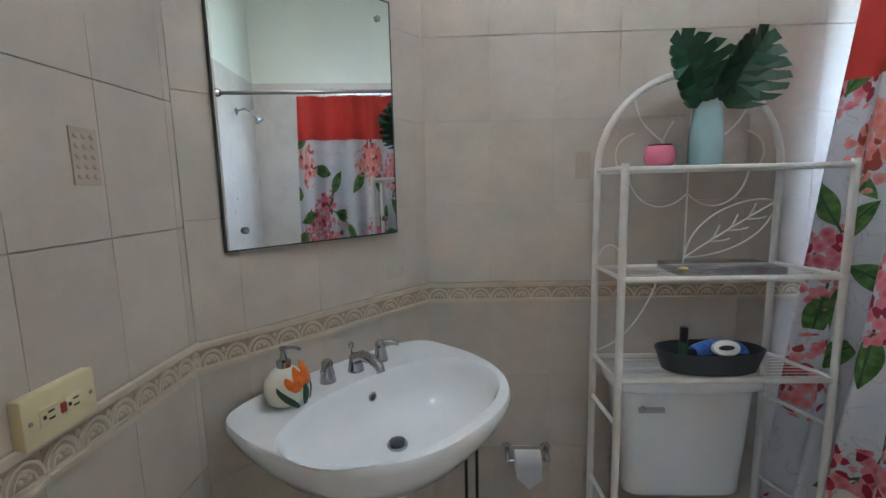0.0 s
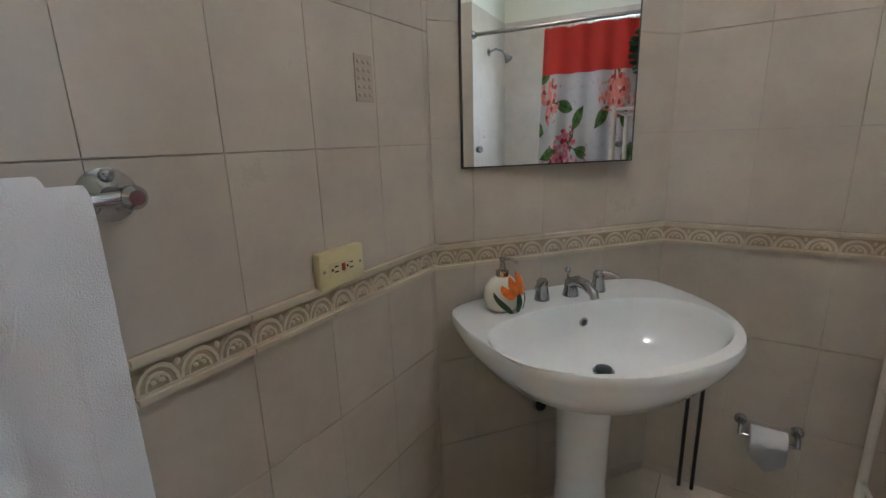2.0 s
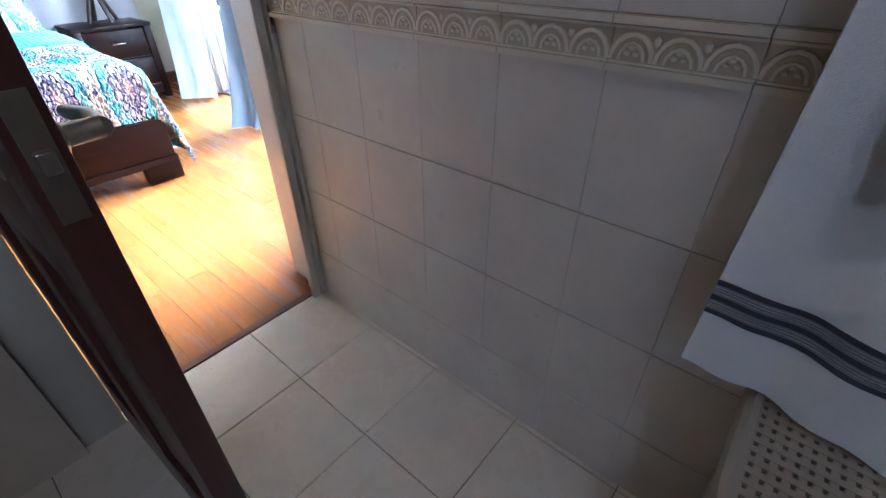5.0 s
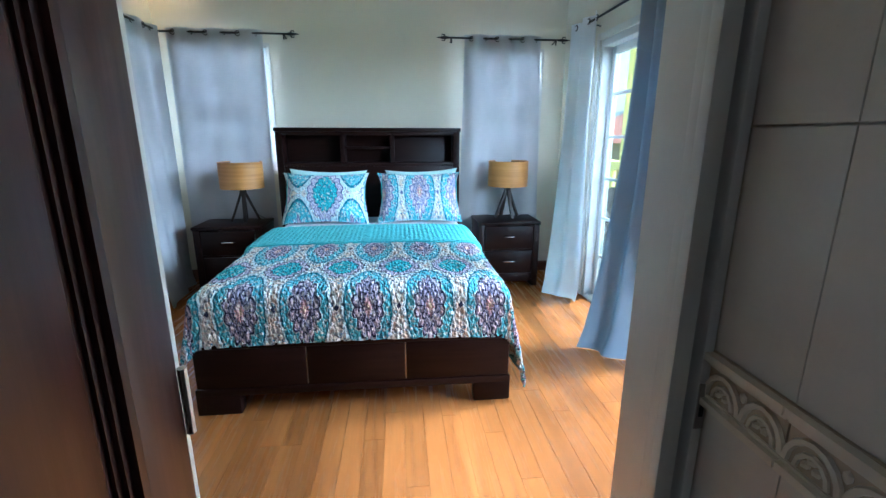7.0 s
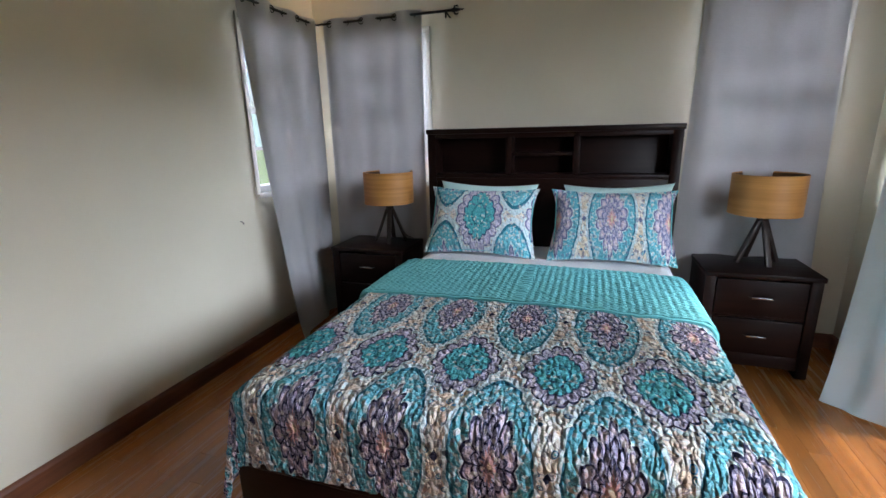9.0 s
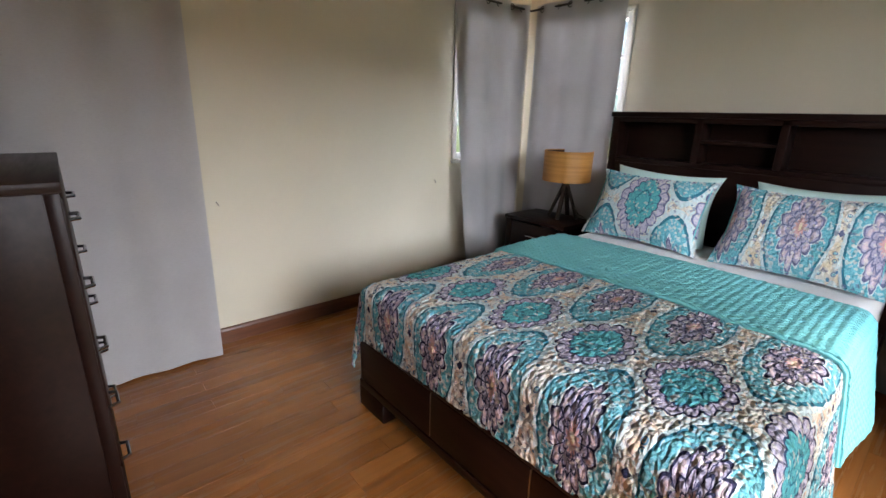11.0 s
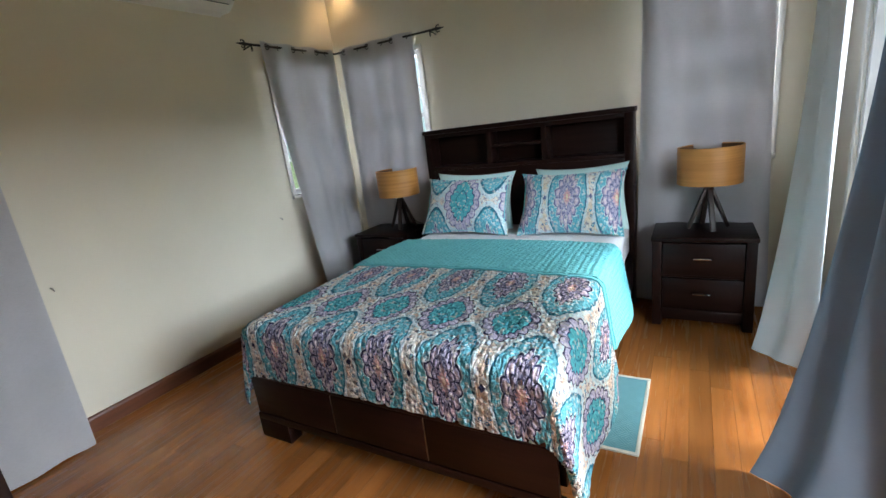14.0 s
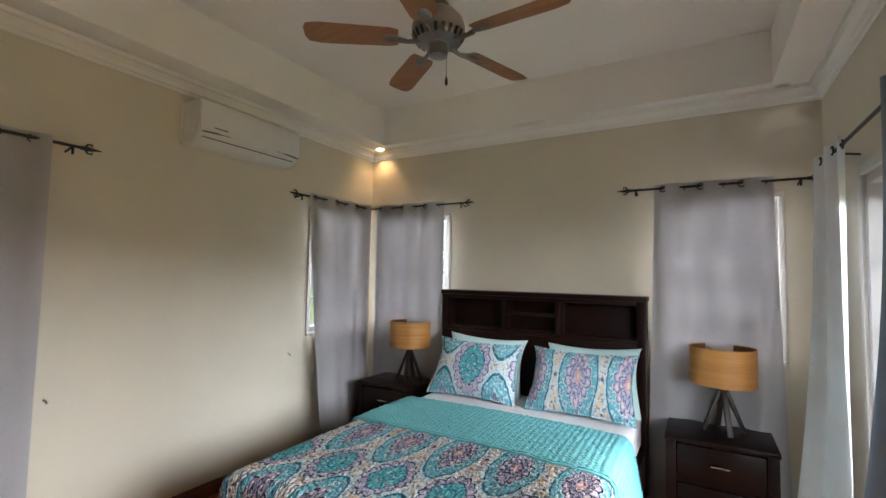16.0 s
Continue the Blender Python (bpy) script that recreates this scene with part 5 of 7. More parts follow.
# ---------- bathroom door and its frame ----------
def bathroom_door():
    HX, HY, W, H = 0.548, 1.425, 0.735, 2.04
    ang = math.degrees(math.atan2(0.70 - HY, 0.578 - HX))
    root = tagged(new("door_bathroom"), "dark mahogany panelled door standing open", kind="structure")
    root.matrix_world = pose(HX, HY, 0.008, 0, 0, ang)
    # local x runs from the hinge to the free edge, local y to the side seen on leaving the bathroom
    t = 0.04
    part("stile", box((0, -t, 0), (0.10, 0, H), 0.002), MAHOGANY, root)
    part("stile", box((W - 0.10, -t, 0), (W, 0, H), 0.002), MAHOGANY, root)
    rails = ((0, 0.22), (0.80, 0.96), (H - 0.12, H))
    for z0, z1 in rails:
        part("rail", box((0.10, -t, z0), (W - 0.10, 0, z1), 0.002), MAHOGANY, root)
    part("mullion", box((W / 2 - 0.05, -t, 0.22), (W / 2 + 0.05, 0, 0.80), 0.002), MAHOGANY, root)
    part("mullion", box((W / 2 - 0.05, -t, 0.96), (W / 2 + 0.05, 0, H - 0.12), 0.002), MAHOGANY, root)
    for x0, x1 in ((0.10, W / 2 - 0.05), (W / 2 + 0.05, W - 0.10)):
        for z0, z1 in ((0.22, 0.80), (0.96, H - 0.12)):
            bm = box((x0, -t + 0.012, z0), (x1, -0.012, z1))
            p = part("panel", bm, MAHOGANY, root)
            part("raised_field", box((x0 + 0.045, -0.013, z0 + 0.045), (x1 - 0.045, -0.003, z1 - 0.045), 0.006), MAHOGANY, p)
            for d0, d1, y1 in ((0.0, 0.012, 0.004), (0.012, 0.022, -0.003), (0.022, 0.030, -0.008)):
                for a, b in (((x0 + d0, -0.013, z0 + d0), (x0 + d1, y1, z1 - d0)), ((x1 - d1, -0.013, z0 + d0), (x1 - d0, y1, z1 - d0)), ((x0 + d1, -0.013, z0 + d0), (x1 - d1, y1, z0 + d1)), ((x0 + d1, -0.013, z1 - d1), (x1 - d1, y1, z1 - d0))):
                    part("moulding_strip", box(a, b), MAHOGANY, p, smooth=False)
    for s in (1, -1):
        y = 0.0 if s > 0 else -t
        bm = lathe([(0.026, 0.0), (0.026, 0.006), (0.012, 0.012), (0.011, 0.045)], 18, m=Matrix.Translation((W - 0.06, y, 0.99)) @ pose(0, 0, 0, -90 * s, 0, 0))
        tube([(W - 0.06, y + s * 0.045, 0.99), (W - 0.11, y + s * 0.05, 0.99), (W - 0.17, y + s * 0.045, 0.985)], [0.011, 0.010, 0.008], 10, bm)
        part("door_handle", bm, STEEL, root, "dark nickel lever handle")
    part("latch_plate", box((W - 0.001, -t + 0.008, 0.93), (W + 0.0015, -0.008, 1.05)), STEEL, root, smooth=False)
    part("latch_bolt", box((W, -t + 0.013, 0.98), (W + 0.012, -0.013, 1.0), 0.002), STEEL, root)
    for z in (0.2, 1.02, 1.84):
        part("hinge", tube([(-0.004, 0.004, z - 0.045), (-0.004, 0.004, z + 0.045)], 0.006, 8), STEEL, root)
    fr = tagged(new("door_frame"), "white painted door frame with stepped casing", kind="structure")
    def strip(nm, a, b, bev=0.003):
        part(nm, box(a, b, bev), WHITEWOOD, fr)
    # right jamb beside the towel wall
    strip("jamb", (1.246, 1.452, 0), (1.2616, YS + 0.004, 2.08))
    strip("jamb_stop", (1.222, 1.485, 0), (1.246, 1.515, 2.08))
    strip("casing", (1.192, 1.430, 0), (1.219, 1.452, 2.14))
    strip("casing_groove", (1.219, 1.446, 0), (1.229, 1.452, 2.14), 0.0)
    strip("casing_step", (1.229, 1.422, 0), (1.2445, 1.452, 2.14))
    strip("casing", (1.263, YS, 0), (1.34, YS + 0.018, 2.14))
    strip("casing_step", (1.275, YS + 0.016, 0), (1.325, YS + 0.026, 2.14))
    # left jamb beside the hinge
    strip("jamb", (0.416, 1.45, 0), (0.434, YS + 0.004, 2.08))
    strip("casing", (0.38, 1.404, 0), (0.505, 1.452, 2.14))
    strip("casing", (0.35, YSW, 0), (0.432, YS + 0.018, 2.14))
    strip("head", (0.434, 1.45, 2.06), (1.246, YS + 0.004, 2.08))
    strip("head_casing", (0.35, YSW, 2.082), (1.262, YS + 0.018, 2.15))
    strip("head_casing", (0.38, 1.404, 2.07), (XT, 1.452, 2.15))
    part("strike_plate", box((1.2305, 1.4205, 0.945), (1.2435, 1.4225, 1.015)), STEEL, fr, smooth=False)
    part("strike_hole", box((1.234, 1.4195, 0.965), (1.240, 1.421, 0.995)), BLACK, fr, smooth=False)
    struct("threshold", box((0.434, 1.462, -0.01), (1.222, 1.49, 0.001)), REDDISH, "red-brown wooden threshold strip")


bathroom_door()


# ---------- windows ----------
def window(name, axis, at, out, hole, rows=4, cols=2):
    a0, a1, z0, z1 = hole
    root = tagged(new(name), "white framed sash window with small panes", kind="structure")
    def b(u0, u1, w0, w1, d0, d1):
        p, q = sorted((at + out * d0, at + out * d1))
        return ((p, u0, w0), (q, u1, w1)) if axis == "x" else ((u0, p, w0), (u1, q, w1))
    t = 0.045
    for args in ((a0, a0 + t, z0, z1), (a1 - t, a1, z0, z1), (a0 + t, a1 - t, z0, z0 + t), (a0 + t, a1 - t, z1 - t, z1)):
        part("window_frame", box(*b(*args, 0.02, 0.10), 0.003), ALU, root)
    for k in range(1, cols):
        u = a0 + t + (a1 - a0 - 2 * t) * k / cols
        part("glazing_bar", box(*b(u - 0.011, u + 0.011, z0 + t, z1 - t, 0.045, 0.075)), ALU, root, smooth=False)
    for k in range(1, rows):
        w = z0 + t + (z1 - z0 - 2 * t) * k / rows
        h = 0.02 if k == rows // 2 else 0.011
        part("glazing_bar", box(*b(a0 + t, a1 - t, w - h, w + h, 0.043, 0.077)), ALU, root, smooth=False)
    pane = part("pane", box(*b(a0 + t, a1 - t, z0 + t, z1 - t, 0.058, 0.062)), GLASS, root, smooth=False)
    pane.visible_shadow = False
    part("window_sill", box(*b(a0 - 0.03, a1 + 0.03, z0 - 0.03, z0, -0.03, 0.10), 0.004), WHITEWOOD, root)
    for args in ((a0 - 0.03, a0, z0, z1), (a1, a1 + 0.03, z0, z1), (a0 - 0.03, a1 + 0.03, z1, z1 + 0.03)):
        part("casing", box(*b(*args, -0.012, 0.0), 0.002), WHITEWOOD, root)


window("window_1", "x", XW, -1, WIN_W)
window("window_2", "y", YN, 1, WIN_L)
window("window_3", "y", YN, 1, WIN_R)
window("window_4", "x", XW, -1, WIN_W2)


def balcony_door():
    root = tagged(new("door_balcony"), "white aluminium sliding glass door, half open", kind="structure")
    y0, y1, _, zt = DOOR_E
    def b(nm, ya, yb, za, zb, xa, xb, bev=0.003):
        return part(nm, box((XE + xa, ya, za), (XE + xb, yb, zb), bev), ALU, root)
    b("outer_frame", y1 - 0.04, y1, 0.0, zt, 0.0, 0.13)
    b("outer_frame", y0, y0 + 0.04, 0.0, zt, 0.0, 0.13)
    b("outer_frame", y0 + 0.04, y1 - 0.04, zt - 0.05, zt, 0.0, 0.13)
    b("track", y0 + 0.04, y1 - 0.04, 0.0, 0.022, 0.0, 0.13)
    b("track_rib", y0 + 0.04, y1 - 0.04, 0.022, 0.034, 0.03, 0.036, 0.0)
    b("track_rib", y0 + 0.04, y1 - 0.04, 0.022, 0.034, 0.075, 0.081, 0.0)

    def leaf(ya, yb, xa, handle):
        s = 0.055
        z0, z1 = 0.034, zt - 0.05
        b("stile", ya, ya + s, z0, z1, xa, xa + 0.035)
        b("stile", yb - s, yb, z0, z1, xa, xa + 0.035)
        b("rail", ya + s, yb - s, z0, z0 + 0.075, xa, xa + 0.035)
        b("rail", ya + s, yb - s, z1 - 0.06, z1, xa, xa + 0.035)
        cols = 2
        for k in range(1, cols):
            y = ya + s + (yb - ya - 2 * s) * k / cols
            b("glazing_bar", y - 0.011, y + 0.011, z0 + 0.075, z1 - 0.06, xa + 0.008, xa + 0.027, 0.0)
        for z in (0.375, 0.70, 1.02, 1.345, 1.665):
            b("glazing_bar", ya + s, yb - s, z - 0.011, z + 0.011, xa + 0.006, xa + 0.029, 0.0)
        pane = part("pane", box((XE + xa + 0.016, ya + s, z0 + 0.075), (XE + xa + 0.019, yb - s, z1 - 0.06)), DOORGLASS, root, smooth=False)
        pane.visible_shadow = False
        if handle:
            part("pull_handle", box((XE + xa - 0.02, ya + 0.014, 0.86), (XE + xa, ya + 0.034, 1.08), 0.006), BLACK, root, "black pull handle")

    leaf(3.66, 4.42, 0.075, False)
    leaf(3.01, 3.74, 0.030, True)
    for ya, yb, za, zb in ((y1, y1 + 0.05, 0.0, zt + 0.05), (y0 - 0.05, y1, zt, zt + 0.05), (y0 - 0.05, y0, 0.0, zt)):
        part("casing", box((XE - 0.015, ya, za), (XE, yb, zb), 0.003), WHITEWOOD, root)


balcony_door()


# ---------- curtains and rods ----------
def curtain(name, a, b, ztop, zbot, folds, material, label, amp=0.03, low=None, group="", rings=True, spill=0.0, seed=0.0, bell=1.25):
    """An eyelet curtain from a to b at the top (x, y); low gives the two ends at the floor."""
    A, B = Vector(a), Vector(b)
    LA, LB = (Vector(low[0]), Vector(low[1])) if low else (A, B)
    out = Vector((-(B - A).y, (B - A).x)).normalized()
    root = thing(name, pose(A.x, A.y, 0), label, "curtain", group)
    width = (B - A).length

    def fn(u, v):
        k = v ** bell
        p = A.lerp(B, u).lerp(LA.lerp(LB, u), k)
        ph = 2 * math.pi * folds * u
        w = amp * (math.cos(ph) * (1 - 0.35 * v) + 0.35 * v * math.sin(ph * 0.53 + seed + 1.5 * v))
        w += 0.010 * v * noise.noise(Vector((u * 5 + seed, v * 3, seed)))
        z = ztop - v * (ztop - zbot)
        if v > 0.93 and spill:
            w += spill * ((v - 0.93) / 0.07) ** 1.5 * (0.6 + 0.4 * math.sin(ph * 0.8 + seed))
        p = p + out * w
        return p.x - A.x, p.y - A.y, z

    part("cloth", grid(fn, 16 * max(folds, 3), 54, lambda u, v: (u * width * 1.6, v * 2.2), 0.002), material, root)
    if rings:
        for k in range(2 * folds):
            u = (k + 0.5) / (2 * folds)
            p = A.lerp(B, u)
            d = (B - A).normalized()
            pts = []
            for i in range(18):
                t = 2 * math.pi * i / 18
                q = d * (0.020 * math.cos(t)) + out * (0.006 * (1 if k % 2 else -1))
                pts.append((p.x - A.x + q.x, p.y - A.y + q.y, ztop - 0.035 + 0.020 * math.sin(t)))
            part("eyelet", tube(pts, 0.004, 6, loop=True), IRON, root)
    return root


def rod(name, a, b, z, ends, wall, label, ball=False):
    """A curtain rod from a to b (x, y); ends: which ends have a finial; wall: where its brackets reach."""
    A, B = Vector((*a, z)), Vector((*b, z))
    d = (B - A).normalized()
    root = thing(name, pose(A.x, A.y, z), label, "curtain rod")
    part("bar", tube([(0, 0, 0), tuple(B - A)], 0.0085, 10), IRON, root)
    for which in ends:
        p, s = (B - A, 1) if which else (Vector((0, 0, 0)), -1)
        if ball:
            part("finial", blob(p + d * s * 0.01, 0.022), IRON, root)
        else:
            q = d * s
            bm = tube([p, p + q * 0.03, p + q * 0.045, p + q * 0.10], [0.010, 0.013, 0.012, 0.002], 8)
            for sz in (1, -1):
                tube([p + q * 0.02, p + q * 0.035 + Vector((0, 0, 0.024 * sz)), p + q * 0.055 + Vector((0, 0, 0.026 * sz)), p + q * 0.058 + Vector((0, 0, 0.014 * sz))], [0.005, 0.006, 0.005, 0.002], 6, bm)
            part("finial", bm, IRON, root)
        o = p - d * s * 0.03
        bm = tube([o, o + Vector((wall[0], wall[1], -0.0)) * 0.5 + Vector((0, 0, -0.012)), o + Vector((wall[0], wall[1], -0.02))], 0.0055, 8)
        tube([o, o + Vector((0, 0, -0.045))], [0.007, 0.006], 8, bm)
        part("bracket", bm, IRON, root)


ZR = 2.19
rod("curtain_rod", (XW + 0.09, 4.20), (XW + 0.09, YN - 0.10), ZR, (0,), (-0.09, 0), "black iron curtain rod with a spear finial")
rod("curtain_rod", (XW + 0.10, YN - 0.10), (-0.09, YN - 0.10), ZR, (1,), (0, 0.10), "black iron curtain rod with a spear finial")
rod("curtain_rod", (1.29, YN - 0.10), (2.30, YN - 0.10), ZR, (0, 1), (0, 0.10), "black iron curtain rod with spear finials")
rod("curtain_rod", (XW + 0.09, 1.72), (XW + 0.09, 2.70), ZR, (1,), (-0.09, 0), "black iron curtain rod with a spear finial")
rod("curtain_rod", (2.30, 4.53), (2.30, 1.75), ZR, (0, 1), (0.10, 0), "long black curtain rod over the balcony door", True)
curtain("window_curtain", (XW + 0.09, 5.10), (XW + 0.09, 4.30), ZR + 0.03, 0.015, 3, GREYCLOTH, "grey linen eyelet curtain drawn across a window", 0.017, ((XW + 0.12, 5.04), (XW + 0.22, 4.42)), "grey curtains", spill=0.03, seed=1.0)
curtain("window_curtain", (-1.08, YN - 0.10), (-0.30, YN - 0.10), ZR + 0.03, 0.015, 3, GREYCLOTH, "grey linen eyelet curtain drawn across a window", 0.017, ((-1.08, YN - 0.10), (-0.31, YN - 0.10)), "grey curtains", seed=2.2)
curtain("window_curtain", (1.44, YN - 0.10), (2.135, YN - 0.10), ZR + 0.03, 0.015, 3, GREYCLOTH, "grey linen eyelet curtain drawn across a window", 0.017, ((1.385, YN - 0.10), (2.20, YN - 0.10)), "grey curtains", seed=3.7)
curtain("window_curtain", (XW + 0.09, 2.58), (XW + 0.09, 1.74), ZR + 0.03, 0.015, 3, GREYCLOTH, "grey linen eyelet curtain drawn across a window", 0.017, ((XW + 0.16, 2.55), (XW + 0.17, 1.76)), "grey curtains", seed=5.1)
curtain("balcony_curtain", (2.30, 4.31), (2.29, 4.76), ZR + 0.04, 0.012, 2, WHITECLOTH, "sheer white curtain gathered at the balcony door", 0.026, ((2.32, 4.27), (2.09, 4.52)), "balcony curtains", spill=0.03, seed=0.6, bell=2.0)
curtain("balcony_curtain", (2.30, 3.28), (2.30, 3.62), ZR + 0.04, 0.004, 2, BLUECLOTH, "blue-grey curtain gathered at the balcony door, pooling on the floor", 0.055, ((2.33, 3.17), (2.00, 3.49)), "balcony curtains", spill=0.03, seed=2.0, bell=2.3)


# ---------- bed ----------
def bed():
    X0, X1, YF = -0.19, 1.38, 2.955
    xc = 0.595
    root = thing("bed", pose(xc, 0, 0), "dark espresso wooden queen bed with a bookcase headboard", "bed")
    def p(nm, a, b, bev=0.006, par=root, mat_=ESPRESSO, lab=""):
        return part(nm, box((a[0] - xc, a[1], a[2]), (b[0] - xc, b[1], b[2]), bev), mat_, par, lab)
    foot = p("footboard", (X0 + 0.03, YF + 0.008, 0.10), (X1 - 0.03, YF + 0.06, 0.375))
    p("foot_cap", (X0, YF, 0.352), (X1, YF + 0.07, 0.378), 0.004, foot)
    for x0, x1 in ((X0, 0.02), (1.19, X1)):
        p("leg", (x0, YF - 0.004, 0.0), (x1, YF + 0.07, 0.105))
    for a, b in ((X0 + 0.01, 0.348), (0.354, 0.836), (0.842, X1 - 0.01)):
        p("drawer_front", (a, YF, 0.145), (b, YF + 0.02, 0.350), 0.004, foot)
    p("lower_rail", (X0, YF - 0.002, 0.10), (X1, YF + 0.03, 0.140), 0.004, foot)
    for x in (0.351, 0.839):
        p("gap_strip", (x - 0.0016, YF + 0.0002, 0.15), (x + 0.0016, YF + 0.012, 0.345), 0.0, foot, STEEL, "thin light metal strip")
    for x in (X0, X1 - 0.035):
        p("side_rail", (x, YF + 0.07, 0.14), (x + 0.035, 5.06, 0.36))
    p("mattress", (X0 + 0.05, YF + 0.08, 0.20), (X1 - 0.05, 5.04, 0.595), 0.05, root, SHEET, "white mattress under a white sheet")
    # headboard with three open compartments
    hx0, hx1, hy0, hy1, ht = -0.245, 1.39, 5.05, 5.215, 1.42
    head = p("headboard_back", (hx0 + 0.03, hy1 - 0.02, 0.3), (hx1 - 0.03, hy1, ht - 0.03))
    p("head_post", (hx0, hy0, 0.0), (hx0 + 0.06, hy1, ht - 0.03))
    p("head_post", (hx1 - 0.06, hy0, 0.0), (hx1, hy1, ht - 0.03))
    p("head_top", (hx0 - 0.008, hy0 - 0.012, ht - 0.035), (hx1 + 0.008, hy1 + 0.005, ht), 0.006)
    p("head_panel", (hx0 + 0.06, hy0 + 0.006, 0.30), (hx1 - 0.06, hy0 + 0.03, 1.10))
    p("head_shelf", (hx0 + 0.06, hy0, 1.085), (hx1 - 0.06, hy1 - 0.02, 1.115), 0.003)
    p("head_rail", (hx0 + 0.06, hy0, 1.355), (hx1 - 0.06, hy0 + 0.02, ht - 0.035), 0.003)
    for x in (0.335, 0.775):
        p("divider", (x - 0.02, hy0, 1.115), (x + 0.02, hy1 - 0.02, ht - 0.035), 0.003)
    p("small_shelf", (0.355, hy0 + 0.01, 1.235), (0.755, hy1 - 0.02, 1.255), 0.002)

    # quilt, draped over the top, the front and both sides
    q = thing("quilt", pose(xc, 0, 0), "teal, cream and navy medallion quilt with a turned-back teal edge", "quilt")
    half, top = 0.765, 0.622

    def bend(s, lim, r=0.055):
        """Arc length past the edge becomes an outward and a downward way."""
        if s <= lim - r:
            return s, 0.0
        a = (s - (lim - r)) / r
        if a < math.pi / 2:
            return lim - r + r * math.sin(a), r * (1 - math.cos(a))
        return lim, r + (s - (lim - r) - r * math.pi / 2)

    def sheet(s, y_len, yback, lift, fr=True):
        side = math.copysign(1.0, s)
        x, dz = bend(abs(s), half)
        yy, dzf = bend(y_len, yback - 2.965)
        y = yback - yy
        drop = max(dz, dzf) + 0.25 * min(dz, dzf)
        flare = 0.20 * max(0.0, dz - 0.05)
        z = top + lift - drop
        crown = 0.018 * math.cos(min(1.0, abs(s) / half) * math.pi / 2) ** 0.6
        wav = 0.014 * max(0.0, dz - 0.04) / 0.3 * math.sin(9 * y + 1.3 * side) + 0.005 * noise.noise(Vector((s * 3, y * 3, 1.0)))
        puff = 0.006 * (noise.noise(Vector((s * 34, y_len * 24, 3.0))) + 0.8 * noise.noise(Vector((s * 62, y_len * 45, 7.0))))
        X = side * (x + flare + wav + lift + (0.5 * puff if dz > 0.06 else 0.0))
        Z = z + crown + (puff if drop < 0.08 else 0.0) + 0.004 * noise.noise(Vector((s * 2, y * 2, 5)))
        return X, y - lift * (dzf > 0.05) - (puff if dzf > 0.06 else 0.0) - 0.03 * max(0.0, dz - 0.1) * (dzf > 0.03), Z

    ysplit = 3.87
    sl, sr = -(half + 0.36), half + 0.47
    tot = (ysplit - 2.965) + 0.245
    def fn(u, v):
        s = sl + (sr - sl) * u
        return sheet(s, v * tot, ysplit, 0.0)
    part("printed_cover", grid(fn, 190, 110, lambda u, v: (sl + (sr - sl) * u + 0.232, v * tot - 0.93), 0.012), QUILT, q)
    yb = 4.42
    def fn2(u, v):
        s = (sl + 0.02) + (sr - 0.14 - sl) * u
        X, Y, Z = sheet(s, v * (yb - ysplit + 0.02), yb, 0.014)
        return X, Y, Z + 0.006 * math.sin(math.pi * v)
    part("turned_back_edge", grid(fn2, 150, 44, lambda u, v: (sl + (sr - sl) * u, v * 0.62), 0.014), TEALQ, q, "teal quilted underside folded back")
    hem = [fn2(k / 60, 1.0) for k in range(61)]
    part("hem", tube([(a, b - 0.004, c + 0.004) for a, b, c in hem], 0.008, 6), TEALQ, q)
    # sheet band
    def fs(u, v):
        s = -(half + 0.16) + 2 * (half + 0.16) * u
        x, dz = bend(abs(s), half - 0.01)
        return math.copysign(x, s), 5.04 - 0.75 * v, 0.612 - dz + 0.006 * noise.noise(Vector((u * 9, v * 5, 2)))
    sh = thing("bed_sheet", pose(xc, 0, 0), "white cotton sheet tucked under the pillows", "sheet")
    part("sheet", grid(fs, 60, 24, thick=0.006), SHEET, sh)


bed()


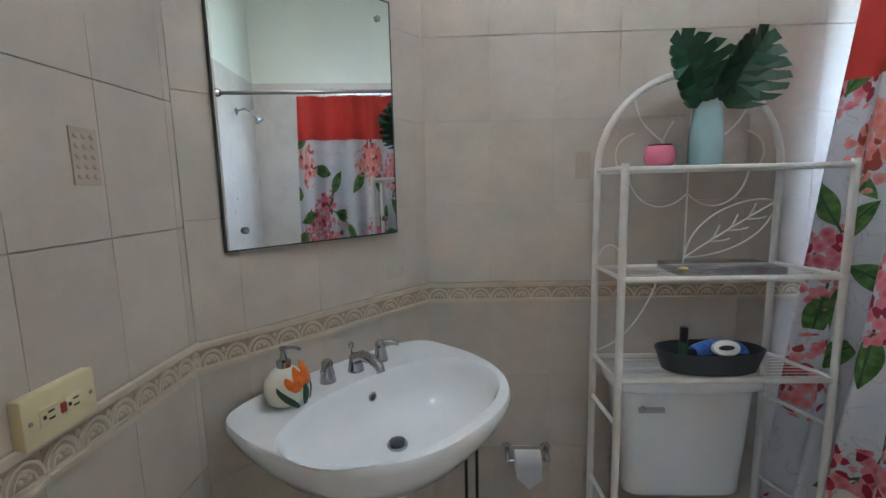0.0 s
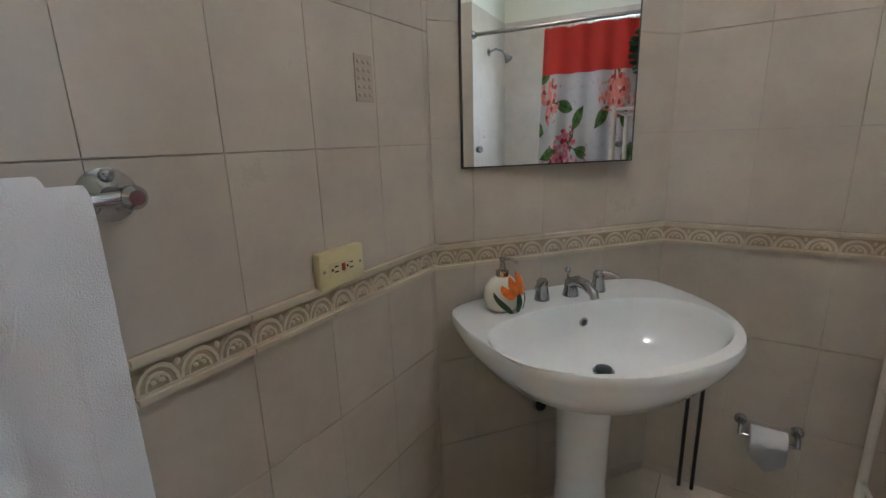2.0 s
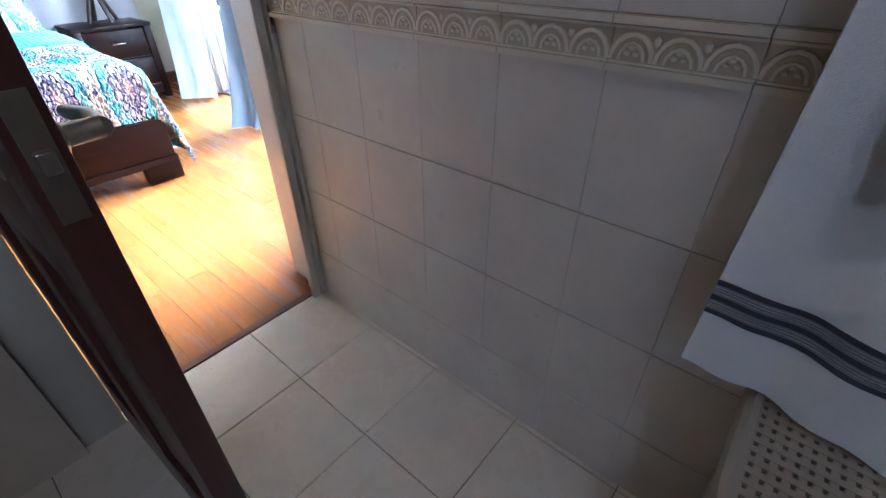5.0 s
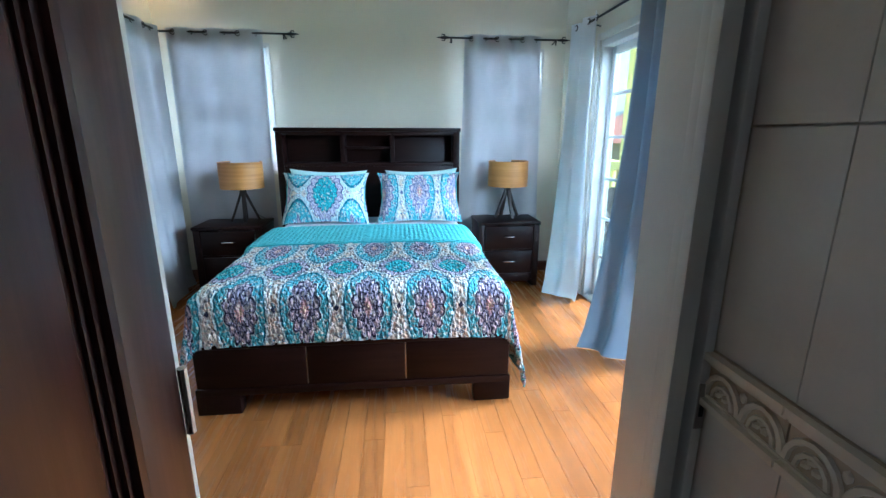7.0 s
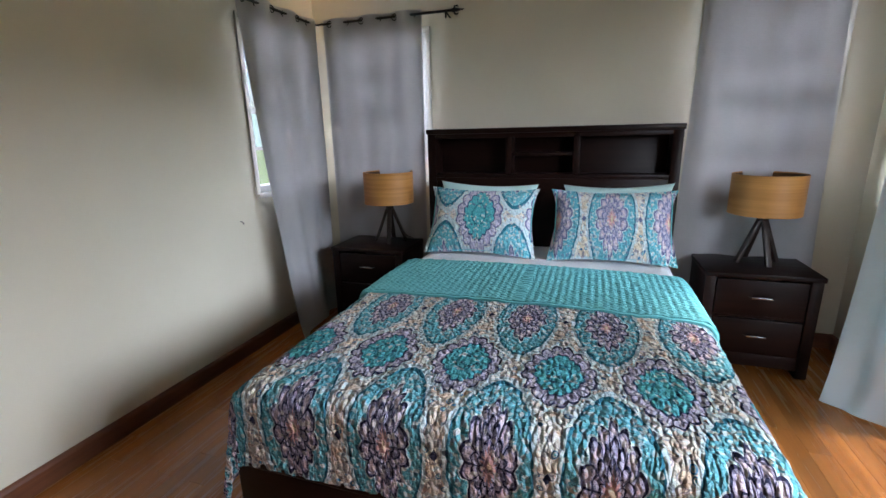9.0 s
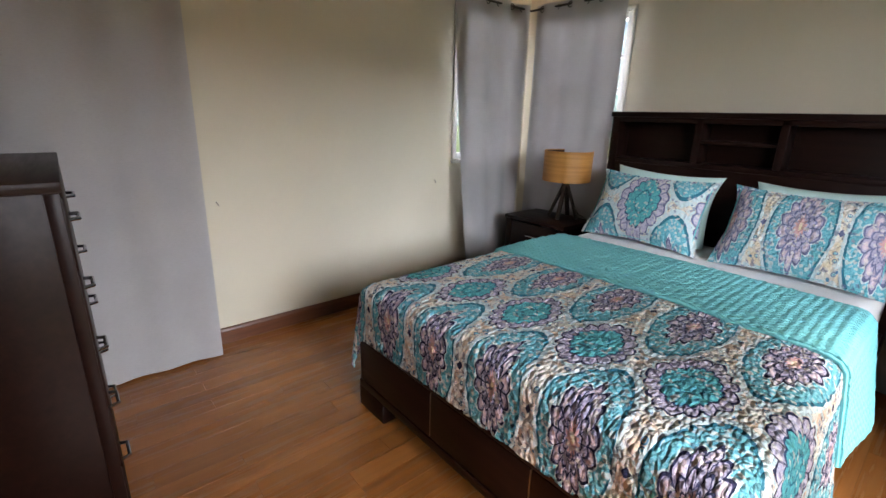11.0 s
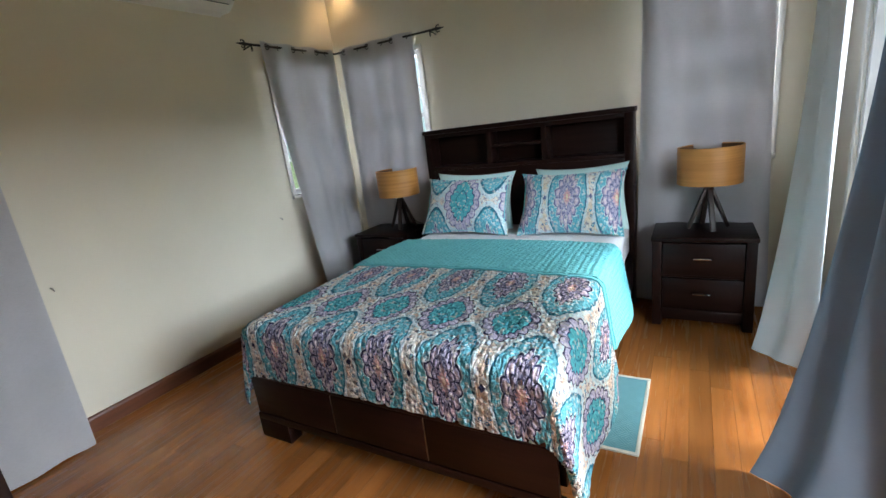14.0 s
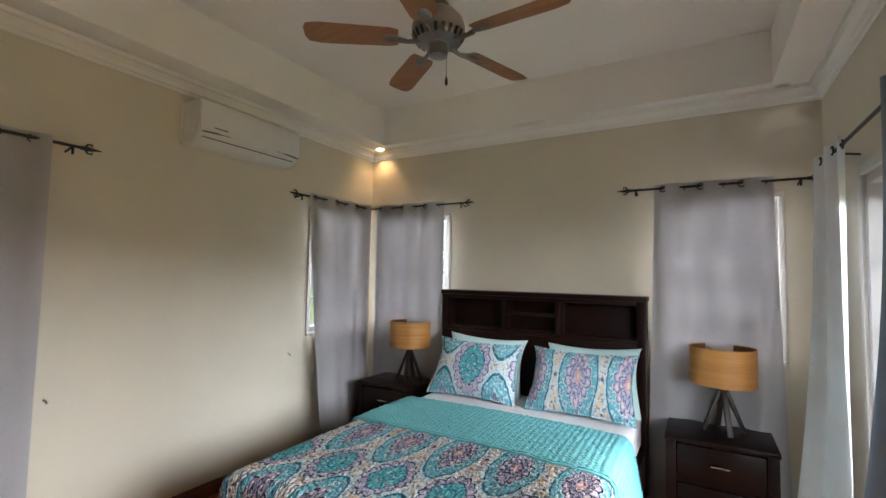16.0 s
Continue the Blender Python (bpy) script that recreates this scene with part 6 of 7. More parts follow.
def pillow(name, m, w, h, d, material, label, flange=0.0, seed=0.0):
    root = thing(name, m, label, "pillow", "pillows on the bed")
    bm = bmesh.new()
    layer = bm.loops.layers.uv.new("UVMap")
    n1, n2_ = 44, 32

    def pt(i, j, s):
        a, b = -1 + 2 * i / n1, -1 + 2 * j / n2_
        pinch = 1 - 0.11 * (1 - abs(a) ** 2) * abs(b) ** 3 * 1.0
        pin2 = 1 - (0.10 + 0.05 * b) * (1 - abs(b) ** 2) * abs(a) ** 3
        fa, fb = min(1.0, abs(a) * w / (w - flange)), min(1.0, abs(b) * h / (h - flange))
        th = d * max(0.0, (1 - fa ** 3.2)) ** 0.5 * max(0.0, (1 - fb ** 3.2)) ** 0.5
        th += 0.008 * noise.noise(Vector((a * 2.3, b * 2.3, seed)))* (th > 0.01) + 0.0025 * noise.noise(Vector((a * 14, b * 10, seed + 4)))
        wob = 0.008 * noise.noise(Vector((a * 3, b * 3, seed + 9))) if flange else 0.0
        return Vector((a * w / 2 * pin2, -s * max(th, 0.003) / 1.0 - wob, b * h / 2 * pinch))

    for s in (1, -1):
        vs = [[bm.verts.new(pt(i, j, s)) for i in range(n1 + 1)] for j in range(n2_ + 1)]
        for j in range(n2_):
            for i in range(n1):
                q = [(i, j), (i + 1, j), (i + 1, j + 1), (i, j + 1)]
                f = bm.faces.new([vs[b][a] for a, b in (q if s > 0 else q[::-1])])
                for loop in f.loops:
                    loop[layer].uv = (loop.vert.co.x, loop.vert.co.z)
    bmesh.ops.remove_doubles(bm, verts=bm.verts, dist=0.0005)
    part("pillow_cover", bm, material, root)
    if flange:
        a, b = w / 2 - flange, h / 2 - flange
        for s in (-1, 1):
            part("piping", tube([(-a, -0.006, s * b), (0, -0.010, s * b * 0.985), (a, -0.006, s * b)], 0.0035, 6), TEALQ, root)
            part("piping", tube([(s * a, -0.006, -b), (s * a * 0.985, -0.010, 0), (s * a, -0.006, b)], 0.0035, 6), TEALQ, root)


pillow("pillow", pose(0.20, 4.975, 0.830, -16, 1.5, 1), 0.68, 0.47, 0.07, MINT, "pale mint plain pillow behind the printed sham", 0.0, 1.0)
pillow("pillow", pose(1.04, 4.975, 0.830, -16, -1.5, -1), 0.66, 0.47, 0.07, MINT, "pale mint plain pillow behind the printed sham", 0.0, 2.0)
pillow("pillow_sham", pose(0.205, 4.80, 0.828, -28, 0.5, 1), 0.73, 0.47, 0.085, SHAM_A, "printed teal and cream pillow sham leaning on the headboard", 0.035, 3.0)
pillow("pillow_sham", pose(1.005, 4.80, 0.828, -28, -0.5, -1), 0.73, 0.47, 0.085, SHAM_B, "printed teal and pink pillow sham leaning on the headboard", 0.035, 4.0)


# ---------- nightstands, lamps, dresser ----------
def nightstand(x0, label):
    w, d, h, y0 = 0.56, 0.45, 0.605, 4.745
    root = thing("nightstand", pose(x0, y0, 0), label, "nightstand", "nightstands beside the bed")
    part("top", box((-0.006, -0.012, h - 0.028), (w + 0.006, d, h), 0.004), ESPRESSO, root)
    for x in (0.0, w - 0.055):
        part("side_panel", box((x, 0.0, 0.0), (x + 0.055, d - 0.01, h - 0.028), 0.003), ESPRESSO, root)
    part("back_panel", box((0.055, d - 0.03, 0.06), (w - 0.055, d - 0.015, h - 0.03)), ESPRESSO, root)
    part("base_rail", box((0.055, 0.008, 0.045), (w - 0.055, 0.03, 0.12), 0.003), ESPRESSO, root)
    part("bottom", box((0.055, 0.01, 0.06), (w - 0.055, d - 0.03, 0.08)), ESPRESSO, root)
    part("mid_rail", box((0.055, 0.012, 0.338), (w - 0.055, 0.03, 0.352)), ESPRESSO, root)
    for z0, z1 in ((0.125, 0.335), (0.355, 0.565)):
        dr = part("drawer", box((0.060, 0.0, z0), (w - 0.060, 0.022, z1), 0.005), ESPRESSO, root)
        z = (z0 + z1) / 2 + 0.01
        bm = tube([(w / 2 - 0.055, 0.002, z), (w / 2 - 0.045, -0.022, z), (w / 2, -0.026, z + 0.003), (w / 2 + 0.045, -0.022, z), (w / 2 + 0.055, 0.002, z)], [0.006, 0.007, 0.0075, 0.007, 0.006], 10)
        part("handle", bm, CHROME, dr, "brushed silver bow handle")


nightstand(1.527, "dark espresso nightstand with two drawers and silver handles")
nightstand(-0.905, "dark espresso nightstand with two drawers in the corner")


def table_lamp(x, y, label):
    z0 = 0.605
    root = thing("table_lamp", pose(x, y, z0), label, "table lamp", "lamps on the nightstands")
    r, za, zb = 0.182, 0.300, 0.522
    bm = lathe([(r - 0.004, za), (r, za + 0.001), (r, zb - 0.001), (r - 0.004, zb), (r - 0.004, za)], 48, closed=False)
    part("shade", bm, VENEER, root, "drum shade of honey wood veneer")
    # added dark sleeve: the shadow inside the drum is put into its colour
    part("lining", lathe([(r - 0.0045, za + 0.004), (r - 0.0045, zb - 0.004), (r - 0.006, zb - 0.004), (r - 0.006, za + 0.004), (r - 0.0045, za + 0.004)], 48, closed=False), SHADOWBROWN, root, "dark sleeve, shadow inside the drum as brown colour")
    part("shade_rim", tube(circle((0, 0, zb), r - 0.002, "z", 48), 0.0035, 6, loop=True), VENEER, root)
    part("shade_rim", tube(circle((0, 0, za), r - 0.002, "z", 48), 0.0035, 6, loop=True), VENEER, root)
    for a in (0, 120, 240):
        part("spider_arm", tube([(0, 0, zb - 0.05), ((r - 0.004) * math.cos(radians(a)), (r - 0.004) * math.sin(radians(a)), zb - 0.02)], 0.0022, 6), IRON, root)
    part("bulb", lathe([(0.013, 0.33), (0.014, 0.36), (0.028, 0.40), (0.030, 0.425), (0.018, 0.45)], 18), PLASTIC, root)
    part("socket", lathe([(0.018, 0.27), (0.018, 0.335)], 14), BLACK, root)
    part("hub", lathe([(0.022, 0.245), (0.030, 0.255), (0.030, 0.275), (0.02, 0.285)], 16), LEGWOOD, root)
    for a in (-75, 15, 105, 195):
        c, s = math.cos(radians(a)), math.sin(radians(a))
        bm = box((-0.010, -0.0155, 0.0), (0.010, 0.0155, 0.305), 0.003)
        lean = math.atan2(0.105, 0.27)
        m = Matrix.Translation((0.115 * c, 0.115 * s, 0.006)) @ Matrix.Rotation(radians(a), 4, "Z") @ Matrix.Rotation(-lean, 4, "Y")
        bm.transform(m)
        part("leg", bm, LEGWOOD, root)
    part("cord", tube([(0.0, 0.0, 0.27), (0.04, 0.03, 0.15), (0.10, 0.06, 0.04), (0.13, 0.12, 0.004), (0.14, 0.20, 0.004)], 0.0025, 6), BLACK, root)


table_lamp(1.835, 4.985, "four-legged table lamp with a honey wood veneer drum shade")
table_lamp(-0.545, 5.005, "four-legged table lamp with a honey wood veneer drum shade")


def dresser():
    root = thing("dresser", pose(-0.885, YSW + 0.006, 0), "tall dark espresso chest of drawers against the wall", "dresser")
    w, d, h = 0.925, 0.412, 1.185
    part("top", box((-0.008, 0.0, h - 0.028), (w + 0.008, d + 0.008, h), 0.004), ESPRESSO, root)
    part("side_panel", box((w - 0.022, 0.0, 0.0), (w, d, h - 0.028), 0.003), ESPRESSO, root)
    part("side_panel", box((0.0, 0.0, 0.0), (0.022, d, h - 0.028), 0.003), ESPRESSO, root)
    part("back_panel", box((0.022, 0.0, 0.05), (w - 0.022, 0.012, h - 0.028)), ESPRESSO, root)
    part("corner_post", box((w - 0.004, d - 0.03, 0.0), (w + 0.004, d + 0.002, h - 0.03), 0.002), ESPRESSO, root)
    part("plinth", box((0.022, d - 0.03, 0.0), (w - 0.022, d - 0.01, 0.09)), ESPRESSO, root)
    for k in range(5):
        z0 = 0.10 + 0.21 * k
        dr = part("drawer", box((0.03, d - 0.012, z0), (w - 0.03, d + 0.008, z0 + 0.2), 0.005), ESPRESSO, root)
        for x in (0.24, 0.68):
            part("handle", tube([(x - 0.05, d + 0.006, z0 + 0.11), (x - 0.04, d + 0.03, z0 + 0.11), (x + 0.04, d + 0.03, z0 + 0.11), (x + 0.05, d + 0.006, z0 + 0.11)], 0.006, 8), CHROME, dr)


dresser()


# ---------- rug ----------
def rug_mat():
    g = Graph("woven_teal_rug", 0.95, 0.0, 0.1)
    v = g.coords((1, 1, 1))
    sep = g.nt.nodes.new("ShaderNodeSeparateXYZ")
    g.nt.links.new(v, sep.inputs[0])
    x, y = sep.outputs[0], sep.outputs[1]
    block = g.math("ADD", g.math("FLOOR", g.math("DIVIDE", x, 0.042)), g.math("FLOOR", g.math("DIVIDE", y, 0.042)))
    odd = g.math("GREATER_THAN", g.math("FRACT", g.math("MULTIPLY", block, 0.5)), 0.25)
    lean = g.math("MULTIPLY", y, g.math("MULTIPLY_ADD", odd, 2.0, -1.0))
    st = g.math("FRACT", g.math("MULTIPLY", g.math("ADD", x, lean), 62.0))
    col = g.mix(g.math("GREATER_THAN", st, 0.5), (0.055, 0.20, 0.25), (0.22, 0.42, 0.46))
    g.put("Base Color", g.mix(g.noise(v, 60.0), col, (0.12, 0.30, 0.34)))
    g.bump(st, 0.5, 0.004)
    return g.mat


rug = thing("rug", pose(1.27, 3.735, 0.002), "small teal zigzag woven rug beside the bed", "rug")
part("woven_field", box((-0.29, -0.29, 0.0), (0.29, 0.29, 0.008), 0.002), rug_mat(), rug, smooth=False)
edge_m = cloth("cream_rug_binding", (0.55, 0.55, 0.48), 300.0)
for a, b in (((-0.305, -0.305, 0), (0.305, -0.288, 0.010)), ((-0.305, 0.288, 0), (0.305, 0.305, 0.010)), ((-0.305, -0.288, 0), (-0.288, 0.288, 0.010)), ((0.288, -0.288, 0), (0.305, 0.288, 0.010))):
    part("binding", box(a, b, 0.003), edge_m, rug)


# ---------- air conditioner, fan, spots, small marks ----------
def air_conditioner():
    root = thing("air_conditioner", pose(XW, 3.675, 2.375), "white wall-mounted split air conditioner", "air conditioner")
    L, D, H = 0.405, 0.205, 0.275
    bm = bmesh.new()
    prof = [(0.0, 0.0), (D * 0.62, 0.0), (D * 0.93, 0.045), (D, 0.075), (D, H - 0.03), (D * 0.92, H), (0.0, H)]
    rows = [[bm.verts.new((x, y, z)) for x, z in prof] for y in (-L, L)]
    for k in range(len(prof)):
        j = (k + 1) % len(prof)
        bm.faces.new((rows[0][k], rows[0][j], rows[1][j], rows[1][k]))
    bm.faces.new(rows[0])
    bm.faces.new(rows[1][::-1])
    bmesh.ops.recalc_face_normals(bm, faces=bm.faces)
    bmesh.ops.bevel(bm, geom=list(bm.edges), offset=0.006, segments=2, affect="EDGES")
    part("body", bm, PLASTIC, root)
    part("front_panel", box((D - 0.004, -L + 0.004, 0.072), (D + 0.006, L - 0.004, H - 0.026), 0.004), PLASTIC, root)
    lens = grid(lambda u, v: (D - 0.012 + 0.016 * v, -L + 0.02 + (2 * L - 0.03) * u, 0.060 + 0.026 * v * math.sin(math.pi * u) ** 0.8), 40, 4, thick=0.003)
    part("outlet_slot", lens, SLATE, root, "dark curved air outlet slot")
    flap = box((0, -L + 0.03, -0.003), (0.075, L - 0.03, 0.003), 0.002)
    flap.transform(Matrix.Translation((D * 0.58, 0, -0.002)) @ Matrix.Rotation(radians(-30), 4, "Y"))
    part("flap", flap, PLASTIC, root)
    part("flap_seam", box((D * 0.90, -L + 0.035, 0.030), (D * 0.935, L - 0.05, 0.034)), SLATE, root, smooth=False)
    part("back_plate", box((0.0, -L - 0.006, -0.004), (0.018, L + 0.006, H + 0.004), 0.003), PLASTIC, root)
    bm = bmesh.new()
    for k in range(8):
        add_box(bm, (D + 0.006, -L + 0.10 + 0.012 * k, 0.098), (D + 0.0072, -L + 0.109 + 0.012 * k, 0.106))
    part("badge", bm, SLATE, root, smooth=False)


def ceiling_fan():
    root = thing("ceiling_fan", pose(0.60, 3.51, 2.745), "brushed nickel ceiling fan with five oak blades", "ceiling fan")
    part("canopy", lathe([(0.07, 0.405), (0.065, 0.375), (0.02, 0.335)], 24), NICKEL, root)
    part("down_rod", tube([(0, 0, 0.15), (0, 0, 0.37)], 0.013, 10), NICKEL, root)
    part("collar", lathe([(0.03, 0.13), (0.045, 0.135), (0.05, 0.16), (0.03, 0.18)], 20), NICKEL, root)
    motor = part("motor_housing", lathe([(0.06, -0.045), (0.115, -0.03), (0.132, 0.0), (0.135, 0.04), (0.125, 0.075), (0.09, 0.115), (0.045, 0.13)], 36), NICKEL, root)
    slot = mesh_of("vent_slot", box((-0.002, -0.0085, -0.020), (0.002, 0.0085, 0.020)), BLACK)
    for k in range(22):
        a = 2 * math.pi * k / 22
        child("vent_slot", slot, motor, Matrix.Translation((0.1235 * math.cos(a), 0.1235 * math.sin(a), -0.016)) @ pose(0, 0, 0, 0, 0, math.degrees(a)) @ pose(0, 0, 0, 0, 30, 0))
    part("switch_cup", lathe([(0.02, -0.112), (0.045, -0.105), (0.05, -0.085), (0.05, -0.05), (0.06, -0.045)], 24), NICKEL, root)
    part("pull_chain", tube([(0.045, 0, -0.09), (0.05, 0, -0.12), (0.05, 0, -0.22)], 0.0016, 6), NICKEL, root)
    part("chain_fob", lathe([(0.003, -0.265), (0.008, -0.255), (0.006, -0.232), (0.003, -0.22)], 12, at=(0.05, 0, 0)), LEGWOOD, root)
    for k, az in enumerate((-125, -54, 18, 93, 165)):
        m = pose(0, 0, -0.02, 0, 0, 90 - az) @ pose(0, 0, 0, 11, 0, 0)
        bm = bmesh.new()
        out = [(0.20, -0.055), (0.24, -0.066), (0.58, -0.074), (0.645, -0.062), (0.66, -0.03), (0.66, 0.03), (0.645, 0.062), (0.58, 0.074), (0.24, 0.066), (0.20, 0.055)]
        bm.faces.new([bm.verts.new((x, y, 0)) for x, y in out])
        bmesh.ops.solidify(bm, geom=list(bm.faces), thickness=0.007)
        bmesh.ops.recalc_face_normals(bm, faces=bm.faces)
        bm.transform(m)
        bl = part("blade", bm, BLADE, root, smooth=False)
        bm = tube([(0.09, 0, -0.012), (0.15, 0, -0.022), (0.20, 0, -0.014)], [0.014, 0.011, 0.015], 8)
        blob((0.235, 0, -0.010), 1.0, 2, (0.052, 0.032, 0.007), bm=bm)
        bm.transform(m)
        part("blade_iron", bm, NICKEL, bl, "nickel blade bracket")


def downlight(x, y, lit):
    root = thing("downlight", pose(x, y, ZS), "round recessed ceiling spot" + (", lit warm" if lit else ""), "downlight", "ceiling spots")
    part("trim_ring", tube(circle((0, 0, -0.002), 0.042, "z", 28), 0.006, 8, loop=True), PLASTIC, root)
    part("lens", lathe([(0.034, -0.004), (0.030, -0.001)], 20), glow("lit_spot_lens", (1.0, 0.72, 0.42), 12.0) if lit else plain("dull_spot_lens", (0.5, 0.5, 0.48), 0.3), root)


air_conditioner()
ceiling_fan()
downlight(-1.06, 5.155, True)
downlight(2.19, 5.155, False)
for y, z in ((4.224, 0.870), (2.651, 0.856)):
    hk = thing("tieback_hook", pose(XW, y, z), "tiny metal curtain tie-back hook on the wall", "wall hook", "tie-back hooks")
    part("hook", tube([(0, 0, 0.008), (0.016, 0, 0.008), (0.022, 0.004, 0.0), (0.018, 0.008, -0.010), (0.010, 0.008, -0.006)], 0.003, 6), STEEL, hk)


# ---------- balcony and the view ----------
YELLOW = wall_paint("yellow_render", (0.78, 0.66, 0.20))
BTILE = tile_mat("cream_balcony_tile", (0.74, 0.71, 0.64), 0.35)
TERRA = plain("terracotta_roof", (0.42, 0.15, 0.085), 0.8, vary=0.25, scale=3.0, bump=0.4, fine=20.0)
PEACH = wall_paint("peach_render", (0.70, 0.46, 0.25))
struct("balcony_floor", box((XE + WT, 0.5, -0.12), (4.30, 8.0, -0.03)), FGROUT, "tiled balcony floor")
struct("balcony_wall", boxes(((4.10, 0.5, -0.03), (4.30, 8.0, 0.24)), ((4.08, 0.5, 0.86), (4.32, 8.0, 0.98))), YELLOW, "low yellow balcony wall with a cap")
for k in range(26):
    y = 0.7 + 0.28 * k
    b_ = new("baluster", mesh_of("baluster", lathe([(0.05, 0.24), (0.05, 0.28), (0.03, 0.32), (0.06, 0.45), (0.035, 0.66), (0.05, 0.80), (0.05, 0.86)], 12, at=(4.20, y, 0)), YELLOW, True))
    tagged(b_, "yellow turned balcony baluster", "baluster", "balusters of the balcony")
for y in (2.2, 4.85, 6.75):
    c = thing("balcony_column", pose(3.98, y, -0.03), "round yellow rendered balcony column", "column", "balcony columns")
    part("shaft", lathe([(0.17, 0.0), (0.165, 0.1), (0.16, 2.6)], 32), YELLOW, c)
    part("base", box((-0.2, -0.2, 0.0), (0.2, 0.2, 0.12), 0.01), YELLOW, c)
    part("capital", box((-0.2, -0.2, 2.5), (0.2, 0.2, 2.65), 0.01), YELLOW, c)
struct("balcony_beam", box((3.8, 0.5, 2.62), (4.18, 8.0, 2.95)), YELLOW, "yellow beam over the balcony columns")


def folding_table(x, y):
    root = thing("folding_table", pose(x, y, -0.03, 0, 0, 20), "grey metal folding balcony table", "table")
    part("tabletop", lathe([(0.30, 0.70), (0.31, 0.705), (0.31, 0.72), (0.30, 0.725)], 32), SLATE, root)
    for s in (-1, 1):
        part("leg", tube([(-0.24, s * 0.2, 0.0), (0.22, s * 0.2, 0.70)], 0.013, 8), SLATE, root)
        part("leg", tube([(0.24, s * 0.18, 0.0), (-0.22, s * 0.18, 0.70)], 0.013, 8), SLATE, root)
    part("stretcher", tube([(-0.2, -0.2, 0.06), (-0.2, 0.2, 0.06)], 0.01, 8), SLATE, root)
    part("stretcher", tube([(0.2, -0.18, 0.06), (0.2, 0.18, 0.06)], 0.01, 8), SLATE, root)


def wicker():
    g = Graph("dark_wicker", 0.55)
    v = g.coords()
    w = g.math("MULTIPLY", g.math("SINE", g.math("MULTIPLY", g.node("SeparateXYZ", 0, i_0=v), 260.0)), g.math("SINE", g.math("MULTIPLY", g.node("SeparateXYZ", 2, i_0=v), 260.0)))
    g.put("Base Color", g.ramp(g.math("MULTIPLY_ADD", w, 0.5, 0.5), [(0.3, (0.015, 0.012, 0.011)), (0.7, (0.07, 0.055, 0.05))]))
    g.bump(w, 0.8, 0.004)
    return g.mat


def patio_chair(x, y, turn):
    root = thing("patio_chair", pose(x, y, -0.03, 0, 0, turn), "dark woven wicker balcony chair", "chair", "balcony chairs")
    mat_ = wicker()
    part("seat", box((-0.25, -0.25, 0.40), (0.25, 0.25, 0.44), 0.012), mat_, root)
    bk = grid(lambda u, v: (-0.25 + 0.5 * u, 0.25 + 0.10 * v - 0.05 * math.sin(math.pi * u), 0.44 + 0.45 * v - 0.05 * (2 * u - 1) ** 2 * v), 12, 10, thick=0.03)
    part("backrest", bk, mat_, root)
    for sx in (-1, 1):
        part("arm", tube([(sx * 0.26, -0.24, 0.42), (sx * 0.27, -0.24, 0.62), (sx * 0.27, 0.2, 0.64), (sx * 0.25, 0.3, 0.66)], 0.018, 8), mat_, root)
        for sy in (-1, 1):
            part("leg", tube([(sx * 0.23, sy * 0.22, 0.40), (sx * 0.25, sy * 0.26, 0.0)], 0.016, 8), SLATE, root)


folding_table(3.12, 3.75)
patio_chair(3.35, 2.95, 200)
patio_chair(3.15, 5.05, -20)


def house(x, y, z, w, d, h, turn, wall_m, label):
    root = thing("house", pose(x, y, z, 0, 0, turn), label, "house", "houses beyond the balcony")
    part("wall", box((-w / 2, -d / 2, 0), (w / 2, d / 2, h)), wall_m, root, smooth=False)
    bm = bmesh.new()
    rh, o = h * 0.32, 0.5
    v = [bm.verts.new(c) for c in ((-w / 2 - o, -d / 2 - o, h), (w / 2 + o, -d / 2 - o, h), (w / 2 + o, d / 2 + o, h), (-w / 2 - o, d / 2 + o, h), (-w / 2 + d * 0.25, 0, h + rh), (w / 2 - d * 0.25, 0, h + rh))]
    for f in ((0, 1, 5, 4), (2, 3, 4, 5), (1, 2, 5), (3, 0, 4), (0, 3, 2, 1)):
        bm.faces.new([v[i] for i in f])
    bmesh.ops.recalc_face_normals(bm, faces=bm.faces)
    part("roof", bm, TERRA, root, smooth=False)
    bm = bmesh.new()
    for k in range(int(w / 0.35)):
        xx = -w / 2 + 0.35 * k
        tube([(xx, -d / 2 - o, h + 0.02), (xx * 0.9, -0.3, h + rh * 0.92)], 0.07, 6, bm)
    stuff("roof_tiles", bm, TERRA, root)
    for s in (-1, 1):
        for k in range(3):
            for zz in (h * 0.15, h * 0.58):
                xx = -w / 2 + w * (k + 0.5) / 3
                wn = part("window", box((xx - 0.5, s * d / 2 - 0.06, zz), (xx + 0.5, s * d / 2 + 0.06, zz + 1.2)), WHITEWOOD, root, smooth=False)
                part("pane", box((xx - 0.42, s * (d / 2 + 0.04) - 0.03, zz + 0.08), (xx + 0.42, s * (d / 2 + 0.04) + 0.03, zz + 1.12)), SLATE, wn, smooth=False)
    for s in (-1, 1):
        wn = part("window", box((s * w / 2 - 0.06, -0.5, h * 0.58), (s * w / 2 + 0.06, 0.5, h * 0.58 + 1.2)), WHITEWOOD, root, smooth=False)
        part("pane", box((s * (w / 2 + 0.04) - 0.03, -0.42, h * 0.58 + 0.08), (s * (w / 2 + 0.04) + 0.03, 0.42, h * 0.58 + 1.12)), SLATE, wn, smooth=False)


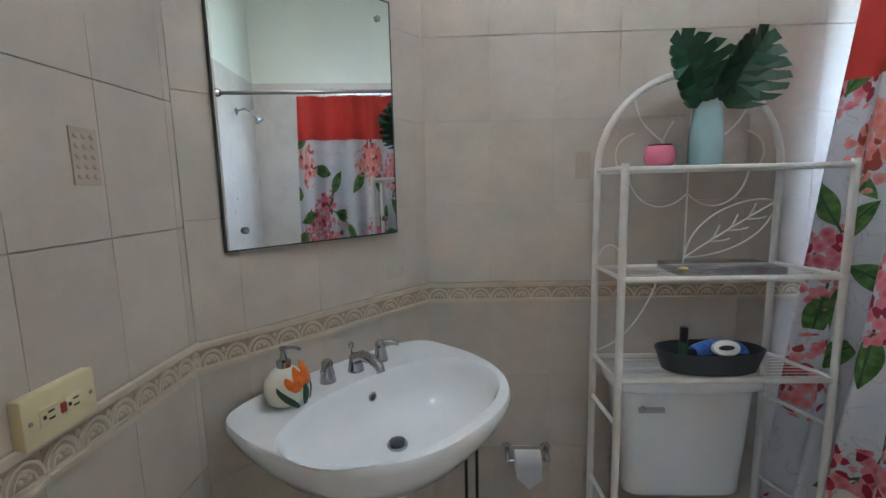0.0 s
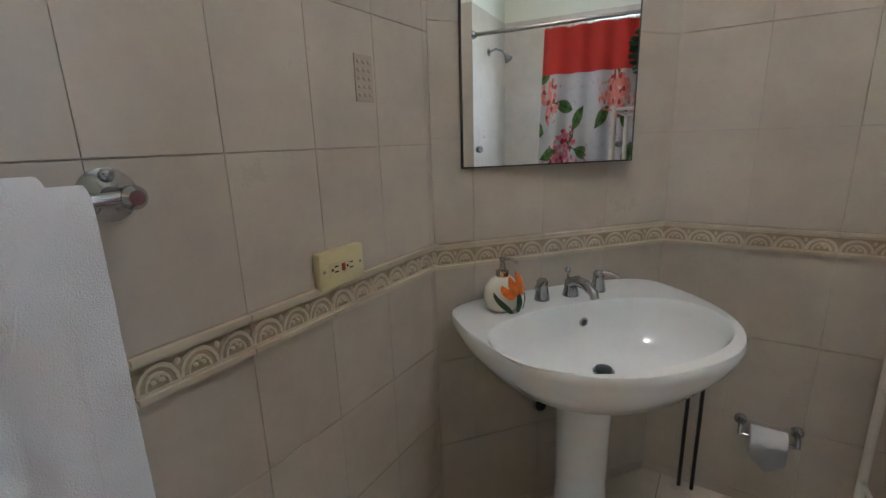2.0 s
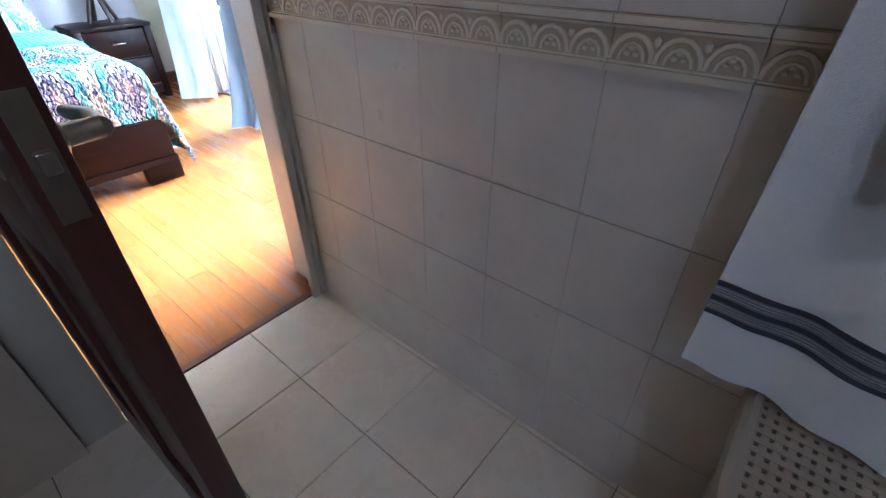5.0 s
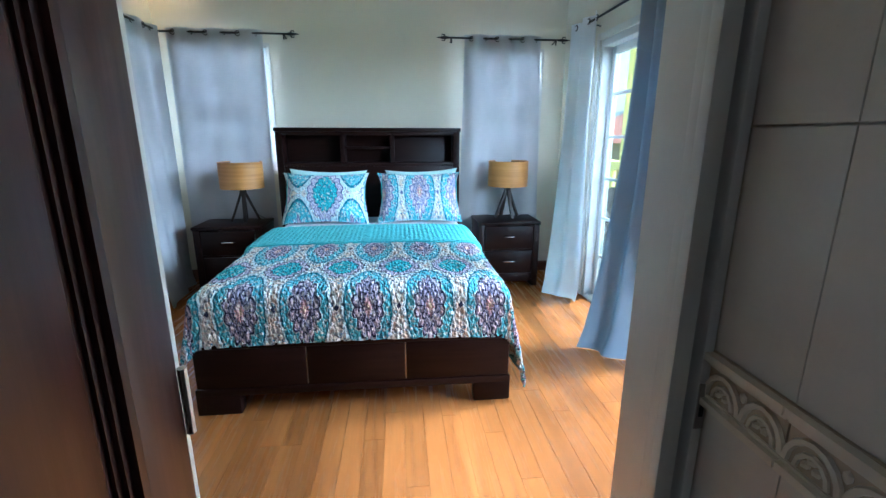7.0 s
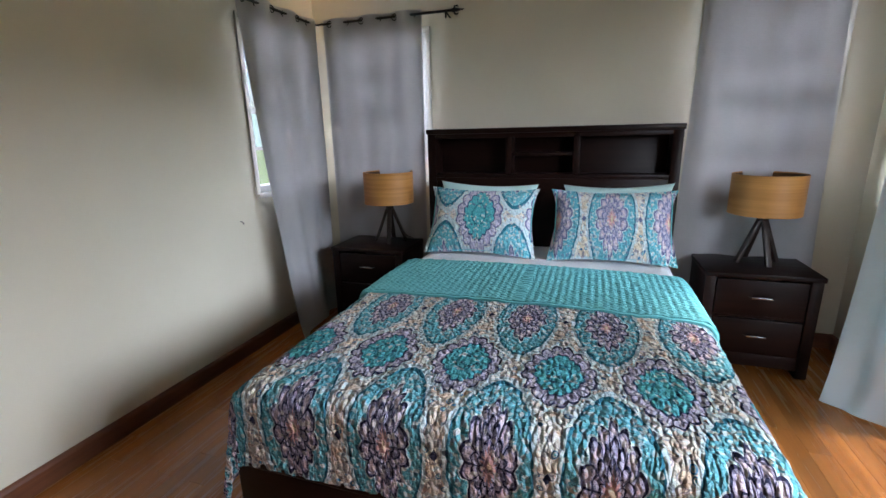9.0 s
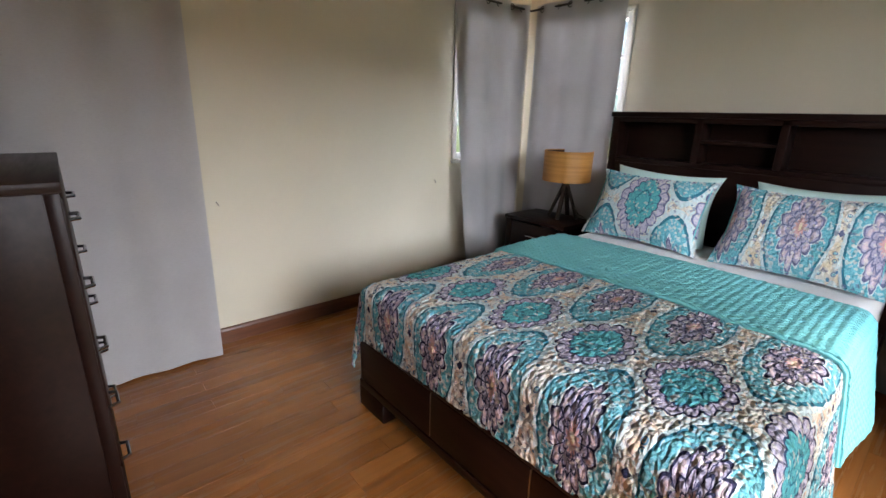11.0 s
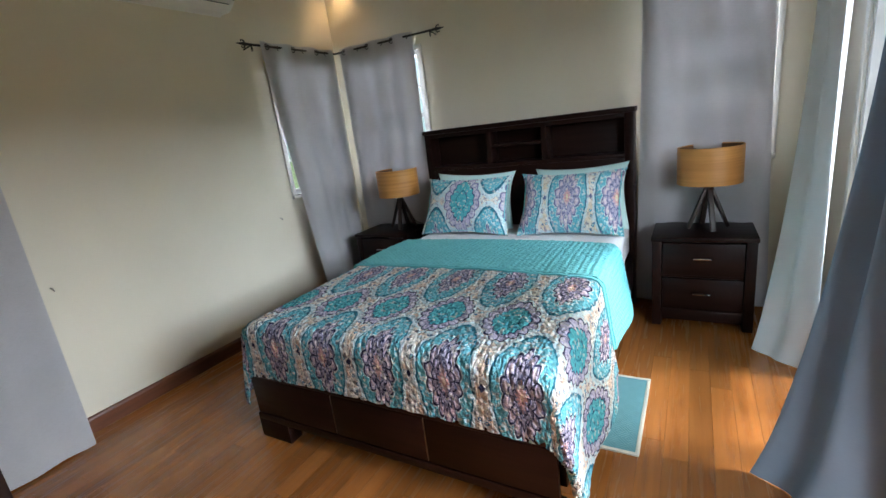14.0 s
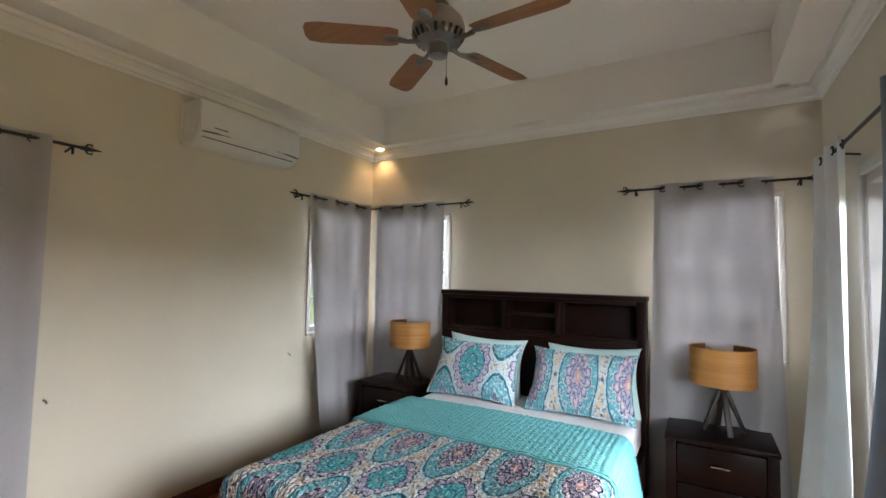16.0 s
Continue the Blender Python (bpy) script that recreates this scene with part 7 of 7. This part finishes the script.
house(17, 16, -4.6, 9, 7, 5.2, 55, PEACH, "peach two-storey house with a terracotta hip roof")
house(16, 27, -4.6, 9, 7, 5.6, 100, PEACH, "peach two-storey house with a terracotta hip roof")
house(30, 40, -5.0, 12, 8, 6.2, 70, YELLOW, "yellow two-storey house with a terracotta hip roof")
house(14, 5, -4.6, 8, 7, 5.2, 20, YELLOW, "yellow two-storey house with a terracotta hip roof")


def palm(x, y, h):
    root = thing("palm_tree", pose(x, y, -4.5), "tall palm tree with drooping fronds", "tree")
    part("trunk", tube([(0, 0, 0), (0.1, 0.05, h * 0.5), (0.0, 0.1, h)], [0.18, 0.13, 0.10], 10), LEGWOOD, root)
    rnd = random.Random(4)
    bm = bmesh.new()
    for k in range(16):
        a, dr = 2 * math.pi * k / 16 + rnd.random() * 0.3, 0.4 + rnd.random() * 0.9
        for j in range(22):
            t = j / 22
            r = 2.0 * t
            px, py, pz = r * math.cos(a), r * math.sin(a) + 0.1, h + 0.9 * math.sin(2.2 * t) - dr * t * t * 1.6
            for s in (-1, 1):
                q = Vector((px, py, pz))
                side = Vector((-math.sin(a), math.cos(a), 0)) * s
                tip = q + side * (0.5 * (1 - t * 0.6)) + Vector((math.cos(a), math.sin(a), 0)) * 0.2 - Vector((0, 0, 0.22))
                w = Vector((math.cos(a), math.sin(a), 0)) * 0.03
                bm.faces.new([bm.verts.new(q - w), bm.verts.new(q + w), bm.verts.new(tip)])
    part("crown", bm, plain("palm_leaf", (0.05, 0.11, 0.03), 0.5, vary=0.3), root, smooth=False)


palm(9.0, 9.4, 6.6)
# ground reaching the horizon, and low hills far off
GRASS = plain("grass_and_scrub", (0.07, 0.11, 0.035), 0.95, vary=0.35, scale=0.3)
struct("ground", box((-900, -900, -4.9), (900, 900, -4.6)), GRASS, "grassy ground round the house")
def hills(u, v):
    a = radians(-60 + 240 * u)
    r = 260 + 240 * v
    z = -5 + 36 * v * (0.75 + 0.55 * noise.noise(Vector((u * 9, v * 1.5, 2.0)))) + 6 * noise.noise(Vector((u * 40, v * 6, 1.0)))
    return r * math.cos(a), r * math.sin(a), z
HILL = plain("hazy_hill_forest", (0.13, 0.20, 0.19), 0.95, vary=0.25, scale=0.05)
struct("backdrop", grid(hills, 90, 12), HILL, "hazy wooded hills on the horizon")

# ---------- floors, tile by tile and plank by plank ----------
floor_bed = struct("floor", boxes(((XW - 0.1, 1.49, -0.08), (XE + 0.02, YN + 0.05, -0.012)), ((1.40, 0.6, -0.08), (XE + 0.02, 1.49, -0.012))), plain("dark_floor_gap", (0.17, 0.07, 0.024), 0.8), "honey bamboo plank floor")
PW = 0.093
planks = {}


def plank_mesh(length):
    if length not in planks:
        planks[length] = mesh_of("plank", box((-PW / 2 + 0.0003, 0.0004, -0.013), (PW / 2 - 0.0003, length - 0.0004, 0.0), 0.0004), BAMBOO)
    return planks[length]


rnd = random.Random(11)
x = XW + PW / 2
while x < XE + 0.05:
    y = 1.49 if x < 1.44 else 0.72
    first = True
    while y < YN - 0.02:
        L_ = rnd.choice((0.45, 0.6, 0.9)) if first else rnd.choice((0.75, 0.95, 1.2))
        first = False
        L_ = min(L_, round(YN + 0.01 - y, 3))
        child("plank", plank_mesh(L_), floor_bed, Matrix.Translation((x, y, 0)))
        y += L_
    x += PW

FT = 0.306
floor_bath = struct("floor_bathroom", box((-1.7, -1.75, -0.08), (1.262, 1.49, -0.006)), FGROUT, "ivory square tile bathroom floor")
ft = mesh_of("floor_tile", box((0.0016, 0.0016, -0.008), (FT - 0.0016, FT - 0.0016, 0.0), 0.0015), FTILE)
for i in range(-6, 2):
    for j in range(-9, 3):
        x0, y0 = 0.925 + FT * i, 0.845 + FT * j
        if x0 < -0.95 or y0 > 1.40:
            continue
        if x0 > 1.2:
            continue
        child("floor_tile", ft, floor_bath, Matrix.Translation((x0, y0, 0)))
strip = {}
for j in range(-9, 3):
    y0 = 0.845 + FT * j
    if y0 < 1.40 and "e" not in strip:
        strip["e"] = mesh_of("floor_tile", box((0.0016, 0.0016, -0.008), (0.025, FT - 0.0016, 0.0)), FTILE)
    if y0 < 1.40:
        child("floor_tile", strip["e"], floor_bath, Matrix.Translation((0.925 + FT, y0, 0)))

bt = mesh_of("balcony_tile", box((0.002, 0.002, -0.02), (0.398, 0.398, 0.0), 0.002), BTILE)
bal = bpy.data.objects["balcony_floor"]
for i in range(4):
    for j in range(16):
        child("balcony_tile", bt, bal, Matrix.Translation((XE + WT + 0.4 * i, 0.9 + 0.4 * j, -0.012)))

# ---------- wall tiles ----------
ROWS_HI = ((1.065, 1.36), (1.36, 1.66), (1.66, 1.96), (1.96, 2.26), (2.26, 2.56))
tile_cache = {}


def tile_mesh(w, h):
    key = (round(w, 3), round(h, 3))
    if key not in tile_cache:
        tile_cache[key] = mesh_of("tile", box((0.0005, -0.008, 0.0012), (key[0] - 0.0005, 0.0, key[1] - 0.0012), 0.0008), TILE)
    return tile_cache[key]


def border_mesh(w, h):
    key = ("border", round(w, 3))
    if key in tile_cache:
        return tile_cache[key]
    bm = box((0.001, -0.008, 0.0), (w - 0.001, 0.002, h))
    ground_faces = len(bm.faces)
    for z0, z1, d in ((0.001, 0.011, 0.013), (0.012, 0.015, 0.006), (h - 0.012, h - 0.001, 0.014), (h - 0.019, h - 0.015, 0.007)):
        add_box(bm, (0.001, 0.0, z0), (w - 0.001, d, z1))
    n = max(1, round(w / 0.078))
    s = w / n
    for k in range(n):
        cx = s * (k + 0.5)
        tube([(cx + 0.46 * s * math.cos(a), 0.003, 0.017 + 0.037 * math.sin(a)) for a in [math.pi * i / 8 for i in range(9)]], 0.0048, 5, bm)
        tube([(cx + 0.28 * s * math.cos(a), 0.003, 0.017 + 0.023 * math.sin(a)) for a in [math.pi * i / 6 for i in range(7)]], 0.0034, 5, bm)
        for px, pz in ((-0.1, 0.027), (0.1, 0.027), (0.0, 0.035)):
            blob((cx + px * s, 0.003, pz), 1.0, 1, (0.006, 0.006, 0.005), bm=bm)
        blob((cx - 0.5 * s, 0.003, 0.047), 1.0, 1, (0.006, 0.003, 0.008), bm=bm) if k else None
    # the recessed ground takes the darker tan that deepens the relief's shade
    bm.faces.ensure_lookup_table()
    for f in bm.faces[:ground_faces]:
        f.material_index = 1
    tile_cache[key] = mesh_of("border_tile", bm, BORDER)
    tile_cache[key].materials.append(BORDERRECESS)
    return tile_cache[key]


def face_tiles(wall, m, cuts, rows, border, skip=None):
    """Tiles on a wall: m maps local x along the wall, y out of it, z up; cuts: the joints along it."""
    for a, b in zip(cuts, cuts[1:]):
        for z0, z1 in rows:
            if skip and skip(a, b, z0, z1):
                continue
            child("tile", tile_mesh(b - a, z1 - z0), wall, m @ Matrix.Translation((a, 0, z0)))
        child("border_tile", border_mesh(b - a, border[1] - border[0]), wall, m @ Matrix.Translation((a, 0, border[0])))


# towel wall: local x runs towards -y
m_t = Matrix(((0, -1, 0, XT), (-1, 0, 0, 0), (0, 0, 1, 0), (0, 0, 0, 1)))
cuts = [-1.425, -1.295] + [-1.09 + 0.205 * k for k in range(0, 11)]
cuts = [c for c in cuts if c < 0.982] + [0.985]
face_tiles(bpy.data.objects["wall_towel"], m_t, cuts, ((0.0, 0.21), (0.21, 0.465), (0.465, 0.72), (0.72, 0.985)) + ROWS_HI, (0.985, 1.065))
# slanted wall
d2 = (C2 - C1).normalized()
m_s = Matrix(((d2.x, -n2.x, 0, C1.x), (d2.y, -n2.y, 0, C1.y), (0, 0, 1, 0), (0, 0, 0, 1)))
Ls = (C2 - C1).length
LOW = ((0.0, 0.04), (0.04, 0.35), (0.35, 0.665), (0.665, 0.98))
HIGH = ((1.06, 1.375), (1.375, 1.69), (1.69, 2.0), (2.0, 2.31), (2.31, 2.6))
face_tiles(wall_slant, m_s, [0.0, 0.13, 0.375, 0.62, Ls], LOW + HIGH, (0.98, 1.06))
# back wall: local x runs towards -x
m_b = Matrix(((-1, 0, 0, 0), (0, 1, 0, YB), (0, 0, 1, 0), (0, 0, 0, 1)))
face_tiles(wall_back, m_b, [-0.69] + [-0.44 + 0.245 * k for k in range(9)], LOW + HIGH, (0.98, 1.06))


def inset(wall, m, x, z):
    bm = box((-0.030, 0.0, -0.052), (0.030, 0.0035, 0.052), 0.001)
    for k in range(5):
        for j in range(3):
            blob((-0.018 + 0.018 * j, 0.0035, -0.036 + 0.018 * k), 1.0, 1, (0.007, 0.003, 0.006), bm=bm)
    ob = child("relief_inset", mesh_of("relief_inset", bm, INSET), wall, m @ Matrix.Translation((x, 0, z)))


inset(bpy.data.objects["wall_towel"], m_t, 0.714, 1.515)
inset(wall_back, m_b, -0.08, 1.515)
inset(bpy.data.objects["wall_towel"], m_t, -0.70, 1.515)
